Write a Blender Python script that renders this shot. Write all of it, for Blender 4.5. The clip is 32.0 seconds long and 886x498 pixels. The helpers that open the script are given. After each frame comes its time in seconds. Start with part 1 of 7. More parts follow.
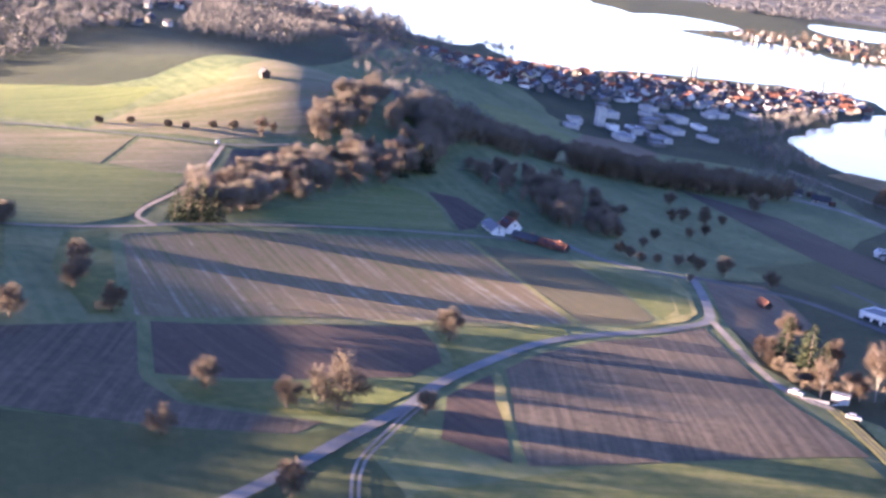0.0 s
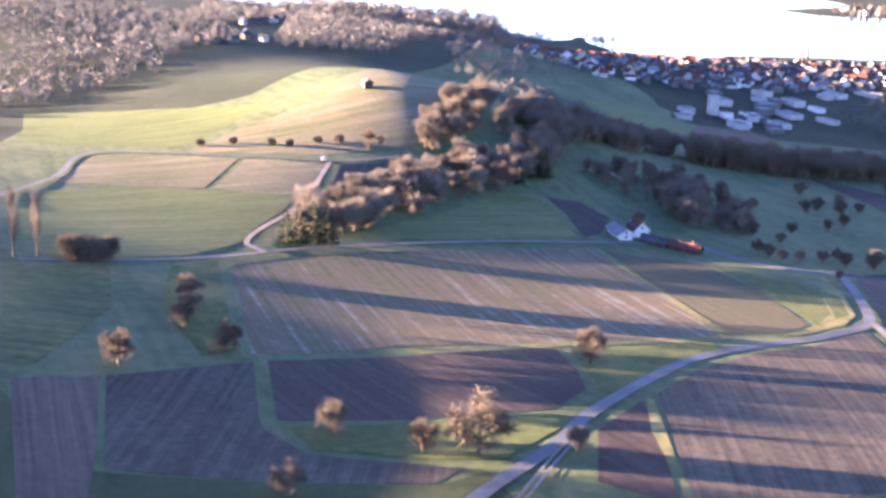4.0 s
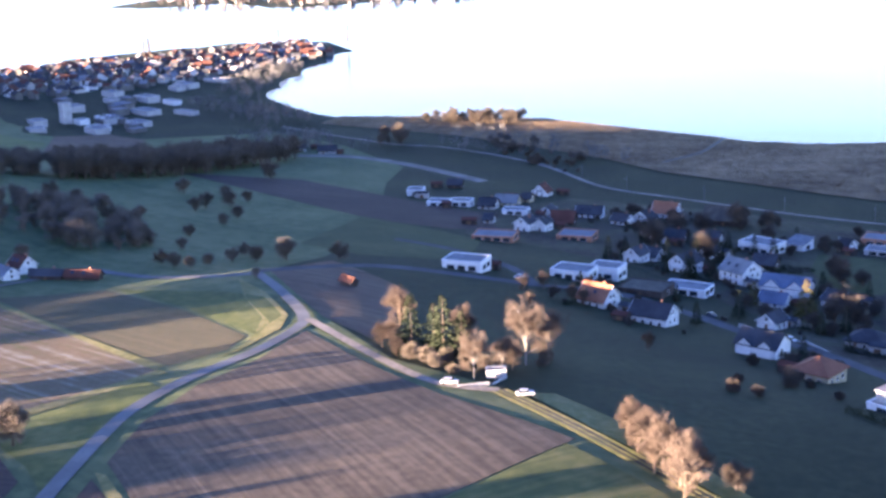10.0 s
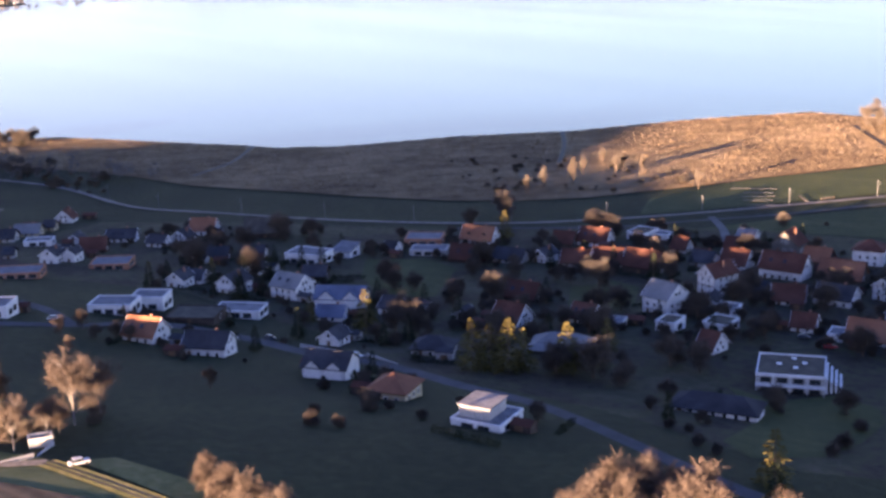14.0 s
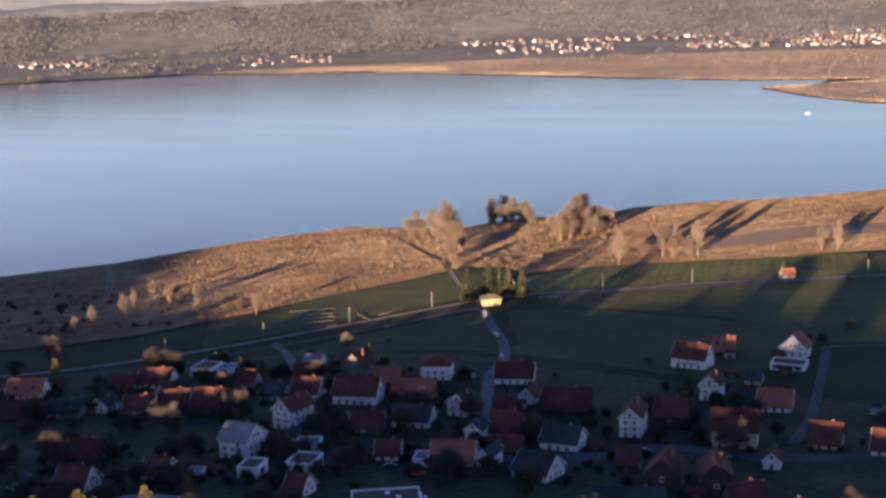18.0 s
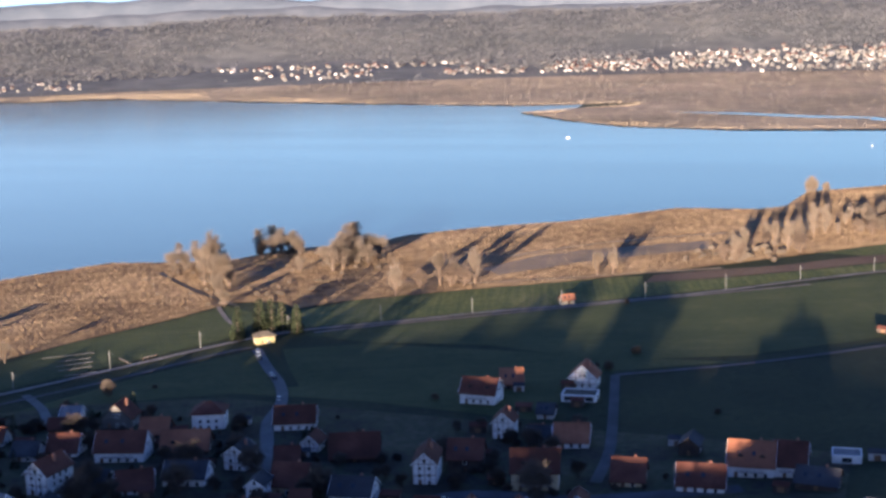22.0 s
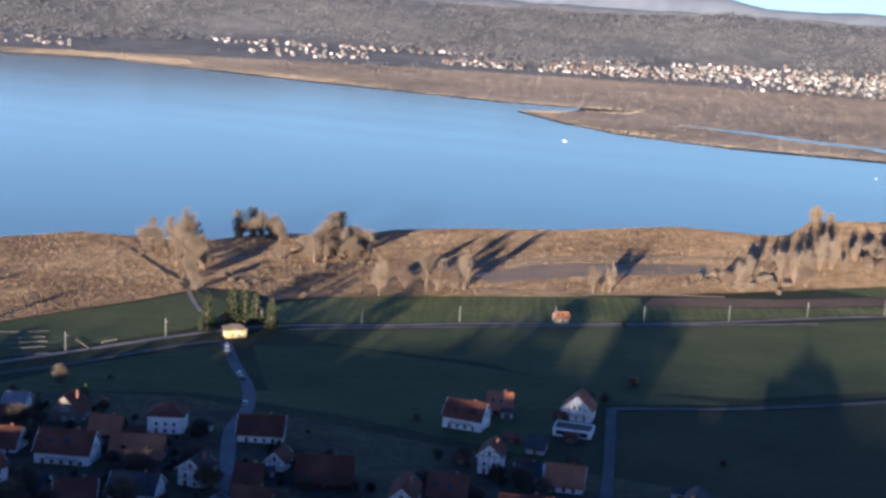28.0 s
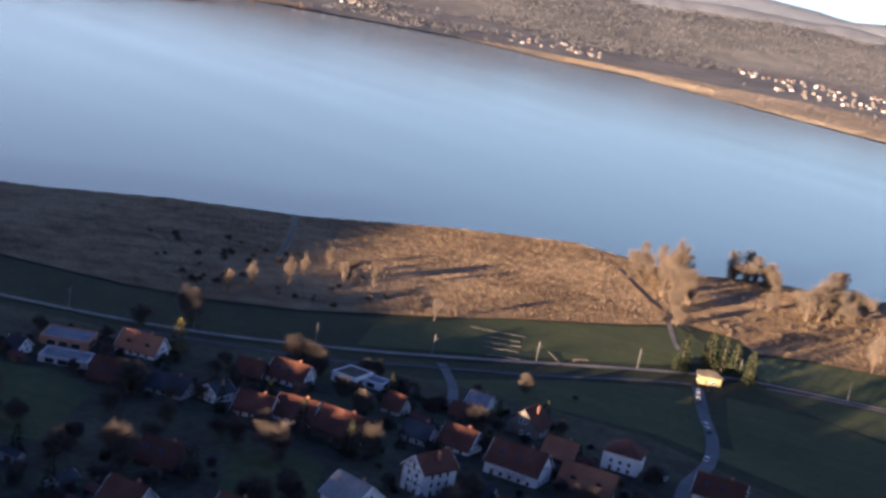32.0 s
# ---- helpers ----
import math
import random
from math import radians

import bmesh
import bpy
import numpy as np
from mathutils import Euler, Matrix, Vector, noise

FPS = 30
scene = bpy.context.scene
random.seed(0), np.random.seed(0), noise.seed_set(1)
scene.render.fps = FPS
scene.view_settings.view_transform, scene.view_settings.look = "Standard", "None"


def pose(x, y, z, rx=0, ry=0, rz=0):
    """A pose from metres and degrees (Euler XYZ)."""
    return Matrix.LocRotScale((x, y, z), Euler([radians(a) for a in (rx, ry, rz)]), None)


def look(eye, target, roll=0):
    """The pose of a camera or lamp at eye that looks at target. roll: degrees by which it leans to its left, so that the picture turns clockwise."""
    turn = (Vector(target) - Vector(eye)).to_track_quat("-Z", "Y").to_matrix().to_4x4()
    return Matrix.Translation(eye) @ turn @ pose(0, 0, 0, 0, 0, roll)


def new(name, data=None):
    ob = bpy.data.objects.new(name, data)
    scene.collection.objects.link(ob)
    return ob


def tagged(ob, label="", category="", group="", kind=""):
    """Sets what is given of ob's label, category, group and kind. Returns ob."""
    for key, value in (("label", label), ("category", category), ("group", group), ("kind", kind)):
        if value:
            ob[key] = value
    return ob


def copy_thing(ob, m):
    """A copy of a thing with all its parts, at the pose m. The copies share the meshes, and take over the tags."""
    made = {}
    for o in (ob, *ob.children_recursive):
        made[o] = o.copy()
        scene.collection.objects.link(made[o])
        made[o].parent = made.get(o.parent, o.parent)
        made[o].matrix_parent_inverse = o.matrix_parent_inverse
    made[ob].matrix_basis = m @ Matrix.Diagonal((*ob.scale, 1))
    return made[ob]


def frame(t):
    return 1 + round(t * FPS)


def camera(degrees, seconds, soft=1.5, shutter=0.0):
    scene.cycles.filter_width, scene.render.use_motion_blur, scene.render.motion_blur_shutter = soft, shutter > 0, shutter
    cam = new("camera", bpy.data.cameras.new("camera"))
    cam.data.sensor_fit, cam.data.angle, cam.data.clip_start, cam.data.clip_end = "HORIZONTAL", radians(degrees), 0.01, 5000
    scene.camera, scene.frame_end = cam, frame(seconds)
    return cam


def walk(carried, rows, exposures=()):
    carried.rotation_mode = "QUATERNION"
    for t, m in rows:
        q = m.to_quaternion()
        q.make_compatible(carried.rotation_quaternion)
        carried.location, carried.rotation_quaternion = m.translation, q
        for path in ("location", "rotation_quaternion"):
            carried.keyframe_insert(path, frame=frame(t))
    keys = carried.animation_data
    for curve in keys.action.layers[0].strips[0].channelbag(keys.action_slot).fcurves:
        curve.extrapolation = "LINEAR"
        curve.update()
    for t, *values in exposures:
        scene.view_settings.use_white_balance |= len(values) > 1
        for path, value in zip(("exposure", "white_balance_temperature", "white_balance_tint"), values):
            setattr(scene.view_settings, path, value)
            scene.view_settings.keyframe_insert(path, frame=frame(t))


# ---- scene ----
cam = camera(36.5, 32.0, soft=3.0)
PATH = [
    (0, (169.28, -45.19, 181.54), (72.71, -50.70, 156.17), 6.76),
    (0.5, (164.99, -46.63, 181.33), (68.96, -53.04, 154.19), 7.39),
    (1, (160.69, -47.96, 180.74), (65.18, -55.83, 152.18), 8.08),
    (1.5, (156.40, -49.38, 180.09), (61.51, -59.41, 150.17), 7.52),
    (2, (152.10, -50.66, 179.55), (57.52, -62.51, 149.30), 7.39),
    (2.5, (148.10, -52.00, 179.16), (53.66, -65.07, 148.99), 6.46),
    (4.5, (133.85, -57.69, 176.86), (37.79, -69.61, 151.72), 1.28),
    (5, (129.69, -59.36, 176.46), (33.20, -69.01, 152.04), 0.95),
    (5.5, (125.75, -60.68, 175.82), (28.82, -67.20, 152.10), 1.41),
    (6, (121.41, -62.00, 175.35), (24.67, -65.78, 150.32), 2.07),
    (6.5, (116.95, -62.76, 174.69), (20.76, -64.78, 147.44), 0.37),
    (7, (112.30, -63.26, 173.88), (16.53, -61.97, 145.11), 0.07),
    (7.5, (107.63, -64.00, 173.47), (12.47, -57.82, 143.38), 0.69),
    (8, (102.65, -64.53, 172.68), (8.34, -54.44, 141.00), -0.83),
    (8.5, (98.22, -64.46, 171.98), (4.31, -49.60, 141.02), -0.11),
    (9, (93.47, -64.31, 171.29), (0.50, -43.41, 140.96), -2.05),
    (9.5, (88.83, -63.87, 170.61), (-3.46, -37.58, 142.48), -1.98),
    (10, (84.28, -63.42, 170.06), (-6.79, -31.15, 144.28), -1.94),
    (10.5, (79.93, -62.62, 169.29), (-10.02, -25.72, 145.92), -1.99),
    (11, (75.43, -61.55, 168.59), (-12.77, -19.37, 147.56), -1.71),
    (11.5, (71.19, -60.49, 167.95), (-15.02, -13.67, 148.56), -0.96),
    (12, (66.80, -58.98, 167.14), (-17.81, -9.15, 148.21), -0.37),
    (12.5, (62.31, -57.37, 166.47), (-19.68, -4.15, 145.40), -0.54),
    (13, (57.98, -55.85, 166.00), (-21.03, 0.84, 142.72), -0.40),
    (13.5, (53.80, -53.88, 165.58), (-23.06, 4.77, 140.03), -1.19),
    (14, (49.85, -51.56, 165.18), (-23.86, 10.70, 138.89), -1.93),
    (14.5, (45.72, -49.33, 164.90), (-24.69, 16.90, 139.29), -1.98),
    (15, (42.00, -47.01, 164.81), (-25.69, 22.49, 140.55), -2.18),
    (15.5, (38.55, -45.04, 164.98), (-26.37, 27.82, 143.17), -1.91),
    (17.5, (28.84, -38.89, 166.37), (-23.77, 44.36, 149.01), -3.12),
    (18, (26.03, -36.45, 166.17), (-22.65, 48.79, 147.08), -2.28),
    (18.5, (22.80, -33.25, 165.62), (-23.13, 52.92, 144.06), -1.87),
    (19, (19.59, -29.40, 165.08), (-23.89, 57.41, 141.10), -1.39),
    (19.5, (16.64, -25.58, 164.71), (-24.45, 61.91, 139.07), -1.09),
    (20, (13.89, -21.72, 164.40), (-24.79, 66.94, 139.03), -1.06),
    (20.5, (11.12, -18.06, 163.86), (-25.22, 71.91, 139.68), -1.03),
    (21, (8.69, -14.56, 163.23), (-25.63, 76.73, 141.14), -0.97),
    (21.5, (6.63, -10.93, 162.57), (-27.36, 80.99, 142.68), -1.86),
    (22, (4.71, -7.36, 162.03), (-27.87, 85.51, 144.31), -1.89),
    (22.5, (2.42, -3.71, 161.79), (-28.34, 90.01, 145.35), -2.30),
    (23, (-0.00, -0.00, 161.00), (-28.42, 94.60, 145.41), -0.47),
    (23.5, (-2.32, 3.98, 160.42), (-29.64, 98.71, 143.69), -0.05),
    (24, (-4.34, 8.00, 159.95), (-30.90, 102.66, 141.63), 0.70),
    (24.5, (-6.38, 11.74, 159.78), (-33.02, 105.87, 139.01), 0.53),
    (26.5, (-12.84, 24.70, 161.57), (-39.50, 118.25, 138.35), 1.96),
    (27, (-14.43, 27.67, 161.45), (-41.56, 121.40, 139.58), 2.75),
    (27.5, (-15.68, 30.89, 161.17), (-44.35, 124.54, 141.00), 3.18),
    (28, (-17.19, 34.13, 160.66), (-48.13, 127.41, 142.18), 3.51),
    (28.5, (-19.04, 37.36, 160.14), (-52.18, 130.25, 143.60), 4.98),
    (29, (-21.17, 40.68, 159.63), (-57.86, 132.35, 143.79), 5.05),
    (29.5, (-23.10, 44.46, 159.29), (-63.93, 134.44, 143.87), 5.91),
    (30, (-25.04, 47.95, 158.78), (-69.29, 136.17, 142.75), 7.03),
    (30.5, (-27.17, 50.95, 158.20), (-74.88, 137.10, 140.80), 8.09),
    (31, (-29.37, 53.55, 158.07), (-81.86, 136.48, 138.89), 8.88),
    (31.5, (-31.54, 55.83, 158.07), (-88.68, 135.33, 137.70), 9.97),
    (32, (-33.92, 57.86, 158.17), (-95.75, 133.66, 137.36), 10.64),
]
EXPOSURES = [
    (0, 4.25, 6250, 24), (2, 4.55, 6200, 24), (6, 4.45, 6200, 24), (8, 4.6, 5950, 18), (9.5, 4.5, 5850, 16), (11, 3.45, 6700, 24), (12, 2.9, 7100, 25), (13, 3.15, 7200, 26), (15, 3.7, 6950, 27),
    (18, 2.55, 6800, 23), (19, 3.15, 6550, 19), (20, 3.5, 6000, 14), (22, 2.65, 5700, 12), (24, 2.45, 5950, 15), (25, 2.55, 5700, 12), (27, 2.95, 5400, 9), (28, 2.5, 5300, 9), (29, 2.25, 5600, 12), (30, 2.2, 6000, 15), (31, 2.25, 6200, 17), (32, 2.65, 6500, 18),
]
walk(cam, [(t, look(eye, target, roll)) for t, eye, target, roll in PATH], EXPOSURES)

# ---- sky and sun ----
SUN_ELEVATION, SUN_ROTATION = radians(5.3), radians(177)
world = bpy.data.worlds.new("sky")
scene.world = world
world.use_nodes = True
wn, wl = world.node_tree.nodes, world.node_tree.links
sky = wn.new("ShaderNodeTexSky")
sky.sky_type, sky.sun_disc = "NISHITA", False
sky.sun_elevation, sky.sun_rotation, sky.air_density, sky.dust_density, sky.ozone_density = SUN_ELEVATION, SUN_ROTATION, 1.0, 1.0, 2.0
# thin high haze: pale towards the sun's side, bluer away from it, deeper overhead
spot = wn.new("ShaderNodeTexCoord")
axes = wn.new("ShaderNodeSeparateXYZ")
wl.new(spot.outputs["Generated"], axes.inputs[0])
toward = wn.new("ShaderNodeMapRange")
toward.inputs["From Min"].default_value, toward.inputs["From Max"].default_value = -0.35, 1.0
wl.new(axes.outputs["Y"], toward.inputs["Value"])
upward = wn.new("ShaderNodeMapRange")
upward.inputs["From Min"].default_value, upward.inputs["From Max"].default_value = 0.0, 0.5
wl.new(axes.outputs["Z"], upward.inputs["Value"])
curve = wn.new("ShaderNodeMath")
curve.operation = "POWER"
curve.inputs[1].default_value = 0.62
wl.new(upward.outputs[0], curve.inputs[0])
low, veil = wn.new("ShaderNodeMix"), wn.new("ShaderNodeMix")
low.data_type = veil.data_type = "RGBA"
low.inputs[6].default_value, low.inputs[7].default_value = (0.55, 0.66, 0.84, 1), (0.37, 0.545, 0.64, 1)
veil.inputs[7].default_value = (0.014, 0.045, 0.17, 1)
wl.new(toward.outputs[0], low.inputs[0])
wl.new(low.outputs[2], veil.inputs[6])
wl.new(curve.outputs[0], veil.inputs[0])
glow = wn.new("ShaderNodeBackground")
glow.inputs[1].default_value = 0.46
wl.new(veil.outputs[2], glow.inputs[0])
wl.new(sky.outputs[0], wn["Background"].inputs[0])
wn["Background"].inputs[1].default_value = 0.004
both = wn.new("ShaderNodeAddShader")
wl.new(wn["Background"].outputs[0], both.inputs[0])
wl.new(glow.outputs[0], both.inputs[1])
wl.new(both.outputs[0], wn["World Output"].inputs[0])
sun = new("sun", bpy.data.lights.new("sun", "SUN"))
sun.data.energy, sun.data.angle, sun.data.color = 5.0, radians(0.6), (1.0, 0.74, 0.5)
sun.matrix_world = look((1000 * math.sin(SUN_ROTATION), 1000 * math.cos(SUN_ROTATION), 1000 * math.tan(SUN_ELEVATION)), (0, 0, 0))

# ---- materials ----


def material(name, stops, scale=0.05, fine=0.8, rough=0.9, bump=0.0, metallic=0.0, stripes=None, spec=0.2, random=0.0, tufts=0.0, tuft_scale=5.0, span=0.28):
    """Procedural surface: colours mixed by a broad and a fine noise; stripes = (angle, width in metres, strength)."""
    m = bpy.data.materials.new(name)
    m.use_nodes = True
    n, l = m.node_tree.nodes, m.node_tree.links
    b = n["Principled BSDF"]
    b.inputs["Roughness"].default_value, b.inputs["Metallic"].default_value = rough, metallic
    b.inputs["Specular IOR Level"].default_value = spec
    geo = n.new("ShaderNodeNewGeometry")
    broad, small = n.new("ShaderNodeTexNoise"), n.new("ShaderNodeTexNoise")
    broad.inputs["Scale"].default_value, broad.inputs["Detail"].default_value = scale, 4
    small.inputs["Scale"].default_value, small.inputs["Detail"].default_value = fine, 3
    l.new(geo.outputs["Position"], broad.inputs["Vector"])
    l.new(geo.outputs["Position"], small.inputs["Vector"])
    mix = n.new("ShaderNodeMath")
    mix.operation = "MULTIPLY_ADD"
    mix.inputs[1].default_value = 0.45
    l.new(small.outputs["Fac"], mix.inputs[0])
    scaled = n.new("ShaderNodeMath")
    scaled.operation = "MULTIPLY"
    scaled.inputs[1].default_value = 0.55
    l.new(broad.outputs["Fac"], scaled.inputs[0])
    l.new(scaled.outputs[0], mix.inputs[2])
    value = mix.outputs[0]
    if stripes:
        angle, width, strength = stripes
        turn = n.new("ShaderNodeMapping")
        turn.inputs["Rotation"].default_value = (0, 0, radians(-angle))
        l.new(geo.outputs["Position"], turn.inputs["Vector"])
        stretch = n.new("ShaderNodeMapping")
        stretch.inputs["Scale"].default_value = (0.012, 1 / width, 0.0)
        l.new(turn.outputs[0], stretch.inputs["Vector"])
        lines = n.new("ShaderNodeTexNoise")
        lines.inputs["Scale"].default_value, lines.inputs["Detail"].default_value, lines.inputs["Roughness"].default_value = 1.0, 5, 0.65
        l.new(stretch.outputs[0], lines.inputs["Vector"])
        blend = n.new("ShaderNodeMix")
        blend.inputs[0].default_value = strength
        l.new(value, blend.inputs[2])
        l.new(lines.outputs["Fac"], blend.inputs[3])
        value = blend.outputs[0]
    if random:
        info = n.new("ShaderNodeObjectInfo")
        add = n.new("ShaderNodeMath")
        add.operation = "MULTIPLY_ADD"
        add.inputs[1].default_value, add.inputs[2].default_value = random, -random / 2
        l.new(info.outputs["Random"], add.inputs[0])
        add2 = n.new("ShaderNodeMath")
        l.new(add.outputs[0], add2.inputs[0])
        l.new(value, add2.inputs[1])
        value = add2.outputs[0]
    ramp = n.new("ShaderNodeValToRGB")
    e = ramp.color_ramp.elements
    while len(e) < len(stops):
        e.new(0.5)
    for i, c in enumerate(stops):
        e[i].position, e[i].color = 0.5 - span / 2 + span * i / max(1, len(stops) - 1), (*c, 1)
    l.new(value, ramp.inputs[0])
    l.new(ramp.outputs[0], b.inputs["Base Color"])
    if bump:
        bp = n.new("ShaderNodeBump")
        bp.inputs["Strength"].default_value, bp.inputs["Distance"].default_value = 0.6, bump
        l.new(value, bp.inputs["Height"])
        l.new(bp.outputs[0], b.inputs["Normal"])
        if tufts:
            tuft, bp2 = n.new("ShaderNodeTexNoise"), n.new("ShaderNodeBump")
            tuft.inputs["Scale"].default_value, tuft.inputs["Detail"].default_value = tuft_scale, 3
            l.new(geo.outputs["Position"], tuft.inputs["Vector"])
            bp2.inputs["Strength"].default_value, bp2.inputs["Distance"].default_value = 1.0, tufts
            l.new(tuft.outputs["Fac"], bp2.inputs["Height"])
            l.new(bp.outputs[0], bp2.inputs["Normal"])
            l.new(bp2.outputs[0], b.inputs["Normal"])
    return m


# Kept near black: the shade on slope and village is in this green.
SHADEGRASS = material("grass", [(0.012, 0.018, 0.007), (0.02, 0.027, 0.010), (0.036, 0.040, 0.015)], 0.02, 0.35, bump=0.3, tufts=0.22)
MEADOW = material("meadow", [(0.042, 0.058, 0.018), (0.078, 0.09, 0.026), (0.135, 0.128, 0.046)], 0.02, 0.25, bump=0.2, stripes=(105, 2.6, 0.4), tufts=0.32, span=0.2)
CROP = material("young_crop", [(0.065, 0.088, 0.024), (0.10, 0.12, 0.034), (0.15, 0.145, 0.055)], 0.012, 0.3, bump=0.2, stripes=(132, 2.4, 0.6), tufts=0.32, span=0.2)
STUBBLE = material("stubble", [(0.066, 0.07, 0.023), (0.105, 0.088, 0.041), (0.12, 0.084, 0.05), (0.145, 0.112, 0.064), (0.20, 0.175, 0.14)], 0.009, 0.3, bump=0.25, stripes=(27, 2.4, 0.55), tufts=0.28, span=0.2)
PLATEAU = material("plateau_stubble", [(0.085, 0.092, 0.036), (0.13, 0.118, 0.056), (0.155, 0.126, 0.074), (0.20, 0.175, 0.10)], 0.012, 0.3, bump=0.25, stripes=(130, 7, 0.6), tufts=0.32, span=0.2)
FALLOW = material("fallow", [(0.04, 0.045, 0.018), (0.065, 0.058, 0.03), (0.10, 0.08, 0.045)], 0.02, 0.4, bump=0.25, stripes=(27, 1.6, 0.45), tufts=0.32)
BROWNFIELD = material("tilled_stubble", [(0.055, 0.036, 0.025), (0.105, 0.068, 0.046), (0.15, 0.11, 0.065)], 0.02, 0.4, bump=0.25, stripes=(27, 1.8, 0.6), tufts=0.22)
PLOUGHED = material("ploughed_soil", [(0.028, 0.018, 0.015), (0.048, 0.031, 0.025), (0.075, 0.05, 0.038)], 0.02, 0.5, bump=0.35, stripes=(42, 2, 0.5), tufts=0.15, span=0.2)
SOIL = material("harrowed_soil", [(0.038, 0.029, 0.021), (0.066, 0.05, 0.035), (0.108, 0.085, 0.06)], 0.016, 0.4, bump=0.3, stripes=(5, 2.2, 0.5), tufts=0.16, span=0.2)
REED = material("reed", [(0.115, 0.076, 0.042), (0.195, 0.133, 0.072), (0.275, 0.195, 0.112)], 0.014, 0.12, bump=0.5, stripes=(60, 9, 0.3), tufts=0.3, span=0.2)
FARREED = material("far_reed", [(0.135, 0.108, 0.074), (0.205, 0.162, 0.112), (0.26, 0.21, 0.148)], 0.004, 0.03, bump=0.5, tufts=0.3, tuft_scale=1.0)
ASPHALT = material("asphalt", [(0.085, 0.083, 0.082), (0.115, 0.113, 0.112), (0.155, 0.152, 0.148)], 0.1, 2.0, bump=0.02)
# Darker copy of the asphalt, with the village shade coloured in.
SHADEASPHALT = material("shaded_asphalt", [(0.042, 0.042, 0.046), (0.06, 0.06, 0.065), (0.085, 0.085, 0.09)], 0.1, 2.0, bump=0.02)
GRAVEL = material("gravel", [(0.10, 0.09, 0.078), (0.16, 0.14, 0.12), (0.23, 0.20, 0.17)], 0.1, 1.0, bump=0.05)
PEAT = material("wet_peat", [(0.02, 0.017, 0.014), (0.035, 0.03, 0.024), (0.055, 0.046, 0.036)], 0.1, 0.8, rough=0.6, bump=0.1)
STRAW = material("mown_straw", [(0.26, 0.20, 0.125), (0.33, 0.26, 0.165), (0.40, 0.32, 0.21)], 0.05, 0.6, bump=0.2, tufts=0.4)
BARK = material("bark", [(0.06, 0.042, 0.03), (0.11, 0.08, 0.06), (0.17, 0.13, 0.10)], 0.3, 3.0)
BIRCHBARK = material("birch_bark", [(0.10, 0.09, 0.08), (0.18, 0.16, 0.145), (0.28, 0.26, 0.24)], 0.5, 3.0)
TWIG = material("bare_twigs", [(0.068, 0.053, 0.040), (0.11, 0.087, 0.066), (0.155, 0.126, 0.098)], 0.05, 1.5, random=0.16)
REDTWIG = material("reddish_twigs", [(0.056, 0.040, 0.031), (0.088, 0.064, 0.049), (0.125, 0.093, 0.072)], 0.05, 1.5, random=0.1)
NEEDLE = material("needles", [(0.009, 0.014, 0.007), (0.016, 0.023, 0.010), (0.03, 0.035, 0.016)], 0.1, 1.5, random=0.15)
# Gold copy of the needles: low sun is painted onto these conifers.
SUNNEEDLE = material("sunlit_needles", [(0.05, 0.042, 0.013), (0.085, 0.072, 0.02), (0.13, 0.108, 0.033)], 0.1, 1.5, random=0.1)
WOODS = material("far_woods", [(0.05, 0.04, 0.032), (0.10, 0.075, 0.058), (0.16, 0.12, 0.09)], 0.02, 0.3)
# Lighter and greyer than the near woods: haze put into the colour.
HAZEWOODS = material("hazy_upland_woods", [(0.085, 0.08, 0.078), (0.13, 0.12, 0.112), (0.18, 0.165, 0.15)], 0.02, 0.3)
MARSHWOODS = material("marsh_woods", [(0.045, 0.04, 0.04), (0.07, 0.06, 0.058), (0.10, 0.085, 0.08)], 0.02, 0.3)
# Blue-grey: distance haze is mixed into the colour of these woods.
HAZEHILLWOODS = material("hazy_hill_woods", [(0.045, 0.048, 0.055), (0.065, 0.067, 0.074), (0.09, 0.09, 0.096)], 0.01, 0.2)
WALLS = {
    "w": material("white_render", [(0.52, 0.52, 0.52), (0.63, 0.63, 0.63), (0.72, 0.72, 0.71)], 0.3, 1.5),
    "c": material("cream_render", [(0.36, 0.30, 0.20), (0.44, 0.37, 0.25), (0.50, 0.43, 0.31)], 0.3, 1.5),
    "g": material("grey_render", [(0.30, 0.29, 0.28), (0.38, 0.37, 0.36), (0.46, 0.45, 0.44)], 0.3, 1.5),
    "k": material("dark_boards", [(0.035, 0.027, 0.024), (0.06, 0.045, 0.04), (0.09, 0.072, 0.06)], 0.3, 2.5),
    "m": material("muted_render", [(0.085, 0.08, 0.075), (0.125, 0.12, 0.112), (0.18, 0.17, 0.16)], 0.05, 0.3),
    "y": material("yellow_render", [(0.19, 0.155, 0.075), (0.24, 0.20, 0.10), (0.29, 0.245, 0.13)], 0.3, 1.5),
    "t": material("terracotta_render", [(0.30, 0.13, 0.08), (0.38, 0.18, 0.11), (0.44, 0.23, 0.15)], 0.3, 1.5),
}
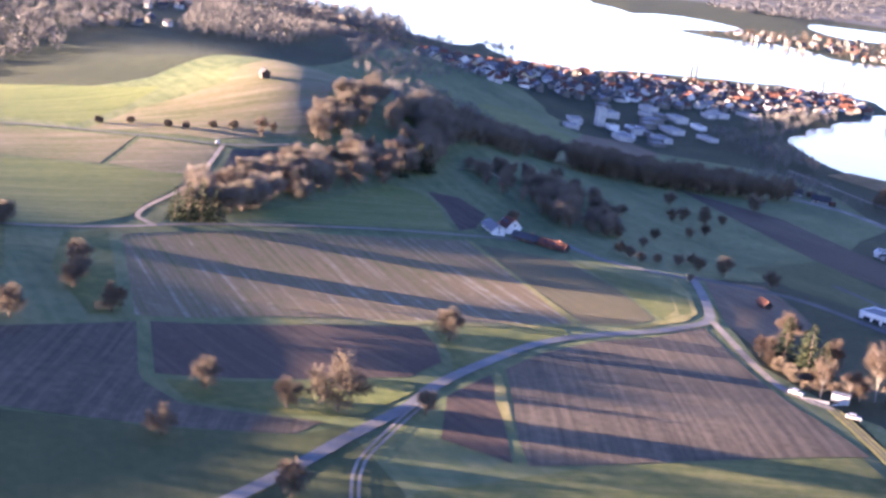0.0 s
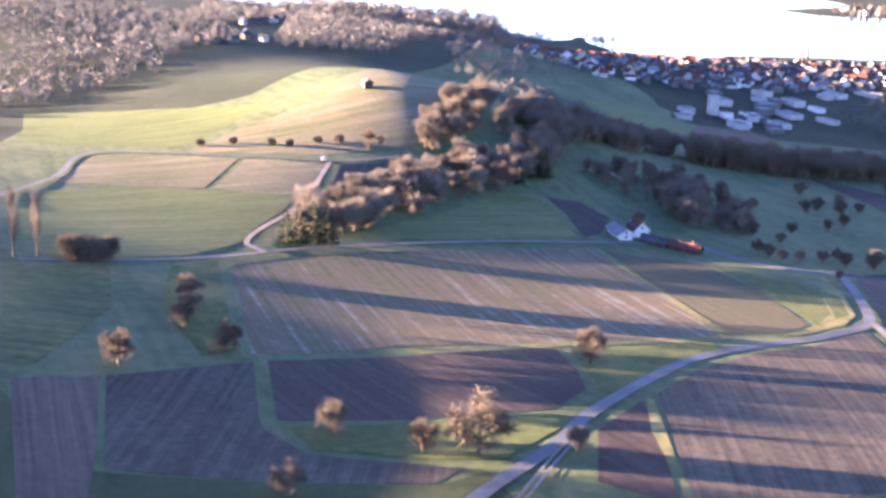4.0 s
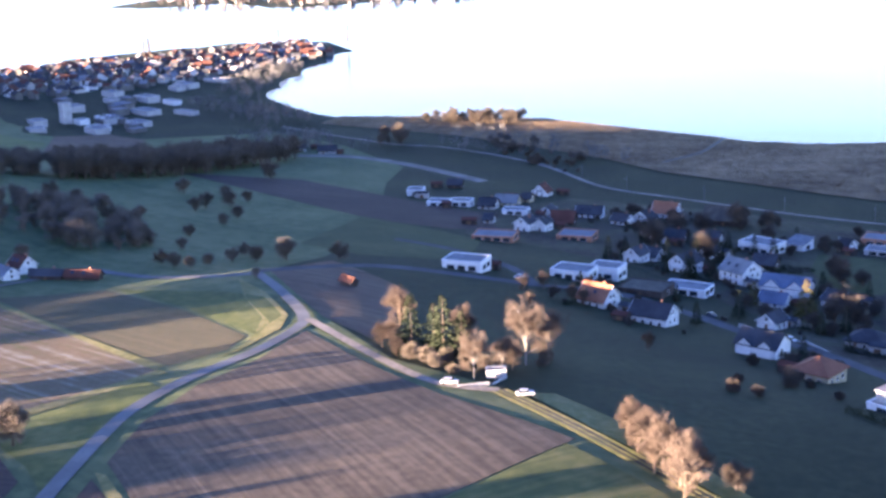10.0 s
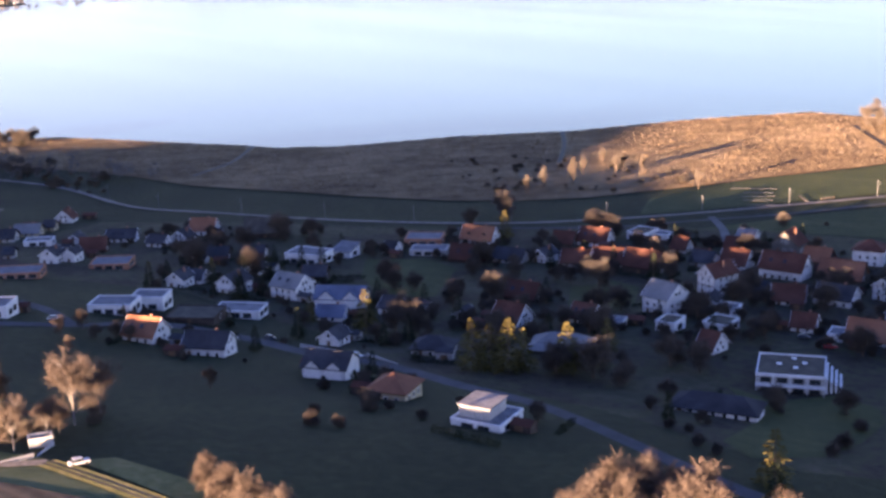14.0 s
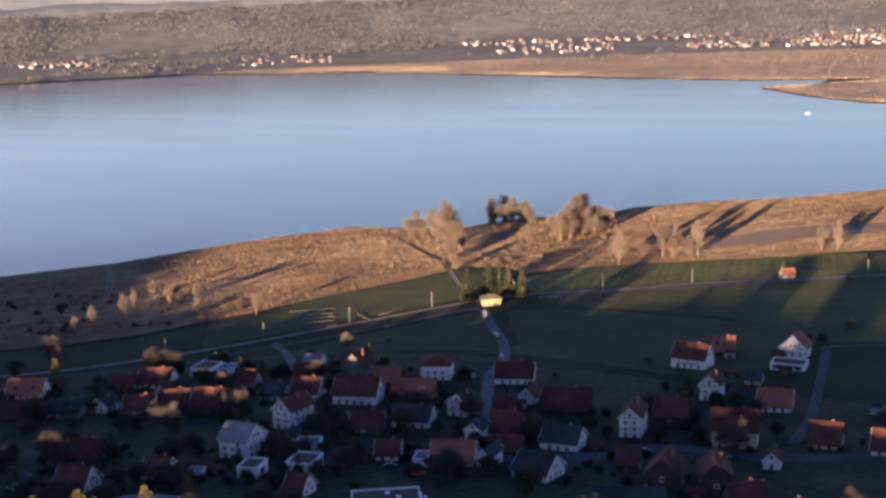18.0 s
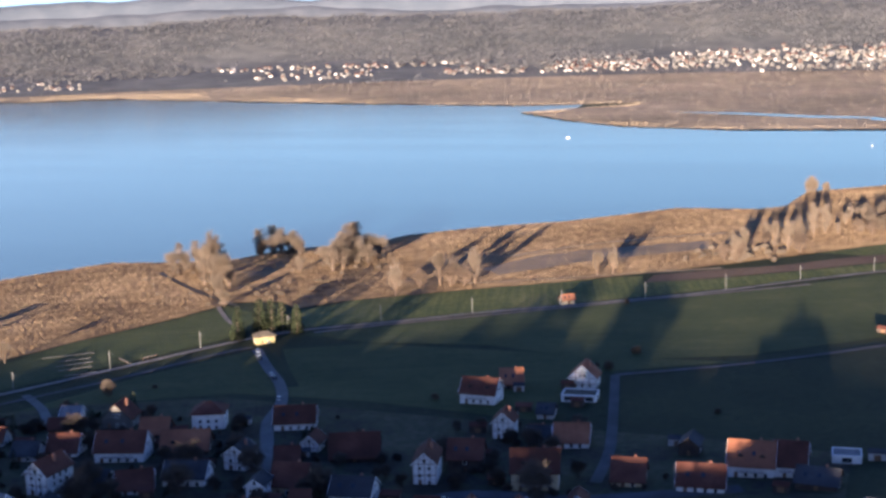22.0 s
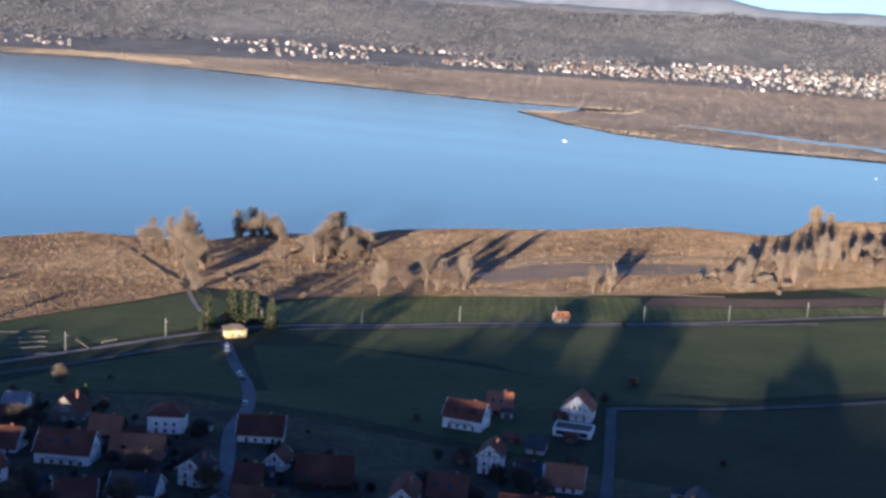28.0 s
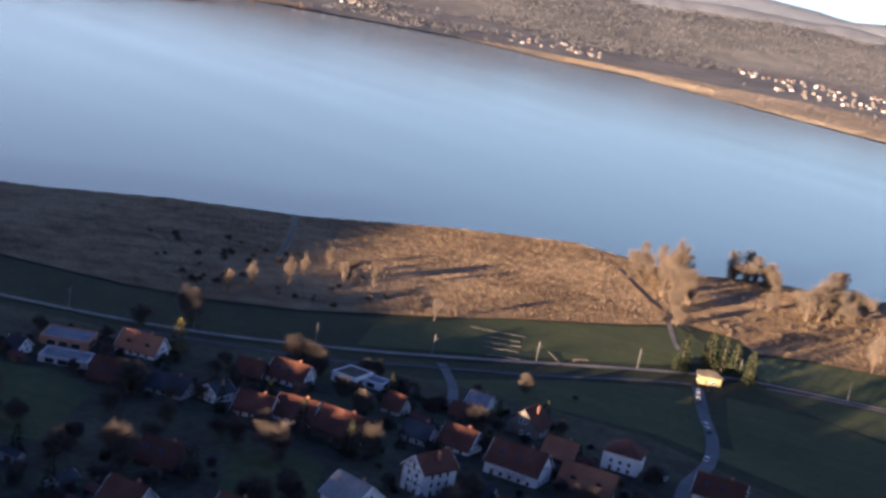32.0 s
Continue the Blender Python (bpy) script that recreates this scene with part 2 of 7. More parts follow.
ROOFS = {
    "r": material("red_tiles", [(0.055, 0.023, 0.016), (0.085, 0.033, 0.023), (0.12, 0.052, 0.036)], 0.15, 2.5, random=0.14, bump=0.05),
    "o": material("orange_tiles", [(0.16, 0.065, 0.038), (0.22, 0.09, 0.05), (0.28, 0.125, 0.07)], 0.15, 2.5, random=0.1, bump=0.05),
    "d": material("dark_tiles", [(0.025, 0.025, 0.028), (0.042, 0.042, 0.047), (0.065, 0.065, 0.07)], 0.15, 2.5, random=0.1, bump=0.05),
    "b": material("blue_slate", [(0.07, 0.085, 0.12), (0.11, 0.13, 0.18), (0.15, 0.18, 0.24)], 0.15, 2.5, bump=0.05),
    "g": material("grey_tiles", [(0.12, 0.12, 0.12), (0.18, 0.18, 0.18), (0.24, 0.23, 0.22)], 0.15, 2.5, bump=0.05),
    "k": material("green_roof", [(0.05, 0.042, 0.035), (0.08, 0.068, 0.052), (0.11, 0.10, 0.07)], 0.3, 2.0, bump=0.05),
    "l": material("light_gravel_roof", [(0.10, 0.10, 0.11), (0.15, 0.15, 0.16), (0.21, 0.21, 0.22)], 0.3, 2.0),
}
WHITE = material("white_paint", [(0.72, 0.72, 0.72), (0.80, 0.80, 0.80)], 0.5, 2, rough=0.5)
STEEL = material("galvanised_steel", [(0.28, 0.28, 0.29), (0.38, 0.38, 0.39)], 0.5, 2, rough=0.5)
MASTSTEEL = material("dull_mast_steel", [(0.10, 0.10, 0.10), (0.16, 0.16, 0.155)], 0.5, 2, rough=0.6)
BRICK = material("chimney_brick", [(0.22, 0.10, 0.07), (0.32, 0.16, 0.11)], 0.5, 3)
GLASS = material("window_glass", [(0.02, 0.025, 0.03), (0.04, 0.045, 0.05)], 0.5, 2, rough=0.08, spec=0.6)
DOORWOOD = material("door_wood", [(0.10, 0.06, 0.04), (0.16, 0.10, 0.06)], 0.5, 2, rough=0.5)
RUBBER = material("rubber", [(0.02, 0.02, 0.02), (0.03, 0.03, 0.03)], 0.5, 2)

WATER = bpy.data.materials.new("lake_water")
WATER.use_nodes = True
n, l = WATER.node_tree.nodes, WATER.node_tree.links
b = n["Principled BSDF"]
b.inputs["Base Color"].default_value = (0.02, 0.06, 0.10, 1)
b.inputs["Roughness"].default_value, b.inputs["IOR"].default_value = 0.12, 1.33
geo, tex, tex2, bp = n.new("ShaderNodeNewGeometry"), n.new("ShaderNodeTexNoise"), n.new("ShaderNodeTexNoise"), n.new("ShaderNodeBump")
turned, calm = n.new("ShaderNodeMapping"), n.new("ShaderNodeMapRange")
turned.inputs["Rotation"].default_value, turned.inputs["Scale"].default_value = (0, 0, radians(-35)), (0.0012, 0.009, 0)
tex2.inputs["Scale"].default_value, tex2.inputs["Detail"].default_value = 1.0, 5
calm.inputs["From Min"].default_value, calm.inputs["From Max"].default_value, calm.inputs["To Min"].default_value, calm.inputs["To Max"].default_value = 0.4, 0.6, 0.105, 0.135
l.new(geo.outputs["Position"], turned.inputs["Vector"])
l.new(turned.outputs[0], tex2.inputs["Vector"])
l.new(tex2.outputs["Fac"], calm.inputs["Value"])
l.new(calm.outputs[0], b.inputs["Roughness"])
tex.inputs["Scale"].default_value, tex.inputs["Detail"].default_value = 0.5, 3
l.new(geo.outputs["Position"], tex.inputs["Vector"])
bp.inputs["Strength"].default_value, bp.inputs["Distance"].default_value = 0.25, 0.15
l.new(tex.outputs["Fac"], bp.inputs["Height"])
l.new(bp.outputs[0], b.inputs["Normal"])

# ---- the lie of the land ----
SPOTS = [
    (-209, -62, 54), (-131, -83, 59), (-151, -64, 60), (-370, 27, 41), (-210, 40, 52), (-156, 51, 57), (-411, -63, 39), (-425, -183, 60),
    (-545, -193, 78), (-273, -182, 56), (-282, 25, 49), (-490, -180, 63), (-265, -21, 48), (-356, 98, 37), (-355, 158, 25), (-310, 137, 28),
    (-217, 154, 34), (-164, 136, 46), (-374, 339, 8), (-326, 216, 18), (-168, 249, 21), (-202, 273, 22), (-138, 376, 13), (-120, 511, 7),
    (-128, 428, 9), (-286, 402, 8),
]
SPOTS += [
    (-235, 355, 13), (5, 660, 4), (-356, 471, 2), (-298, 578, 2), (-83, -85, 60), (-146, -170, 66), (-145, -133, 57), (-313, -268, 60), (-578, 589, 1), (-166, 678, 3), (-546, 290, 4), (-700, 150, 6), (-950, 5, 4), (-1400, 150, 3), (-50, 330, 20), (60, 500, 14), (100, 300, 30), (120, 60, 60), (60, -150, 71), (-560, -30, 34), (-700, -120, 40), (-650, -215, 74), (-760, -300, 58), (-1000, -230, 48), (-1300, -430, 34),
]
# The unseen ridge near y -640 has heights set for the shade it throws.
SPOTS += [
    (-1210, -330, 38), (-1265, -235, 33), (-1170, -560, 49), (-1000, -600, 56), (-1450, -260, 20), (-820, -120, 30), (-100, -330, 80), (-250, -360, 74), (-700, -660, 60), (-450, -640, 70), (-200, -640, 80), (50, -620, 88), (250, -560, 98), (-420, -330, 59), (-620, -400, 50), (-520, -430, 52), (-500, -245, 62), (-570, -250, 66), (-535, -166, 75), (-600, -172, 75.5), (-30, 60, 51), (-60, 160, 40),
]
SPOT = np.array(SPOTS, float)
gap = np.hypot(SPOT[:, None, 0] - SPOT[None, :, 0], SPOT[:, None, 1] - SPOT[None, :, 1])
system = np.zeros((len(SPOT) + 1, len(SPOT) + 1))
system[:-1, :-1] = -np.sqrt(gap * gap + 1600) + 12 * np.eye(len(SPOT))
system[:-1, -1] = system[-1, :-1] = 1
BEND = np.linalg.solve(system, np.r_[SPOT[:, 2], 0])


def hills(x, y):
    """The height of the dry land, smooth between the spot heights."""
    x, y = np.asarray(x, float), np.asarray(y, float)
    d = np.hypot(x[..., None] - SPOT[:, 0], y[..., None] - SPOT[:, 1])
    z = -np.sqrt(d * d + 1600) @ BEND[:-1] + BEND[-1]
    z = np.where(z < 6, 6 * np.exp(np.minimum(z - 6, 0) / 6.0), z)
    k = 1 / (1 + np.exp(np.clip((np.hypot(x + 250, y - 150) - 2300) / 150, -50, 50)))
    return z * k + 2.5 * (1 - k)


NEAR_SHORE = [
    (1500, 1500), (400, 1330), (36, 1220), (-75, 1140), (-85, 1058), (-105, 1040), (-166, 1038), (-238, 963), (-294, 928), (-336, 888), (-350, 850), (-399, 823),
    (-418, 780), (-460, 761), (-498, 755), (-541, 684), (-578, 592), (-622, 533), (-650, 468), (-684, 428), (-710, 418), (-768, 386), (-839, 350), (-894, 281),
    (-932, 215), (-977, 197), (-1064, 187), (-1162, 228), (-1209, 259), (-1303, 315), (-1388, 363), (-1520, 352), (-1580, 250), (-1500, 110), (-1431, -55),
    (-1433, -98), (-1533, -76), (-1595, -127), (-1570, -165), (-1600, -215), (-1680, -232), (-1740, -262), (-1770, -400), (-1800, -700), (-1500, -1300),
]
FAR_SHORE = [
    (-2600, -2200), (-4950, -2600), (-4950, -50), (-3000, -60), (-2450, 120), (-2594, 415), (-2867, 651), (-2837, 902), (-2760, 1300), (-2700, 1800), (-3100, 2500), (-2400, 2750), (-2260, 2400),
    (-2082, 2288), (-1669, 2270), (-1489, 2343), (-982, 2187), (-610, 2103), (-400, 2132), (-556, 1961), (-452, 1828), (-352, 1733), (-200, 1685), (47, 1685), (700, 1690), (1500, 1720),
]
ISLAND = [
    (-2272, 151), (-2169, 228), (-2066, 363), (-1935, 564), (-1974, 710), (-2056, 897), (-2059, 1063), (-2026, 1396), (-2040, 1700), (-2120, 2072), (-2082, 2288), (-2190, 2290), (-2240, 2060),
    (-2165, 1700), (-2150, 1400), (-2190, 1060), (-2330, 900), (-2520, 700), (-2480, 420), (-2400, 200),
]


def inside(x, y, outline):
    """How far points lie inside an outline, in metres; outside is negative."""
    x, y = np.asarray(x, float), np.asarray(y, float)
    best, odd = np.full(x.shape, 1e9), np.zeros(x.shape, bool)
    for (ax, ay), (bx, by) in zip(outline, outline[1:] + outline[:1]):
        dx, dy = bx - ax, by - ay
        s = np.clip(((x - ax) * dx + (y - ay) * dy) / (dx * dx + dy * dy + 1e-9), 0, 1)
        best = np.minimum(best, np.hypot(x - ax - s * dx, y - ay - s * dy))
        if ay != by:
            odd ^= ((ay > y) != (by > y)) & (x < dx * (y - ay) / dy + ax)
    return np.where(odd, best, -best)


def in_lake(x, y):
    return np.minimum(inside(x, y, NEAR_SHORE + FAR_SHORE), -inside(x, y, ISLAND))


def ground_height(x, y):
    d = in_lake(x, y)
    dry = np.minimum(hills(x, y), 0.35 + np.maximum(-d, 0) * 0.03 + np.maximum(-d, 0) ** 2 / 4000)
    return np.where(d > 0, np.maximum(-0.2 - 0.12 * d, -4), dry)


def ground_at(x, y):
    return float(ground_height(np.array([x]), np.array([y]))[0])


def part(name, bm, mat, parent=None, label="", smooth=False):
    """Links a bmesh as one mesh object under its thing."""
    me = bpy.data.meshes.new(name)
    bm.to_mesh(me)
    bm.free()
    return mesh_part(name, me, mat, parent, label, smooth)


def mesh_part(name, me, mat, parent=None, label="", smooth=False):
    if not me.materials:
        me.materials.append(mat)
    if smooth:
        me.polygons.foreach_set("use_smooth", [True] * len(me.polygons))
    ob = new(name, me)
    ob.parent = parent
    if label:
        tagged(ob, label)
    return ob


def soup(name, verts, faces, mat, parent=None, smooth=False):
    me = bpy.data.meshes.new(name)
    me.from_pydata([tuple(v) for v in verts], [], [tuple(f) for f in faces])
    return mesh_part(name, me, mat, parent, "", smooth)


def quads_mesh(name, quads):
    """A mesh of separate four-sided faces, from an array of corners."""
    me = bpy.data.meshes.new(name)
    n_ = len(quads) // 4
    me.vertices.add(len(quads))
    me.vertices.foreach_set("co", np.asarray(quads, np.float32).ravel())
    me.loops.add(len(quads))
    me.loops.foreach_set("vertex_index", np.arange(len(quads), dtype=np.int32))
    me.polygons.add(n_)
    me.polygons.foreach_set("loop_start", np.arange(0, len(quads), 4, dtype=np.int32))
    me.update(calc_edges=True)
    return me


def spread(lo, hi, step, far):
    line = list(np.arange(lo, hi + step, step))
    s = step
    while line[-1] < far:
        s *= 1.13
        line.append(line[-1] + s)
    s = step
    while line[0] > -far:
        s *= 1.13
        line.insert(0, line[0] - s)
    return np.array(line)


gx, gy = spread(-640, 130, 7, 4900), spread(-300, 1080, 7, 4900)
GX, GY = np.meshgrid(gx, gy)
GZ = ground_height(GX, GY)
cols = len(gx)
quads = [(r * cols + c, r * cols + c + 1, (r + 1) * cols + c + 1, (r + 1) * cols + c) for r in range(len(gy) - 1) for c in range(cols - 1)]
ground = soup("ground", np.stack([GX.ravel(), GY.ravel(), GZ.ravel()], 1), quads, SHADEGRASS, smooth=True)
tagged(ground, "green winter grassland sloping down to the lake", "ground", kind="structure")

water = soup("water", [(-4950, -2700, 0), (2000, -2700, 0), (2000, 3200, 0), (-4950, 3200, 0)], [(0, 1, 2, 3)], WATER)
tagged(water, "calm pale blue lake under an evening sky", "lake", kind="structure")


def draped(name, outline, mat, lift):
    """A patch of land cover that follows the ground, cut along its grid."""
    bm = bmesh.new()
    bm.faces.new([bm.verts.new((x, y, 0)) for x, y in outline])
    xs, ys = [p[0] for p in outline], [p[1] for p in outline]
    for lo, hi, axis, line in ((min(xs), max(xs), 0, gx), (min(ys), max(ys), 1, gy)):
        for v in line[(line > lo) & (line < hi)]:
            co, no = ((v, 0, 0), (1, 0, 0)) if axis == 0 else ((0, v, 0), (0, 1, 0))
            bmesh.ops.bisect_plane(bm, geom=bm.verts[:] + bm.edges[:] + bm.faces[:], plane_co=co, plane_no=no)
    x, y = np.array([v.co.x for v in bm.verts]), np.array([v.co.y for v in bm.verts])
    z = ground_height(x, y) + lift
    for v, h in zip(bm.verts, z):
        v.co.z = h
    bmesh.ops.recalc_face_normals(bm, faces=bm.faces)
    if sum(f.normal.z for f in bm.faces) < 0:
        bmesh.ops.reverse_faces(bm, faces=bm.faces)
    ob = part(name, bm, mat, smooth=True)
    return tagged(ob, kind="structure")


def eased(points, step=6):
    """Points along a smooth line through the given ones."""
    p = [Vector((*q, 0)) for q in points]
    p = [2 * p[0] - p[1]] + p + [2 * p[-1] - p[-2]]
    out = []
    for a, b_, c, d in zip(p, p[1:], p[2:], p[3:]):
        k = max(1, int((c - b_).length / step))
        for i in range(k):
            s = i / k
            out.append(0.5 * (2 * b_ + (c - a) * s + (2 * a - 5 * b_ + 4 * c - d) * s * s + (3 * b_ - a - 3 * c + d) * s**3))
    return out + [p[-2]]


def ribbon(name, points, width, mat, lift, thick=0.0):
    line = eased(points)
    verts, faces = [], []
    for i, p in enumerate(line):
        d = (line[min(i + 1, len(line) - 1)] - line[max(i - 1, 0)]).normalized()
        side = Vector((-d.y, d.x, 0)) * width / 2
        z = ground_at(p.x, p.y) + lift
        for q in (p + side, p - side):
            verts.append((q.x, q.y, z))
        if i:
            k = 2 * i
            faces.append((k - 2, k - 1, k + 1, k))
    ob = soup(name, verts, faces, mat, smooth=True)
    return tagged(ob, kind="structure")


# ---- fields ----
FIELDS = [
    ("broad stubble field with green, brown and whitish streaks", STUBBLE, [(-270, -181), (-290, -165), (-306, -151), (-322, -131), (-337, -111), (-379, -66), (-324, -46), (-259, -23), (-229, -73), (-205, -115), (-190, -132), (-179, -148)]),
    ("dark greenish fallow field above the road bend", FALLOW, [(-376, -62), (-372, -25), (-328, -7), (-281, 5), (-269, -3), (-262, -20), (-324, -44)]),
    ("dark freshly ploughed brown field", PLOUGHED, [(-177, -143), (-200, -107), (-222, -72), (-201, -65), (-183, -62), (-164, -69), (-151, -97), (-138, -130)]),
    ("harrowed brown field", SOIL, [(-142, -172), (-174, -146), (-137, -134), (-131, -131), (-121, -119), (-123, -85), (-113, -90), (-105, -116), (-94, -153)]),
    ("straw-coloured ploughed strip", BROWNFIELD, [(-129, -189), (-141, -173), (-94, -155), (-34, -136), (-32, -141)]),
]
FIELDS += [
    ("broad harrowed brown field beside the road", SOIL, [(-186, -44), (-213, -33), (-239, -16), (-255, 3), (-279, 22), (-229, 30), (-201, 36), (-158, 51), (-145, 26), (-121, -20), (-114, -36), (-128, -39), (-151, -41)]),
    ("small dark ploughed field", PLOUGHED, [(-152, -58), (-177, -48), (-155, -45), (-131, -42), (-114, -40), (-122, -57)]),
    ("reddish brown field east of the bend", BROWNFIELD, [(-374, 33), (-389, 60), (-349, 66), (-323, 69), (-267, 42), (-263, 37), (-293, 31), (-340, 32)]),
    ("striped green crop field", CROP, [(-322, -159), (-366, -138), (-440, -108), (-441, -93), (-428, -83), (-395, -74), (-353, -115)]),
    ("dark triangular field beside the wood", PLOUGHED, [(-447, -91), (-453, -76), (-438, -62), (-409, -65), (-397, -71), (-430, -81)]),
]
FIELDS += [
    ("bright green crop field in the hollow", CROP, [(-327, -281), (-354, -249), (-363, -220), (-374, -186), (-350, -185), (-319, -188), (-297, -187), (-270, -197), (-256, -210), (-239, -229), (-266, -252)]),
    ("pale striped stubble field", PLATEAU, [(-350, -277), (-408, -285), (-420, -224), (-367, -222), (-357, -250)]),
    ("yellowish stubble field", PLATEAU, [(-368, -219), (-419, -221), (-424, -186), (-376, -184), (-369, -198)]),
    ("striped brown and green field on the plateau", PLATEAU, [(-426, -248), (-482, -242), (-532, -213), (-553, -197), (-609, -184), (-643, -158), (-526, -156), (-474, -155), (-438, -192)]),
    ("green crop field on the plateau", CROP, [(-424, -326), (-522, -371), (-535, -301), (-531, -244), (-434, -255)]),
    ("brown field on the plateau", PLATEAU, [(-534, -211), (-584, -213), (-838, -185), (-646, -155), (-638, -155), (-604, -181), (-555, -195)]),
]
FIELDS += [
    ("greyish stubble field", SOIL, [(-425, -180), (-448, -155), (-420, -157), (-392, -176)]),
    ("green meadow strip", MEADOW, [(-218, -234), (-244, -212), (-195, -192), (-140, -188), (-134, -194)]),
    ("dark brown vineyard slope", PLOUGHED, [(-698, 51), (-663, 115), (-524, 172), (-472, 162), (-475, 139), (-506, 114), (-582, 90)]),
]
for label, mat, outline in FIELDS:
    tagged(draped("field", outline, mat, 0.16), label, "field")

MARGIN = material("dry_grass", [(0.10, 0.105, 0.032), (0.16, 0.145, 0.052), (0.24, 0.20, 0.085)], 0.05, 0.5, bump=0.3, tufts=0.32)
LAWN = material("lush_grass", [(0.042, 0.058, 0.015), (0.075, 0.09, 0.023), (0.12, 0.122, 0.04)], 0.05, 0.3, bump=0.25, tufts=0.32)
PASTURE = material("pasture", [(0.03, 0.042, 0.014), (0.048, 0.06, 0.02), (0.075, 0.08, 0.03)], 0.03, 0.3, bump=0.3, stripes=(20, 5, 0.3), tufts=0.32)
# Lightened grass: sun and haze over the uplands are in this colour.
HAZEGRASS = material("hazy_upland_grass", [(0.055, 0.075, 0.03), (0.09, 0.11, 0.045), (0.13, 0.135, 0.062)], 0.02, 0.2, bump=0.2, stripes=(30, 5, 0.3), tufts=0.32, span=0.2)
MARGINS = [
    ("green verge inside the road bend", LAWN, [(-372, -22), (-345, 10), (-330, 21), (-300, 20), (-288, 12), (-280, 8), (-328, -5)]),
    ("yellowish dry grass bank along the road", MARGIN, [(-366, 20), (-336, 23), (-300, 22), (-284, 16), (-266, 0), (-262, -8), (-270, 1), (-282, 8), (-300, 14), (-332, 15)]),
    ("bright grass strip under the fruit trees", LAWN, [(-135, -127), (-149, -97), (-161, -68), (-152, -66), (-130, -77), (-126, -92), (-124, -118)]),
    ("bright grass triangle beside the lone tree", LAWN, [(-192, -60), (-222, -68), (-252, -28), (-238, -24), (-205, -46), (-172, -58)]),
    ("grass strip with bushes between fields", LAWN, [(-254, -196), (-270, -186), (-180, -152), (-170, -158), (-205, -182)]),
    ("dry grass edge of the field lane", MARGIN, [(-196, 55), (-160, 58), (-120, 66), (-118, 72), (-165, 66), (-192, 62)]),
]
MARGINS += [
    ("striped green meadow below the brown field", MEADOW, [(-156, 48), (-143, 24), (-119, -22), (-90, -60), (-40, -50), (-20, 60), (-100, 62)]),
    ("yellow dry grass line between two fields", MARGIN, [(-377, -64), (-324, -45), (-262, -21), (-259, -24), (-324, -47), (-378, -67)]),
    ("yellowish grass edge of the broad field", MARGIN, [(-229, -73), (-259, -23), (-255, -21), (-225, -70), (-200, -108), (-204, -113)]),
    # Light patch stops where the slope turns to shade.
    ("rough olive grassland between the upland fields", HAZEGRASS, [(-60, -200), (-200, -260), (-300, -310), (-470, -345), (-560, -260), (-900, -205), (-1180, -180), (-1060, -60), (-900, 0), (-880, 150), (-800, 180), (-700, 190), (-640, 160), (-470, 100), (-400, 60), (-378, 34), (-300, 31), (-240, 36), (-205, 51), (-165, 55), (-100, 68), (-20, 60), (40, -100)]),
]
MARGINS += [
    ("dry grass strip between ploughed fields", MARGIN, [(-181, -47), (-178, -45), (-150, -42), (-132, -40), (-133, -42), (-155, -46)]),
    # Lighter patch laid where this meadow catches the sun.
    ("green meadow between reed and railway, coloured light as if sunlit", MEADOW, [(-308, 632), (-291, 656), (-281, 680), (-253, 698), (-231, 714), (-195, 732), (-141, 760), (-137, 740), (-101, 757), (-59, 784), (-20, 811), (40, 850), (30, 826), (-17, 791), (-89, 731), (-166, 676), (-238, 628), (-284, 600)]),
    ("brown stubble strip beside the reed", BROWNFIELD, [(-136, 741), (-135, 763), (-99, 787), (-68, 803), (-22, 840), (20, 862), (22, 842), (-20, 814), (-59, 786), (-101, 759)]),
]
MARGINS += [
    ("olive meadow beside the station", PASTURE, [(-394, 523), (-388, 546), (-376, 573), (-360, 608), (-350, 640), (-318, 622), (-309, 590), (-316, 565), (-346, 506), (-380, 440), (-400, 470)]),
    # Sun on this meadow is given by a paler patch.
    ("meadow south of the railway, coloured light as if sunlit", PASTURE, [(-280, 586), (-236, 615), (-164, 664), (-87, 718), (-15, 778), (60, 835), (90, 800), (20, 650), (-60, 580), (-120, 560), (-180, 580), (-240, 575)]),
    ("pale brown clearing in the reed", FARREED, [(-218, 816), (-194, 838), (-120, 885), (-115, 853), (-178, 804), (-225, 748), (-241, 765)]),
    ("green meadow at the shore wood", MEADOW, [(-52, 850), (-25, 880), (40, 905), (60, 880), (-10, 840)]),
    ("green meadow below the vineyards", PASTURE, [(-520, 110), (-440, 60), (-400, 75), (-380, 110), (-440, 140), (-470, 132)]),
]
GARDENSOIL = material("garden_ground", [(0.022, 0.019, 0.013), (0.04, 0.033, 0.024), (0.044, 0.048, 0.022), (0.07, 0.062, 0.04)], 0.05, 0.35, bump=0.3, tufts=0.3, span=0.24)
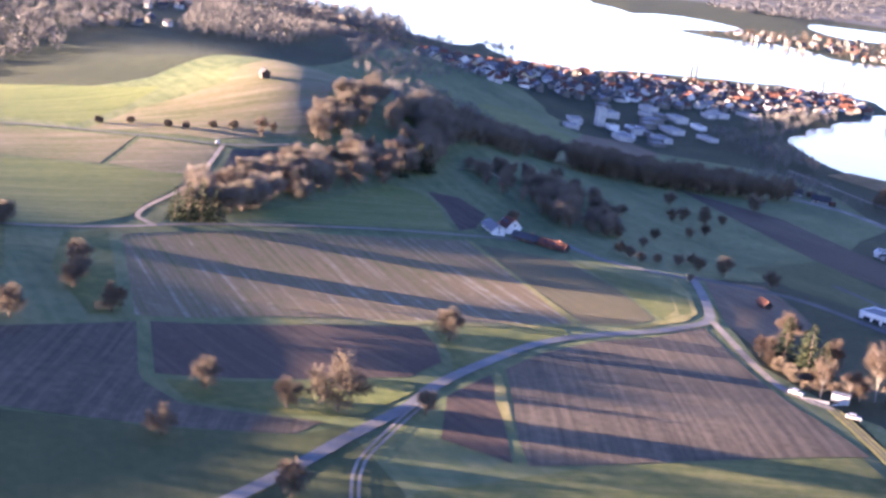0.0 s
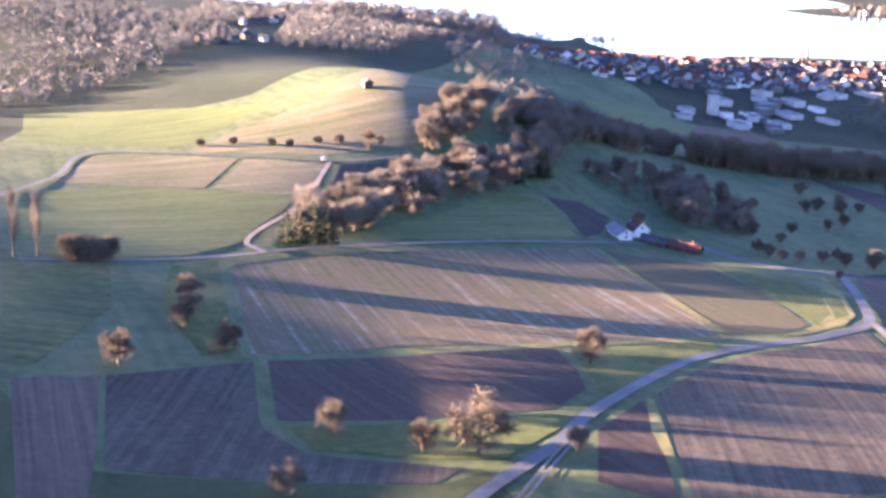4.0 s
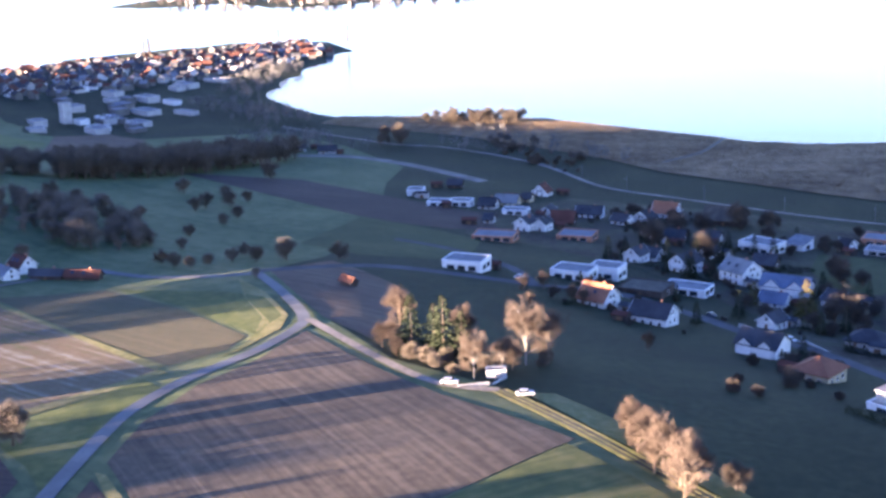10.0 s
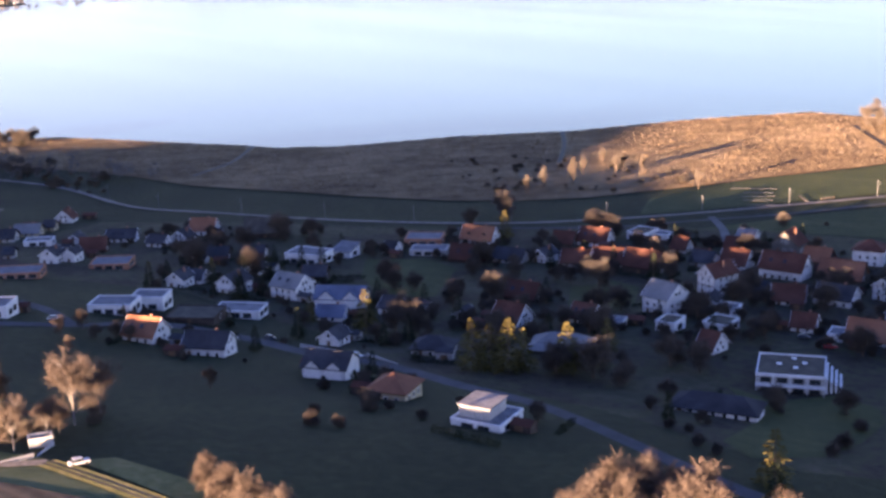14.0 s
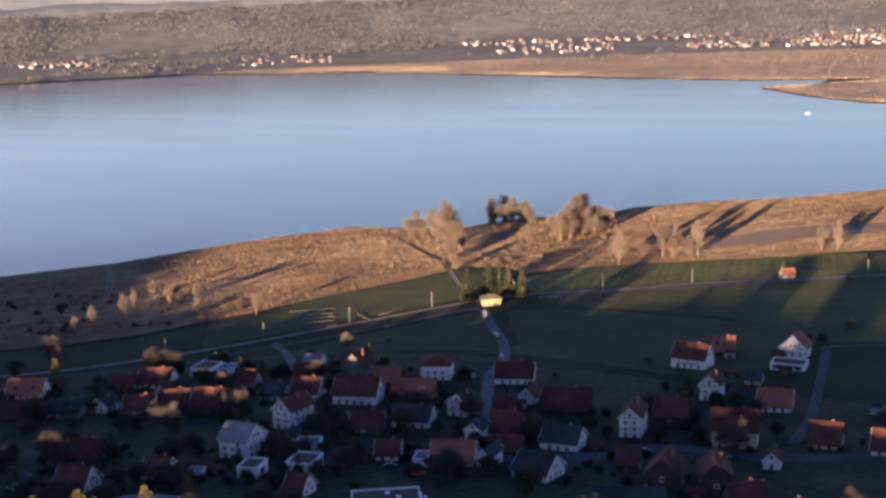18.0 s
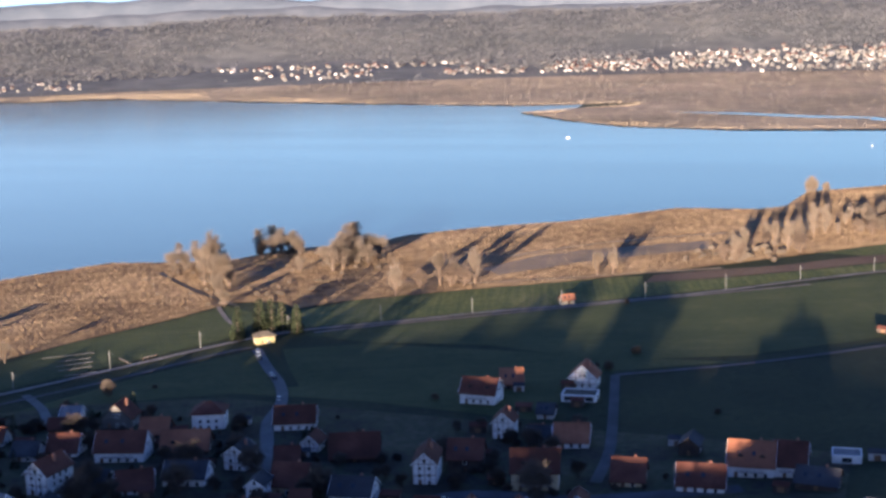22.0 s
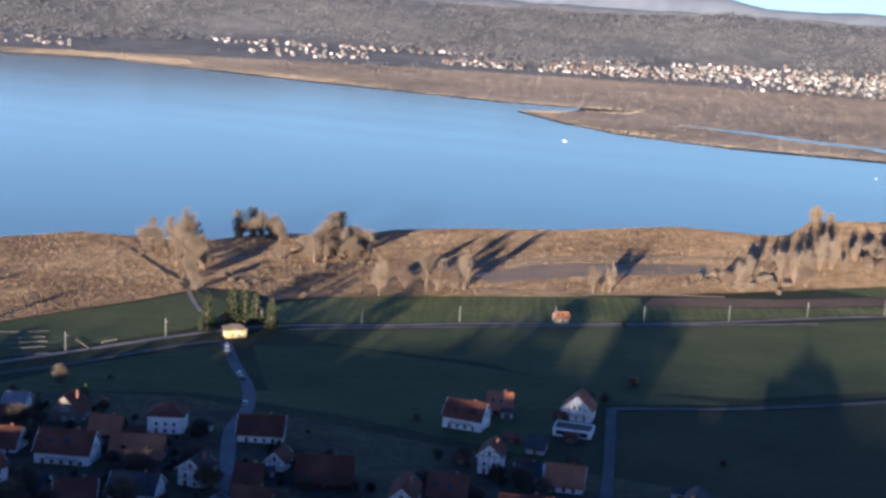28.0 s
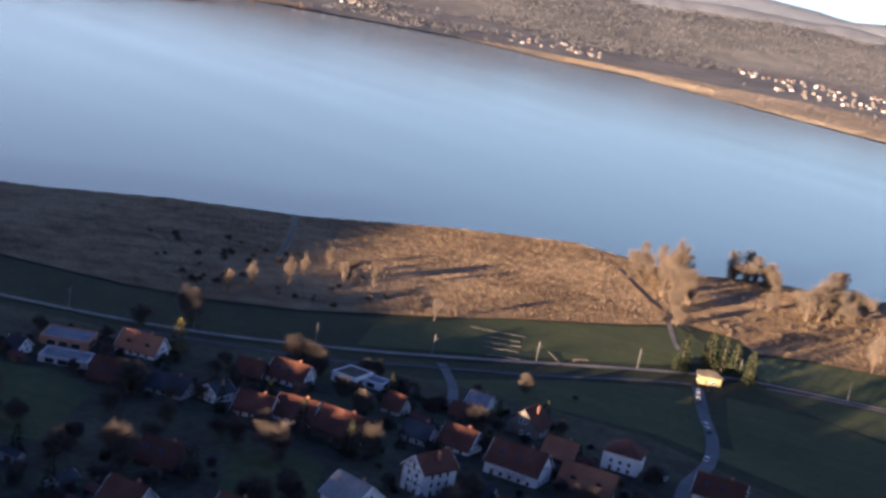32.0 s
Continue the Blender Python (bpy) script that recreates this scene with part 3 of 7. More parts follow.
MARGINS += [
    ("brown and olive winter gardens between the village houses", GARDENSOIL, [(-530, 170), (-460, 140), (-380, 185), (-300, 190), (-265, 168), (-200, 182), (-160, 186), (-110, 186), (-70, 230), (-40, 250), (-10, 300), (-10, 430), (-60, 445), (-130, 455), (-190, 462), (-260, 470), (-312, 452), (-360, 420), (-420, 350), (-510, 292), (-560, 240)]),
    # Darker patch paints the shade over the near meadow.
    ("green meadow darkened as in shade in front of the fields", PASTURE, [(40, -100), (-55, -195), (-125, -192), (-92, -154), (-104, -118), (-112, -90), (-122, -80), (-90, -62), (-45, -52), (-20, 55)]),
    # Two more paler patches stand for sunlight on the grass.
    ("green meadow in front of the railway", PASTURE, [(-266, 478), (-200, 476), (-126, 462), (-116, 540), (-62, 566), (-150, 570), (-240, 574), (-276, 556), (-256, 522), (-238, 494)]),
    ("green meadow in front of the station", PASTURE, [(-338, 436), (-300, 458), (-262, 478), (-240, 486), (-262, 516), (-290, 550), (-318, 498)]),
    ("rounded green lawn beside the bungalow", PASTURE, [(-174, 242), (-156, 241), (-149, 262), (-134, 257), (-126, 247), (-118, 223), (-115, 202), (-122, 184), (-135, 190), (-147, 223)]),
    ("green lawn behind village houses", PASTURE, [(-295, 303), (-291, 324), (-277, 322), (-259, 299), (-256, 279), (-272, 278)]),
    ("green orchard lawn between village houses", PASTURE, [(-394, 280), (-378, 300), (-354, 297), (-320, 256), (-334, 244), (-366, 256)]),
    ("green garden meadow above the village street", PASTURE, [(-148, 290), (-126, 287), (-105, 292), (-90, 294), (-77, 274), (-92, 257), (-118, 249), (-134, 263)]),
    ("green meadow in the gully", CROP, [(-626, -140), (-541, -116), (-578, -86), (-672, -56), (-795, -24), (-868, -13), (-892, -34), (-941, -55), (-922, -86), (-845, -109), (-931, -118), (-846, -126), (-706, -127)]),
    ("brown field beside the industrial halls", BROWNFIELD, [(-806, -19), (-916, -4), (-930, 33), (-883, 57), (-804, 24)]),
]
for label, mat, outline in MARGINS:
    tagged(draped("grass_strip", outline, mat, 0.06 if mat is HAZEGRASS else 0.1 if mat is GARDENSOIL or "in front" in label else 0.62 if "clearing" in label else 0.21), label, "grass")

REEDS = [p for p in NEAR_SHORE[2:25]]
REEDS += [(-900, 190), (-800, 262), (-725, 293), (-672, 313), (-614, 325), (-557, 353), (-516, 372), (-474, 395), (-446, 420), (-425, 450), (-405, 500), (-394, 528), (-388, 548), (-376, 575), (-362, 610), (-352, 648), (-325, 655), (-308, 640), (-290, 662), (-250, 690), (-180, 735), (-100, 800), (0, 890), (60, 980)]
tagged(draped("reed_bed", REEDS, REED, 0.5), "broad bed of golden brown reed along the shore", "reed bed")
FAR_REEDS = FAR_SHORE[12:]
FAR_REEDS += [(1500, 2950), (600, 2955), (-200, 2965), (-1106, 2990), (-1650, 2930), (-2150, 2850), (-2480, 2640)]
tagged(draped("reed_bed", FAR_REEDS, FARREED, 0.8), "wide pale brown reed marsh on the far shore", "reed bed")

# ---- roads ----
ROADS = [
    ("grey asphalt country road curving between fields", ASPHALT, 3.8, [(120, -190), (60, -158), (0, -127), (-54, -103), (-87, -89), (-115, -78), (-142, -66), (-158, -62), (-189, -50), (-223, -35), (-246, -17), (-264, 5), (-283, 21), (-297, 26), (-334, 28), (-372, 28)]),
    ("narrow asphalt lane towards the farm", ASPHALT, 3.5, [(-372, 28), (-375, 11), (-387, -8), (-413, -26)]),
    ("rutted field lane along the grove", GRAVEL, 2.8, [(-291, 26), (-238, 33), (-210, 39), (-199, 50)]),
    ("dry grass lane beside the fields", MARGIN, 4.2, [(-199, 50), (-167, 54), (-137, 59), (-100, 68), (-40, 80)]),
    ("wheel rut of the field lane", PEAT, 0.7, [(-199, 49.2), (-167, 53.2), (-137, 58.2), (-100, 67.2), (-40, 79.2)]),
    ("wheel rut of the field lane", PEAT, 0.7, [(-199, 50.8), (-167, 54.8), (-137, 59.8), (-100, 68.8), (-40, 80.8)]),
    ("wheel rut of a gravel track", GRAVEL, 0.8, [(-142, -64.8), (-122, -69.8), (-102, -73.8), (-86, -72.8), (-70, -69.8), (-40, -62.8)]),
    ("wheel rut of a gravel track", GRAVEL, 0.8, [(-142, -63.2), (-122, -68.2), (-102, -72.2), (-86, -71.2), (-70, -68.2), (-40, -61.2)]),
]
ROADS += [
    ("pale gravel path along the field edge", GRAVEL, 2.6, [(-230, -235), (-254, -207), (-277, -186), (-301, -167), (-332, -133), (-392, -64), (-413, -26)]),
    ("pale farm track", GRAVEL, 2.2, [(-427, -185), (-380, -182), (-351, -182), (-316, -186), (-297, -184), (-290, -175)]),
    ("asphalt lane over the plateau", ASPHALT, 2.6, [(-300, -285), (-358, -281), (-412, -286), (-424, -222), (-430, -185), (-460, -153)]),
    ("village street", SHADEASPHALT, 4.5, [(-376, 28), (-372, 68), (-353, 96), (-342, 120), (-336, 150), (-304, 165), (-276, 168), (-244, 176), (-210, 174), (-181, 173), (-136, 163), (-100, 160), (-50, 165)]),
    ("side street between houses", SHADEASPHALT, 4, [(-444, 102), (-410, 117), (-370, 125), (-342, 122)]),
    ("road from the village to the station", ASPHALT, 5, [(-288, 553), (-267, 522), (-247, 494), (-233, 466), (-224, 436), (-208, 403), (-194, 372)]),
]
ROADS += [
    ("pale country road past the vineyards", GRAVEL, 8, [(-769, 140), (-748, 173), (-700, 197), (-629, 216)]),
    ("pale bank of bare earth above the farm", STRAW, 3.5, [(-502, -81), (-512, -73), (-520, -67), (-517, -60), (-510, -53)]),
    ("field road east of the village", SHADEASPHALT, 3.5, [(-110, 534), (-64, 560), (-19, 595), (21, 632), (80, 690)]),
    ("lane beside the houses", SHADEASPHALT, 4, [(-110, 534), (-98, 473), (-89, 424), (-85, 385)]),
    ("narrow road beside the railway", SHADEASPHALT, 3, [(-420, 355), (-370, 408), (-354, 440), (-340, 466), (-324, 495), (-303, 540), (-292, 556)]),
    ("short lane down to the railway", ASPHALT, 4, [(-351, 459), (-329, 440), (-312, 420)]),
    ("pale track in the reed land", STRAW, 3, [(-236, 720), (-197, 738), (-142, 767), (-99, 789)]),
    ("mown strip through the reed", STRAW, 4, [(-235, 808), (-210, 843), (-176, 876), (-113, 915)]),
    ("dirt track south of the railway", GRAVEL, 2.6, [(-275, 590), (-253, 607), (-206, 638), (-169, 663), (-128, 692), (-45, 750)]),
    ("narrow path to the shore", GRAVEL, 2.5, [(-303, 566), (-320, 593), (-336, 612), (-363, 651), (-388, 700)]),
    ("village square street", SHADEASPHALT, 7, [(-165, 330), (-138, 345), (-125, 362), (-110, 366), (-85, 366), (-40, 385)]),
]
for label, mat, width, line in ROADS:
    tagged(ribbon("road", line, width, mat, 0.7 if "reed" in label else 0.44 if "rut" in label else 0.36), label, "road")
RAIL = [(-900, 160), (-793, 207), (-753, 240), (-673, 269), (-588, 272), (-543, 293), (-472, 330), (-414, 376), (-376, 431), (-340, 500), (-306, 563), (-282, 593), (-238, 622), (-205, 646), (-166, 670), (-126, 697), (-89, 725), (-54, 756), (-17, 785), (26, 816), (120, 900)]
tagged(ribbon("railway_bed", RAIL, 3.4, GRAVEL, 0.55), "gravel bed of a single-track railway", "railway")

HOUSES = [
    (-318.2, 135.8, 28, 11.3, 10.0, 2.9, 'gl', 'wo'),
    (-293.0, 143.6, 36, 13.5, 10.0, 3.4, 'gl', 'wd'),
    (-339.0, 165.7, 41, 17.1, 14.0, 2.6, 'f', 'kk'),
    (-338.6, 182.9, 39, 17.0, 10.0, 2.8, 'f', 'wl'),
    (-393.8, 190.8, 32, 7.2, 9.0, 3.7, 'gf', 'wd'),
    (-396.9, 199.7, 31, 7.8, 8.0, 2.3, 'gl', 'wd'),
    (-374.7, 202.9, 24, 9.2, 11.0, 4.2, 'gf', 'wd'),
    (-354.6, 215.8, 15, 12.0, 11.0, 5.2, 'gl', 'wg'),
    (-330.8, 221.2, 39, 18.0, 10.0, 4.3, 'gt', 'wb'),
    (-315.9, 206.0, 35, 9.7, 8.0, 2.3, 'gl', 'wb'),
    (-309.9, 228.8, 17, 7.8, 9.0, 2.9, 'gl', 'wd'),
    (-284.3, 184.1, 25, 7.0, 8.0, 3.0, 'gf', 'wd'),
    (-244.1, 153.9, 30, 13.1, 10.0, 4.2, 'gt', 'wd'),
    (-208.9, 148.9, 27, 10.8, 11.0, 3.3, 'h', 'co'),
]
HOUSES += [
    (-167.7, 144.0, 20, 12.8, 12.0, 2.6, 'fb', 'wl'),
    (-253.9, 200.1, 35, 12.2, 10.0, 2.6, 'h', 'gd'),
    (-481.3, 229.5, 32, 8.4, 8.0, 2.3, 'gl', 'wd'),
    (-485.4, 244.0, 31, 9.2, 8.0, 2.3, 'gf', 'wd'),
    (-442.4, 223.6, 31, 4.8, 7.0, 2.6, 'gf', 'wd'),
    (-495.8, 261.7, 40, 12.0, 10.0, 3.0, 'gl', 'wo'),
    (-471.1, 280.8, 48, 19.4, 15.0, 3.2, 'gl', 'kk'),
    (-430.4, 247.5, 43, 9.7, 8.0, 2.3, 'gl', 'gd'),
    (-435.6, 231.7, 45, 11.2, 9.0, 2.3, 'gl', 'kd'),
    (-407.1, 260.0, 26, 16.8, 12.0, 4.3, 'f', 'wl'),
    (-406.8, 279.0, 24, 8.8, 9.0, 3.0, 's', 'wl'),
    (-399.0, 298.6, 22, 5.6, 8.0, 2.3, 'gl', 'wd'),
    (-400.3, 228.9, 28, 6.6, 8.0, 2.4, 'gf', 'wd'),
    (-377.2, 242.4, 41, 9.0, 9.0, 2.3, 'gl', 'kd'),
]
HOUSES += [
    (-405.1, 322.2, 41, 16.4, 13.0, 3.3, 'f', 'tl'),
    (-385.1, 308.2, 40, 15.8, 10.0, 2.6, 'f', 'gl'),
    (-390.1, 342.1, 26, 14.9, 11.0, 2.3, 'gl', 'wo'),
    (-362.4, 311.5, 34, 15.2, 11.0, 2.3, 'gl', 'kr'),
    (-348.9, 322.7, 22, 12.9, 10.0, 2.3, 'gl', 'gd'),
    (-339.5, 333.4, 10, 7.4, 9.0, 3.4, 'gf', 'wd'),
    (-357.3, 363.8, 24, 9.2, 9.0, 2.3, 'gl', 'kr'),
    (-349.0, 374.9, 21, 13.4, 11.0, 2.6, 'gl', 'wr'),
    (-343.7, 400.3, 11, 9.7, 12.0, 3.6, 'f', 'wk'),
    (-336.8, 405.4, 15, 8.7, 7.0, 2.6, 'f', 'wl'),
    (-323.2, 335.9, 29, 11.4, 10.0, 2.4, 'gl', 'wr'),
    (-314.9, 346.3, 27, 12.4, 11.0, 2.3, 'gl', 'wr'),
    (-295.6, 346.9, 13, 14.8, 12.0, 3.5, 'gl', 'kr'),
    (-311.9, 389.5, 14, 6.7, 9.0, 2.3, 'gl', 'gr'),
]
HOUSES += [
    (-293.4, 276.8, 21, 11.7, 10.0, 2.3, 'gl', 'kr'),
    (-268.7, 247.2, 15, 10.2, 11.0, 2.3, 'gl', 'wr'),
    (-286.7, 241.2, 24, 4.4, 7.0, 2.3, 'gf', 'wd'),
    (-252.6, 266.7, 13, 8.3, 9.0, 2.3, 'gl', 'wr'),
    (-239.9, 267.0, 27, 7.3, 7.0, 2.6, 'f', 'gl'),
    (-228.7, 231.2, 34, 19.5, 13.0, 2.3, 'h', 'kg'),
    (-243.8, 297.8, 2, 10.7, 12.0, 6.5, 'gl', 'wg'),
    (-225.2, 278.5, 15, 6.7, 9.0, 3.5, 'f', 'wk'),
    (-214.4, 291.3, 12, 8.6, 10.0, 3.1, 'f', 'wk'),
    (-200.0, 268.3, 6, 6.2, 9.0, 2.3, 'gl', 'wr'),
    (-156.5, 215.5, 25, 22.7, 10.0, 2.3, 'h', 'wd'),
    (-306.9, 429.4, 16, 7.6, 8.0, 2.3, 'gl', 'wl'),
    # Muted walls: the dark gable and its shade in one colour.
    (-280.2, 423.0, 10, 11.6, 10.0, 4.3, 'gf', 'mr'),
    (-286.6, 373.2, 16, 8.9, 10.0, 2.7, 'gl', 'gd'),
]
HOUSES += [
    (-276.5, 381.5, 15, 10.9, 11.0, 2.3, 'gl', 'wr'),
    (-299.6, 409.6, 22, 6.1, 7.0, 2.3, 'gl', 'kr'),
    (-251.4, 379.3, 15, 17.2, 12.0, 4.4, 'gl', 'wr'),
    (-257.5, 411.0, 18, 10.4, 10.0, 2.3, 'gl', 'ko'),
    (-234.1, 392.6, 20, 16.5, 12.0, 2.3, 'gl', 'ko'),
    (-212.8, 356.4, 13, 13.5, 11.0, 3.2, 'gl', 'wd'),
    (-224.2, 343.3, 29, 11.2, 10.0, 2.3, 'gl', 'wr'),
    (-252.4, 338.0, -4, 8.5, 13.0, 7.5, 'gf', 'wr'),
    (-239.4, 317.6, 18, 5.5, 8.0, 2.6, 'gf', 'wd'),
    (-243.9, 427.4, 21, 12.1, 11.0, 6.6, 'h', 'wr'),
    (-204.8, 377.6, 2, 8.5, 9.0, 5.7, 'gf', 'wd'),
    (-211.0, 433.6, 20, 15.3, 11.0, 3.3, 'gl', 'wr'),
    (-191.2, 406.1, 7, 6.4, 9.0, 3.3, 'gf', 'wr'),
    (-172.4, 399.5, 21, 16.8, 14.0, 2.3, 'gl', 'kr'),
]
HOUSES += [
    (-175.6, 356.8, 7, 11.3, 12.0, 3.4, 'gl', 'cr'),
    (-182.2, 346.5, 10, 5.7, 9.0, 5.2, 'gf', 'wd'),
    (-197.2, 313.8, 24, 7.6, 8.0, 2.3, 'gl', 'wr'),
    (-176.0, 319.4, 19, 13.4, 11.0, 2.3, 'gl', 'wo'),
    (-164.8, 322.2, 2, 4.9, 9.0, 4.4, 'gf', 'wd'),
    (-184.1, 312.8, 22, 4.8, 8.0, 2.6, 'f', 'wl'),
    (-145.6, 317.8, -4, 11.9, 12.0, 3.1, 'gl', 'wd'),
    (-163.6, 337.3, 13, 5.7, 9.0, 2.3, 'gl', 'kr'),
    (-227.7, 312.5, 22, 7.7, 7.0, 2.6, 'f', 'wl'),
    (-239.5, 344.2, 16, 7.8, 8.0, 2.3, 'gl', 'kd'),
    (-191.0, 384.9, 22, 8.0, 9.0, 2.3, 'gl', 'kr'),
    (-152.8, 352.3, 6, 12.7, 11.0, 3.3, 'gl', 'wd'),
    (-139.1, 380.3, 13, 7.6, 15.0, 7.5, 'gf', 'wr'),
    (-130.9, 396.0, 11, 11.3, 11.0, 4.9, 'gl', 'kr'),
]
HOUSES += [
    (-102.8, 379.5, 13, 14.6, 12.0, 6.5, 'gl', 'cr'),
    (-130.5, 439.5, 7, 7.7, 10.0, 6.4, 'gf', 'wr'),
    (-103.8, 431.7, 10, 11.8, 11.0, 2.7, 'gl', 'wo'),
    (-117.0, 436.1, 16, 7.9, 8.0, 2.3, 'gl', 'wd'),
    (-75.0, 388.5, 6, 10.0, 12.0, 2.5, 'gl', 'cr'),
    (-123.2, 336.5, 9, 6.6, 9.0, 3.3, 'gl', 'kr'),
    (-107.3, 325.7, 9, 9.9, 12.0, 5.4, 'gf', 'kr'),
    (-107.2, 300.9, 16, 15.9, 9.0, 2.3, 'gl', 'kd'),
    (-91.7, 324.5, 22, 9.0, 12.0, 6.7, 'gf', 'kr'),
    (-78.3, 309.6, 37, 9.8, 11.0, 3.0, 'gl', 'kr'),
    (-63.2, 301.4, 33, 12.4, 12.0, 2.3, 'gl', 'wd'),
    (-53.5, 296.1, 12, 4.4, 9.0, 3.6, 'gf', 'wd'),
    (-83.8, 356.9, 10, 5.2, 8.0, 3.3, 'gf', 'wr'),
    (-52.1, 384.9, 4, 14.1, 11.0, 2.7, 'gl', 'wr'),
]
HOUSES += [
    (-39.2, 405.0, 2, 14.0, 13.0, 4.3, 'gl', 'wo'),
    (-27.4, 406.4, 0, 9.8, 13.0, 4.2, 'gl', 'wr'),
    (-18.2, 391.6, -6, 12.2, 10.0, 2.5, 'gl', 'kd'),
    (-11.4, 422.3, 3, 9.1, 8.0, 2.6, 'f', 'wl'),
    (1.0, 361.0, -9, 8.8, 9.0, 2.3, 'gl', 'wd'),
    (-61.7, 426.2, -1, 6.6, 9.0, 4.1, 'gf', 'kd'),
    (-153.8, 485.3, -2, 14.5, 11.0, 4.6, 'gl', 'wr'),
    (-148.5, 510.2, 17, 9.2, 11.0, 2.5, 'gl', 'ko'),
    (-119.1, 516.5, 4, 11.4, 11.0, 4.5, 'gf', 'wo'),
    (-115.6, 494.0, 4, 13.8, 9.0, 2.6, 'f', 'wk'),
    (-122.4, 467.6, 5, 6.2, 8.0, 2.3, 'gl', 'gd'),
    (-116.2, 439.8, 10, 6.6, 7.0, 2.6, 'f', 'wl'),
    # White walls in shade, with the shade put into muted render.
    (4.5, 637.2, -26, 9.8, 9.0, 2.7, 'gf', 'mr'),
    (13.7, 651.2, -10, 11.7, 9.0, 3.8, 'gl', 'ko'),
]
HOUSES += [
    (-591.1, 161.6, 62, 8.7, 9.0, 3.5, 'f', 'wl'),
    (-552.6, 161.3, 56, 11.4, 9.0, 2.6, 'f', 'wl'),
    (-550.1, 172.5, 55, 10.8, 9.0, 2.9, 'f', 'wl'),
    (-539.3, 183.0, 49, 8.6, 9.0, 2.3, 'gl', 'gd'),
    (-548.0, 197.3, 48, 11.8, 9.0, 2.3, 'gl', 'cg'),
    (-557.0, 212.4, 47, 5.1, 7.0, 2.3, 'gl', 'cd'),
    (-575.5, 229.0, 46, 9.1, 9.0, 2.3, 'gf', 'wr'),
    (-518.2, 189.4, 53, 12.5, 8.0, 2.6, 'f', 'wl'),
    (-513.0, 204.6, 46, 6.5, 8.0, 2.3, 'gf', 'wd'),
    (-470.6, 174.1, 39, 7.4, 9.0, 4.0, 'gf', 'wd'),
    (-468.1, 182.1, 38, 5.3, 8.0, 4.0, 'gf', 'wd'),
    (-444.3, 148.4, 54, 18.3, 12.0, 2.6, 'f', 'tl'),
    (-444.9, 188.2, 50, 16.0, 13.0, 2.6, 'f', 'tl'),
    (-504.6, 223.5, 52, 13.1, 9.0, 2.3, 'gl', 'wd'),
]
HOUSES += [
    (-485.6, 200.3, 51, 11.1, 9.0, 2.3, 'gl', 'kr'),
    (-366.9, 105.6, 48, 15.4, 11.0, 3.9, 'f', 'wl'),
    (-359.7, 146.2, 43, 15.1, 11.0, 3.7, 'f', 'wl'),
    (-362.9, 161.8, 42, 12.1, 10.0, 4.7, 'f', 'wl'),
    (-791.4, 148.1, 76, 5.8, 8.0, 2.3, 'gl', 'wd'),
    (-774.0, 161.3, 75, 12.1, 8.0, 2.3, 'gl', 'gd'),
    (-493.5, 165.2, 54, 4.4, 7.0, 2.3, 'gl', 'gd'),
    (-614.1, 192.7, 60, 8.1, 7.0, 2.3, 'gl', 'kd'),
]


def block(bm, x0, x1, y0, y1, z0, z1):
    v = [bm.verts.new(p) for p in ((x0, y0, z0), (x1, y0, z0), (x1, y1, z0), (x0, y1, z0), (x0, y0, z1), (x1, y0, z1), (x1, y1, z1), (x0, y1, z1))]
    for f in ((3, 2, 1, 0), (4, 5, 6, 7), (0, 1, 5, 4), (1, 2, 6, 5), (2, 3, 7, 6), (3, 0, 4, 7)):
        bm.faces.new([v[i] for i in f])


def box(x0, x1, y0, y1, z0, z1):
    bm = bmesh.new()
    block(bm, x0, x1, y0, y1, z0, z1)
    return bm



def gable_walls(w, d, h, rise, along):
    """Walls with gables; along: the ridge runs along x."""
    bm = bmesh.new()
    x, y = w / 2, d / 2
    ring = [(-x, -y), (x, -y), (x, y), (-x, y)]
    low = [bm.verts.new((a, b_, -3)) for a, b_ in ring]
    top = [bm.verts.new((a, b_, h)) for a, b_ in ring]
    if along:
        r = [bm.verts.new((-x, 0, h + rise)), bm.verts.new((x, 0, h + rise))]
        bm.faces.new((low[0], low[1], top[1], top[0])), bm.faces.new((low[2], low[3], top[3], top[2]))
        bm.faces.new((low[1], low[2], top[2], r[1], top[1])), bm.faces.new((low[3], low[0], top[0], r[0], top[3]))
        bm.faces.new((top[0], top[1], r[1], r[0])), bm.faces.new((top[2], top[3], r[0], r[1]))
    else:
        r = [bm.verts.new((0, -y, h + rise)), bm.verts.new((0, y, h + rise))]
        bm.faces.new((low[1], low[2], top[2], top[1])), bm.faces.new((low[3], low[0], top[0], top[3]))
        bm.faces.new((low[0], low[1], top[1], r[0], top[0])), bm.faces.new((low[2], low[3], top[3], r[1], top[2]))
        bm.faces.new((top[1], top[2], r[1], r[0])), bm.faces.new((top[3], top[0], r[0], r[1]))
    return bm


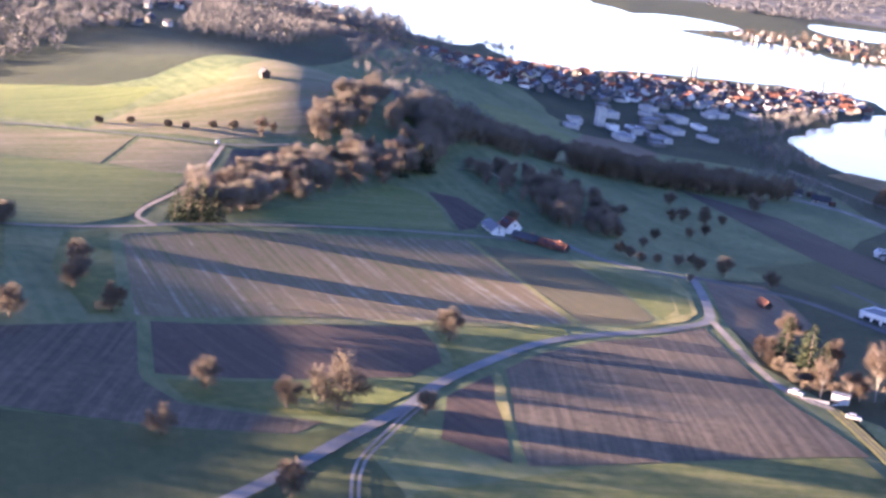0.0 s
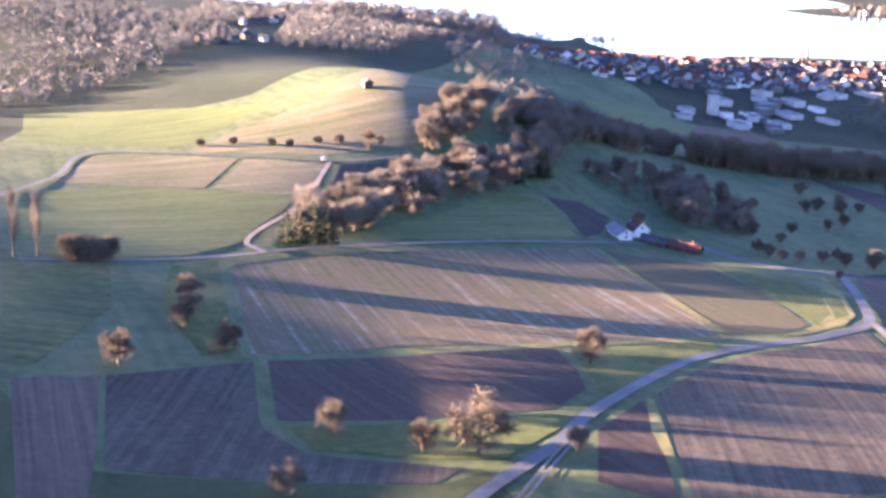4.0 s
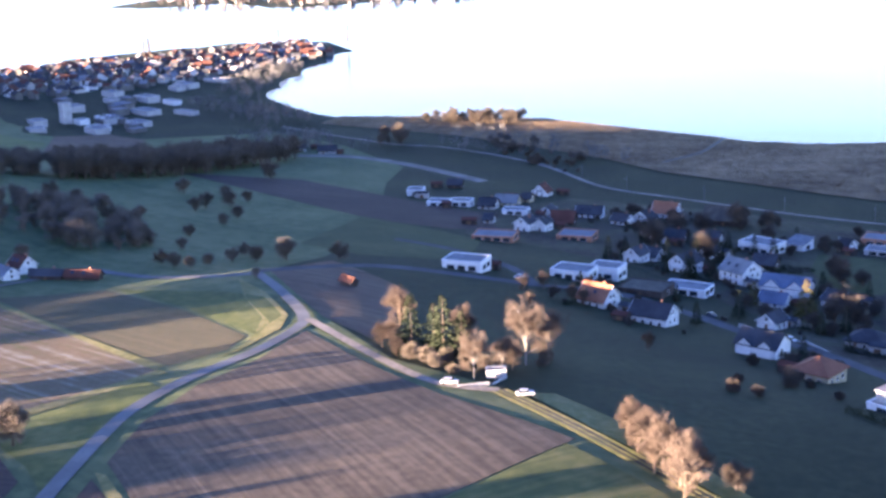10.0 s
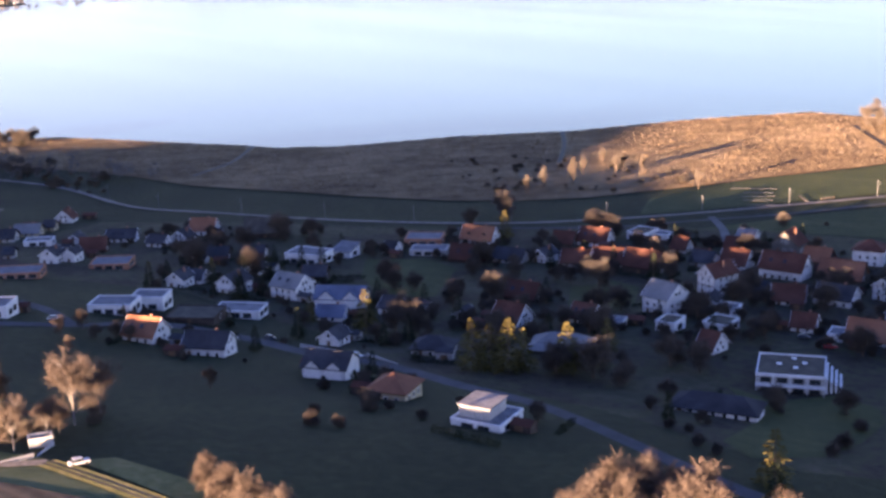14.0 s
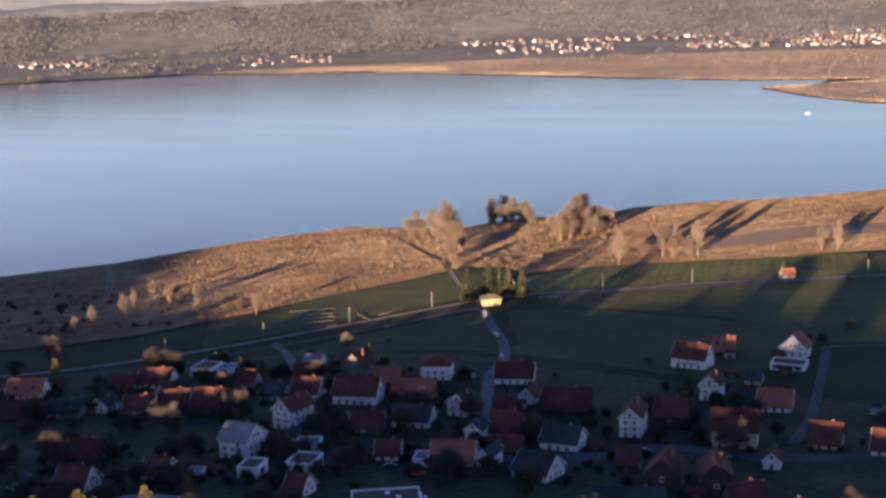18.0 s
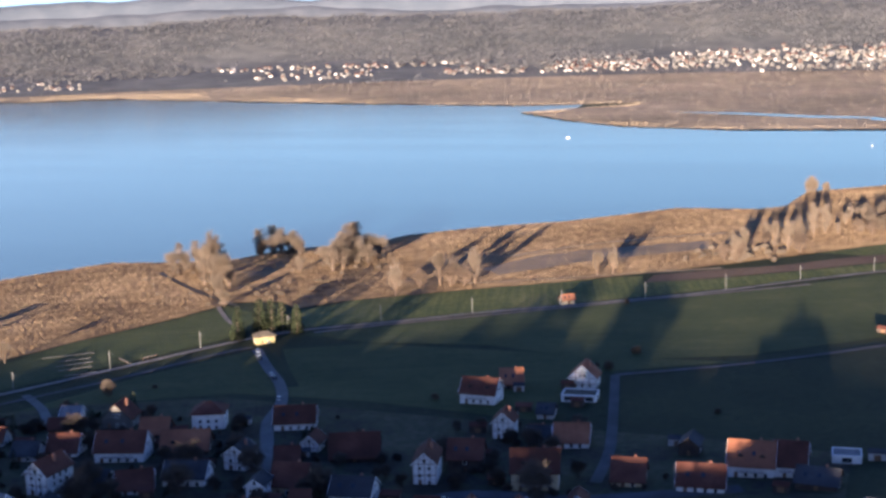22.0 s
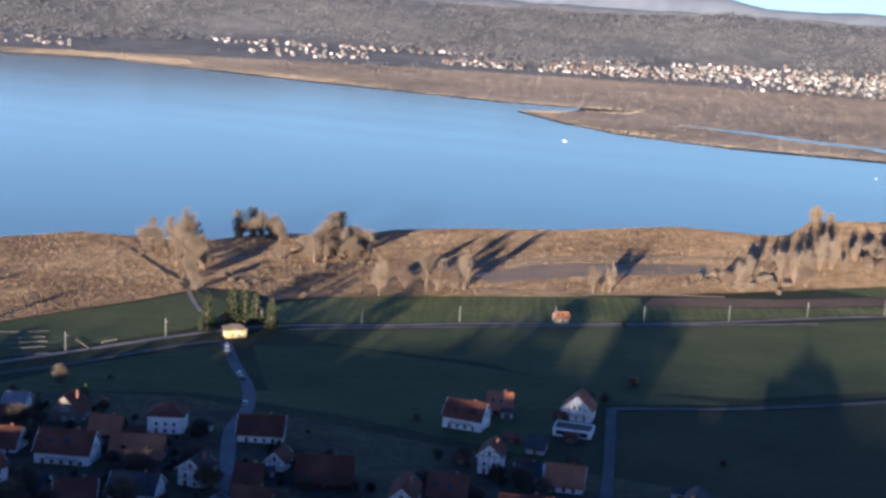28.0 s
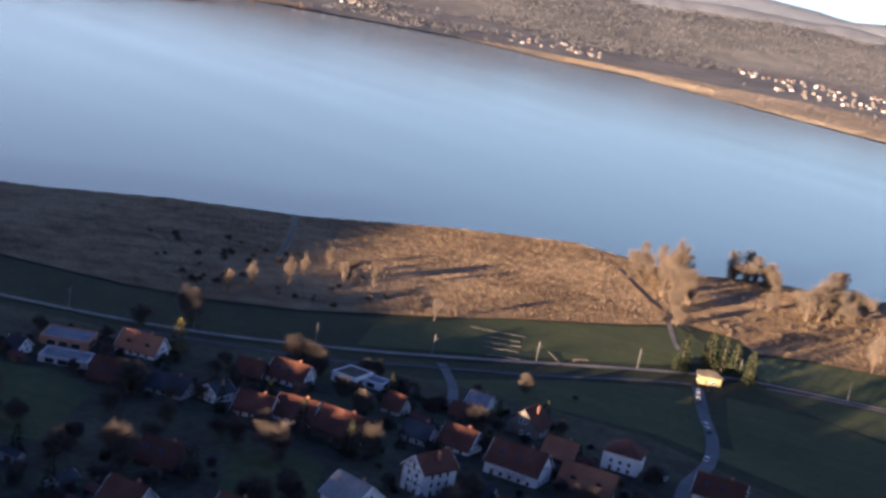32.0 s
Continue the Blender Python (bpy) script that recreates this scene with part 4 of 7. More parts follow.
def gable_roof(w, d, h, rise, along, over=0.6, thick=0.25):
    bm = bmesh.new()
    a, b_ = (w / 2, d / 2) if along else (d / 2, w / 2)
    slope = rise / b_
    prof = [(-b_ - over, h - over * slope), (0, h + rise), (b_ + over, h - over * slope)]
    prof = [(y, z + 0.03) for y, z in prof] + [(y, z + thick + 0.03) for y, z in reversed(prof)]
    rings = []
    for x in (-a - over, a + over):
        rings.append([bm.verts.new((x, y, z) if along else (-y, x, z)) for y, z in prof])
    k = len(prof)
    for i in range(k):
        j = (i + 1) % k
        bm.faces.new((rings[0][i], rings[0][j], rings[1][j], rings[1][i]))
    for r in rings:
        bm.faces.new((r[0], r[1], r[4], r[5])), bm.faces.new((r[1], r[2], r[3], r[4]))
    bmesh.ops.recalc_face_normals(bm, faces=bm.faces)
    return bm


def hip_roof(w, d, h, rise, over=0.7):
    bm = bmesh.new()
    x, y = w / 2 + over, d / 2 + over
    low = [bm.verts.new(p) for p in ((-x, -y, h - 0.2), (x, -y, h - 0.2), (x, y, h - 0.2), (-x, y, h - 0.2))]
    rim = [bm.verts.new((v.co.x, v.co.y, h + 0.08)) for v in low]
    if w >= d:
        s = (w - d) / 2 + 0.3
        r = [bm.verts.new((-s, 0, h + rise)), bm.verts.new((s, 0, h + rise))]
        faces = ((rim[0], rim[1], r[1], r[0]), (rim[1], rim[2], r[1]), (rim[2], rim[3], r[0], r[1]), (rim[3], rim[0], r[0]))
    else:
        s = (d - w) / 2 + 0.3
        r = [bm.verts.new((0, -s, h + rise)), bm.verts.new((0, s, h + rise))]
        faces = ((rim[0], rim[1], r[0]), (rim[1], rim[2], r[1], r[0]), (rim[2], rim[3], r[1]), (rim[3], rim[0], r[0], r[1]))
    for f in faces:
        bm.faces.new(f)
    bm.faces.new(low)
    for i in range(4):
        bm.faces.new((low[i], low[(i + 1) % 4], rim[(i + 1) % 4], rim[i]))
    bmesh.ops.recalc_face_normals(bm, faces=bm.faces)
    return bm


def mesh_of(name, bm, mat):
    me = bpy.data.meshes.new(name)
    bm.to_mesh(me)
    bm.free()
    me.materials.append(mat)
    return me


def frame_mesh(w, h):
    bm = bmesh.new()
    for x0, x1, z0, z1 in ((-w / 2, -w / 2 + 0.12, 0, h), (w / 2 - 0.12, w / 2, 0, h), (-w / 2 + 0.12, w / 2 - 0.12, 0, 0.12), (-w / 2 + 0.12, w / 2 - 0.12, h - 0.12, h)):
        block(bm, x0, x1, -0.08, 0.0, z0, z1)
    return bm


WINDOW, PANE = mesh_of("window", frame_mesh(1.3, 1.5), WHITE), mesh_of("pane", box(-0.55, 0.55, -0.05, 0.0, 0.1, 1.4), GLASS)
WIDE, WIDEPANE = mesh_of("window", frame_mesh(3.2, 2.0), STEEL), mesh_of("pane", box(-1.5, 1.5, -0.05, 0.0, 0.1, 1.9), GLASS)
DOOR = mesh_of("door", box(-0.55, 0.55, -0.08, 0.0, 0, 2.1), DOORWOOD)


def window(house, x, y, z, turn, wide=False):
    w = new("window", WIDE if wide else WINDOW)
    w.parent = house
    w.matrix_basis = pose(x, y, z, 0, 0, turn)
    p = new("pane", WIDEPANE if wide else PANE)
    p.parent = w


WALL_WORDS = {"w": "white rendered", "c": "cream rendered", "g": "grey rendered", "k": "dark timber", "m": "shade-dimmed rendered", "y": "pale yellow rendered", "t": "terracotta rendered"}
ROOF_WORDS = {"r": "red tiled", "o": "orange tiled", "d": "dark tiled", "b": "blue-grey slate", "g": "grey tiled", "k": "dark planted", "l": "light gravel"}
FORM_WORDS = {"gl": "gabled roof", "gf": "steep gabled roof", "gt": "twin-gabled roof", "h": "hipped roof", "f": "flat roof", "fb": "flat roof and upper box", "s": "single-pitch roof"}


def house(x, y, turn, w, d, h, form, colours, windows=True, drop=0.0, squat=0.76):
    wall, roof = WALLS[colours[0]], ROOFS[colours[1]]
    h *= squat
    root = new("house")
    root.matrix_basis = pose(x, y, ground_at(x, y) - drop, 0, 0, turn)
    tagged(root, f"{WALL_WORDS[colours[0]]} house with a {ROOF_WORDS[colours[1]]} {FORM_WORDS[form]}", "house", "houses of the village")
    along = form == "gl"
    rise = (d if along else w) / 2 * (0.92 if colours[1] in "ro" else 0.72)
    top = h
    if form in ("gl", "gf"):
        part("wall", gable_walls(w, d, h, rise, along), wall, root)
        r = part("roof", gable_roof(w, d, h, rise, along), roof, root)
        span = d / 2 if along else w / 2
        half = (w if along else d) / 2 + 0.62
        bm = box(-half, half, -0.2, 0.2, h + rise + 0.16, h + rise + 0.36) if along else box(-0.2, 0.2, -half, half, h + rise + 0.16, h + rise + 0.36)
        part("ridge_cap", bm, roof, r)
        for end in (-1, 1):
            bm = bmesh.new()
            for side in (-1, 1):
                q = [(end * half, side * (span + 0.55), h - 0.55 * rise / span - 0.05), (end * half, 0, h + rise - 0.05), (end * half, 0, h + rise + 0.28), (end * half, side * (span + 0.55), h - 0.55 * rise / span + 0.28)]
                q = [(x_ + o * end, y__, z_) for o in (0.0, 0.08) for x_, y__, z_ in q]
                v = [bm.verts.new(p if along else (-p[1], p[0], p[2])) for p in q]
                for f in ((0, 1, 2, 3), (7, 6, 5, 4), (0, 1, 5, 4), (1, 2, 6, 5), (2, 3, 7, 6), (3, 0, 4, 7)):
                    bm.faces.new([v[i] for i in f])
            bmesh.ops.recalc_face_normals(bm, faces=bm.faces)
            part("bargeboard", bm, WHITE if colours[0] == "w" and windows else WALLS["k"], root)
        if windows and along and w > 12 and colours[1] in "ro" and int(abs(x)) % 3 == 0:
            for s in ((-w * 0.24, w * 0.24) if w > 13 else (0.0,)):
                base = h + rise * 0.3
                bm = gable_walls(1.9, 2.6, base + 0.9, 0.7, False)
                for v in bm.verts:
                    v.co.z = max(v.co.z, base - 0.4)
                bmesh.ops.translate(bm, verts=bm.verts, vec=(s, -d * 0.5 + d * 0.16 + 1.3, 0))
                dormer = part("dormer", bm, WALLS["k"], root)
                bm = gable_roof(1.9, 2.6, base + 0.9, 0.7, False, 0.25, 0.15)
                bmesh.ops.translate(bm, verts=bm.verts, vec=(s, -d * 0.5 + d * 0.16 + 1.3, 0))
                part("dormer_roof", bm, roof, dormer)
                part("pane", box(s - 0.5, s + 0.5, -d * 0.5 + d * 0.16 - 0.04, -d * 0.5 + d * 0.16 - 0.005, base + 0.05, base + 0.95), GLASS, dormer)
        if windows and not along and colours[0] in "wc" and y > 300 and w > 6:
            bm = bmesh.new()
            f0 = -d / 2 - 0.06
            for z_ in (h * 0.5, h, h + rise * 0.45):
                reach = w / 2 if z_ <= h else w / 2 * (1 - (z_ - h) / rise) - 0.1
                block(bm, -reach, reach, f0, f0 + 0.05, z_ - 0.11, z_ + 0.11)
            for u in np.linspace(-w / 2 + 0.12, w / 2 - 0.12, 5):
                block(bm, u - 0.1, u + 0.1, f0 - 0.003, f0 + 0.047, 0.2, h + max(0, rise * (1 - abs(u) / (w / 2)) - 0.3) * 0.95)
            part("timber_frame", bm, DOORWOOD, root, "dark brown timber framing")
        if windows and h > 4 and w > 9 and colours[0] in "wcg":
            bm = box(-w * 0.3, w * 0.3, -d / 2 - 1.5, -d / 2 - 0.01, 2.45, 2.62)
            balcony = part("balcony", bm, WALLS["g"], root)
            bm = bmesh.new()
            block(bm, -w * 0.3, w * 0.3, -d / 2 - 1.5, -d / 2 - 1.42, 3.5, 3.58)
            for u in np.arange(-w * 0.3, w * 0.3 + 0.01, w * 0.06):
                block(bm, u - 0.04, u + 0.04, -d / 2 - 1.49, -d / 2 - 1.43, 2.62, 3.5)
            part("railing", bm, DOORWOOD if colours[1] in "ro" else WHITE, balcony)
        if w > 7:
            part("chimney", box(w * 0.16, w * 0.16 + 0.7, 0.5, 1.2, h + rise * 0.5, h + rise + 0.9), BRICK, r)
    elif form == "gt":
        part("wall", gable_walls(w, d, h, d / 2 * 0.7, True), wall, root)
        part("roof", gable_roof(w, d, h, d / 2 * 0.7, True), roof, root)
        for s in (-w / 4, w / 4):
            bm = gable_walls(w * 0.36, d * 0.5, h, w * 0.16, False)
            bmesh.ops.translate(bm, verts=bm.verts, vec=(s, -d * 0.3, 0))
            part("gable", bm, wall, root)
            bm = gable_roof(w * 0.36, d * 0.5, h, w * 0.16, False, 0.4)
            bmesh.ops.translate(bm, verts=bm.verts, vec=(s, -d * 0.3, 0.02))
            part("gable_roof", bm, roof, root)
    elif form == "h":
        part("wall", box(-w / 2, w / 2, -d / 2, d / 2, -3, h), wall, root)
        part("roof", hip_roof(w, d, h, min(w, d) * 0.32), roof, root)
    elif form == "s":
        bm = box(-w / 2, w / 2, -d / 2, d / 2, -3, h)
        for v in bm.verts:
            if v.co.z > 0 and v.co.y > 0:
                v.co.z += d * 0.22
        part("wall", bm, wall, root)
        bm = box(-w / 2 - 0.5, w / 2 + 0.5, -d / 2 - 0.5, d / 2 + 0.5, h + 0.02, h + 0.3)
        for v in bm.verts:
            v.co.z += (v.co.y + d / 2) / d * d * 0.22
        part("roof", bm, roof, root)
    else:
        part("wall", box(-w / 2, w / 2, -d / 2, d / 2, -3, h), wall, root)
        part("roof", box(-w / 2 + 0.35, w / 2 - 0.35, -d / 2 + 0.35, d / 2 - 0.35, h, h + 0.12), roof, root)
        bm = bmesh.new()
        for x0, x1, y0, y1 in ((-w / 2 - 0.1, w / 2 + 0.1, -d / 2 - 0.1, -d / 2 + 0.34), (-w / 2 - 0.1, w / 2 + 0.1, d / 2 - 0.34, d / 2 + 0.1), (-w / 2 - 0.1, -w / 2 + 0.34, -d / 2 + 0.345, d / 2 - 0.345), (w / 2 - 0.34, w / 2 + 0.1, -d / 2 + 0.345, d / 2 - 0.345)):
            block(bm, x0, x1, y0, y1, h - 0.3, h + 0.45)
        part("parapet", bm, wall, root)
        if form == "fb":
            # Grey instead of the house wall: shade on this storey put into colour.
            part("upper_storey", box(-w * 0.42, w * 0.2, -d * 0.3, d * 0.4, h + 0.1, h + 3), WALLS["g"], root)
            part("upper_roof", box(-w * 0.45, w * 0.23, -d * 0.34, d * 0.44, h + 3, h + 3.25), ROOFS["l"], root)
    if windows:
        modern = form in ("f", "fb", "s") and colours[0] != "k"
        storeys = max(1, int(h / 2.4))
        for s in range(storeys):
            z = 0.6 + 2.35 * s
            step = 4.2 if modern else 3.0
            for face, turn_, y_, span in (("front", 0, -d / 2 - 0.005, w), ("side", 90, w / 2 + 0.005, d), ("side", -90, w / 2 + 0.005, d)):
                k = int((span - 1.2) / step)
                if colours[0] == "k":
                    k = min(k, 1)
                for i in range(k):
                    u = (i - (k - 1) / 2) * step
                    if face == "front":
                        if s == 0 and i == 0 and not modern:
                            dr = new("door", DOOR)
                            dr.parent = root
                            dr.matrix_basis = pose(u, y_, 0.1)
                        else:
                            window(root, u, y_, z, 0, modern)
                    else:
                        window(root, y_ * (1 if turn_ > 0 else -1), u, z, turn_, modern)
        if form == "gf" and rise > 2 and colours[0] != "k":
            for u in ((-0.9, 0.9) if w > 8.5 else (0,)):
                window(root, u, -d / 2 - 0.005, h + 0.25, 0)
        if form == "gl" and rise > 2 and colours[0] != "k":
            for side in (1, -1):
                for u in ((-0.95, 0.95) if d > 9.5 else (0,)):
                    window(root, side * (w / 2 + 0.005), u, h + 0.25, 90 * side)
        if form == "gl" and int(abs(x * 7)) % 3 == 1:
            tilt = math.degrees(math.atan2(rise, d / 2))
            for u in (-w * 0.28, w * 0.05):
                ob = part("skylight", box(-0.55, 0.55, -0.75, 0.75, 0.0, 0.12), GLASS, r, "dark roof window")
                ob.matrix_basis = pose(u, -d * 0.27, h + rise * 0.46 + 0.32, tilt, 0, 0)
    return root


for row in HOUSES:
    house(*row, squat=1.0)

# ---- trees ----


def blade(verts, faces, p, d, length, width):
    """A twig or a spray: a thin kite."""
    d = d.normalized()
    s = d.cross(Vector((random.uniform(-1, 1), random.uniform(-1, 1), random.uniform(-1, 1))))
    s = s.normalized() * width / 2 if s.length > 1e-4 else Vector((width / 2, 0, 0))
    k = len(verts)
    verts.extend([p - s * 0.3, p + d * length * 0.5 + s, p + d * length, p + d * length * 0.5 - s])
    faces.append((k, k + 1, k + 2, k + 3))


def limb(verts, faces, a, b_, ra, rb, sides=4):
    d = (b_ - a).normalized()
    u = d.orthogonal().normalized()
    v = d.cross(u)
    k = len(verts)
    for p, r in ((a, ra), (b_, rb)):
        for i in range(sides):
            t = 2 * math.pi * i / sides
            verts.append(p + (u * math.cos(t) + v * math.sin(t)) * r)
    for i in range(sides):
        j = (i + 1) % sides
        faces.append((k + i, k + j, k + sides + j, k + sides + i))


def data_of(name, verts, faces, mat):
    me = bpy.data.meshes.new(name)
    me.from_pydata([tuple(v) for v in verts], [], faces)
    me.materials.append(mat)
    return me


def bare_tree(height, spread_, bark, twig, seed, lean=0.0, upright=0.5, twigs=9, trunk_share=0.28, twig_len=1.0, twig_w=0.09):
    twigs, twig_w, twig_len = int(twigs * 3.2), twig_w * 0.75, twig_len * 1.1
    """Meshes of a leafless tree: trunk with limbs, and a crown of fine twigs."""
    random.seed(seed)
    tv, tf, cv, cf = [], [], [], []
    base_r = (height * 0.022 + 0.05) * (0.55 if bark is BIRCHBARK else 1)
    fork = Vector((lean, random.uniform(-0.3, 0.3), height * trunk_share))
    limb(tv, tf, Vector((0, 0, -0.6)), fork, base_r * 1.25, base_r * 0.8, 7)

    def grow(p, d, length, r, depth):
        q = p + d * length
        limb(tv, tf, p, q, r, r * 0.6, 4 if depth else 5)
        if depth == 1:
            for _ in range(int(twigs * 0.7)):
                side = Vector((random.gauss(0, 1), random.gauss(0, 1), random.gauss(0.1, 0.8)))
                blade(cv, cf, p + d * length * random.uniform(0.1, 1.0), d * 0.4 + side.normalized(), twig_len * random.uniform(0.7, 1.9), twig_w)
        if depth < 2:
            for _ in range(random.randint(3, 4)):
                side = Vector((random.gauss(0, 1), random.gauss(0, 1), random.gauss(0.15, 0.5) + upright * 0.4))
                grow(p + d * length * random.uniform(0.45, 1.0), (d * (0.7 + upright) + side.normalized() * 0.85).normalized(), length * random.uniform(0.55, 0.8), r * 0.55, depth + 1)
        else:
            for _ in range(twigs):
                side = Vector((random.gauss(0, 1), random.gauss(0, 1), random.gauss(0.1, 0.8)))
                blade(cv, cf, p + d * length * random.uniform(0.2, 1.1), d * 0.6 + side.normalized(), twig_len * random.uniform(0.7, 1.7), twig_w)

    for i in range(6):
        t = 2 * math.pi * (i + random.uniform(-0.3, 0.3)) / 6
        d = Vector((math.cos(t) * spread_, math.sin(t) * spread_, 0.55 + upright + random.uniform(-0.1, 0.5))).normalized()
        start = fork * random.uniform(0.75, 1.0)
        grow(start, d, height * random.uniform(0.24, 0.33), base_r * 0.55, 0)
    for i in range(3):
        t = random.uniform(0, 6.28)
        d = Vector((math.cos(t) * spread_ * 1.3, math.sin(t) * spread_ * 1.3, 0.3 + 0.3 * upright)).normalized()
        grow(fork * random.uniform(0.5, 0.8), d, height * random.uniform(0.14, 0.2), base_r * 0.35, 1)
    grow(fork, Vector((random.uniform(-0.15, 0.15), random.uniform(-0.15, 0.15), 1)).normalized(), height * 0.34, base_r * 0.7, 0)
    top = max(v.z for v in cv)
    k = height / top
    for v in cv + tv:
        v *= k
    return data_of("trunk", tv, tf, bark), data_of("crown", cv, cf, twig)


def poplar_tree(height, width, bark, twig, seed):
    random.seed(seed)
    tv, tf, cv, cf = [], [], [], []
    limb(tv, tf, Vector((0, 0, -0.6)), Vector((0, 0, height * 0.5)), height * 0.018, height * 0.012, 6)
    limb(tv, tf, Vector((0, 0, height * 0.5)), Vector((0.2, 0, height)), height * 0.012, 0.03, 5)
    for i in range(80):
        z = height * random.uniform(0.1, 0.93)
        t = random.uniform(0, 6.28)
        reach = width / 2 * (1 - abs(z / height - 0.5) * 1.1)
        a, b_ = Vector((0, 0, z)), Vector((math.cos(t) * reach, math.sin(t) * reach, z + reach * 2.2))
        limb(tv, tf, a, b_, 0.08, 0.03, 3)
        for _ in range(22):
            blade(cv, cf, a.lerp(b_, random.uniform(0.3, 1.1)), Vector((random.gauss(0, 0.5), random.gauss(0, 0.5), 1)), random.uniform(0.8, 2.2), 0.11)
    return data_of("trunk", tv, tf, bark), data_of("crown", cv, cf, twig)


def conifer_tree(height, width, mat, seed, gaps=0.0):
    random.seed(seed)
    tv, tf, cv, cf = [], [], [], []
    limb(tv, tf, Vector((0, 0, -0.6)), Vector((0, 0, height * 0.97)), height * 0.018, 0.03, 6)
    tiers = int(height * 1.6)
    for i in range(tiers):
        s = (i + random.uniform(0, 0.6)) / tiers
        z = height * (0.08 + 0.9 * s)
        reach = width / 2 * (1 - s) ** 0.8 * random.uniform(0.75, 1.15) + 0.25
        k = max(5, int(11 * (1 - s)))
        for j in range(k):
            if random.random() < gaps:
                continue
            t = 2 * math.pi * (j + random.random()) / k
            d = Vector((math.cos(t), math.sin(t), random.uniform(-0.35, 0.05)))
            p = Vector((0, 0, z))
            for m in range(4):
                q = p + d * reach * (0.25 + 0.22 * m)
                blade(cv, cf, q, d + Vector((random.gauss(0, 0.5), random.gauss(0, 0.5), random.uniform(-0.5, 0.2))), reach * 0.42 + 0.35, 0.5)
    return data_of("trunk", tv, tf, BARK), data_of("crown", cv, cf, mat)


FOOTPRINT = np.array([(r[0], r[1], max(r[3], r[4]) * 0.55 + 1) for r in HOUSES] + [(-160, 255, 19)])


def planted(name, kind, x, y, scale, label, category="tree", group="", turn=None, squash=1.0):
    """One tree on the ground, with trunk and crown."""
    trunk, crown = kind
    off = np.hypot(FOOTPRINT[:, 0] - x, FOOTPRINT[:, 1] - y) - FOOTPRINT[:, 2]
    k = int(off.argmin())
    if off[k] < 0:
        away = Vector((x - FOOTPRINT[k, 0], y - FOOTPRINT[k, 1] - 0.01, 0)).normalized() * FOOTPRINT[k, 2]
        x, y = FOOTPRINT[k, 0] + away.x, FOOTPRINT[k, 1] + away.y
    root = new(name)
    root.matrix_basis = pose(x, y, ground_at(x, y), 0, 0, random.uniform(0, 360) if turn is None else turn) @ Matrix.Diagonal((scale * squash, scale * squash, scale, 1))
    for part_name, me in (("trunk", trunk), ("crown", crown)):
        ob = new(part_name, me)
        ob.parent = root
    return tagged(root, label, category, group)


ORCHARD = [bare_tree(8, 0.9, BARK, TWIG, s, upright=0.25, twigs=11) for s in (1, 2, 3)]
BROAD = [bare_tree(16, 0.75, BARK, TWIG, s, upright=0.5, twigs=11, twig_len=1.5, twig_w=0.13) for s in (4, 5, 6)]
RED = [bare_tree(15, 0.7, BARK, REDTWIG, s, upright=0.5, twigs=12, twig_len=1.4, twig_w=0.12) for s in (7, 8)]
BIRCH = [bare_tree(17, 0.55, BIRCHBARK, REDTWIG, s, upright=0.7, twigs=12, twig_len=1.3, twig_w=0.11) for s in (9, 10)]
BUSH = [bare_tree(4, 0.9, BARK, TWIG, s, upright=0.3, twigs=12, trunk_share=0.08, twig_len=0.8) for s in (11, 12)]
POPLAR = [poplar_tree(26, 4.5, BARK, TWIG, s) for s in (13, 14)]
ASPEN = [bare_tree(20, 0.34, BARK, TWIG, s, upright=1.0, twigs=9, trunk_share=0.2, twig_len=1.4, twig_w=0.1) for s in (21, 22, 23)]
SHORE = [bare_tree(18, 0.5, BARK, TWIG, s, upright=0.8, twigs=13, trunk_share=0.12, twig_len=2.2, twig_w=0.075) for s in (41, 42, 43)]
# Lighter twig copy: sun and haze on the woods put into colour.
PALETWIG = material("grey_brown_twigs", [(0.10, 0.082, 0.066), (0.155, 0.13, 0.105), (0.21, 0.178, 0.146)], 0.05, 1.5, random=0.2)
PALEWOOD = [bare_tree(15, 0.7, BARK, PALETWIG, s, upright=0.6, twigs=11, trunk_share=0.16, twig_len=1.7, twig_w=0.12) for s in (44, 45, 46)]
# Darker copy of the bare twigs, coloured for the shaded village.
SHADETWIG = material("shaded_twigs", [(0.042, 0.034, 0.029), (0.066, 0.053, 0.045), (0.095, 0.078, 0.064)], 0.05, 1.5, random=0.16)
GARDEN = [bare_tree(8, 0.9, BARK, SHADETWIG, s, upright=0.3, twigs=11) for s in (27, 28, 29)]
GARDENBUSH = [bare_tree(4, 0.9, BARK, SHADETWIG, s, upright=0.3, twigs=12, trunk_share=0.08, twig_len=0.8) for s in (30, 31)]
SPRUCE = [conifer_tree(16, 7, NEEDLE, s, 0.1) for s in (15, 16)]
PINE = [conifer_tree(15, 8, SUNNEEDLE, s, 0.15) for s in (17, 18)]
CYPRESS = [conifer_tree(11, 3.2, NEEDLE, s, 0.0) for s in (19, 20)]

random.seed(5)
for kind, x, y, s in (
    (0, -209, -62, 1.45), (1, -131, -83, 2.0), (2, -134, -116, 1.15), (0, -129, -95, 1.1), (1, -99, -117, 1.0), (2, -79, -84, 1.15), (0, -136, -62, 0.95), (1, -150, -172, 1.3),
    (2, -213, -176, 1.3), (0, -190, -170, 1.1), (1, -177, -154, 1.2), (2, -203, -172, 1.0), (0, -365, 26, 0.5),
):
    planted("fruit_tree", ORCHARD[kind], x, y, s, "bare old fruit tree standing on grass", "tree", "field trees")


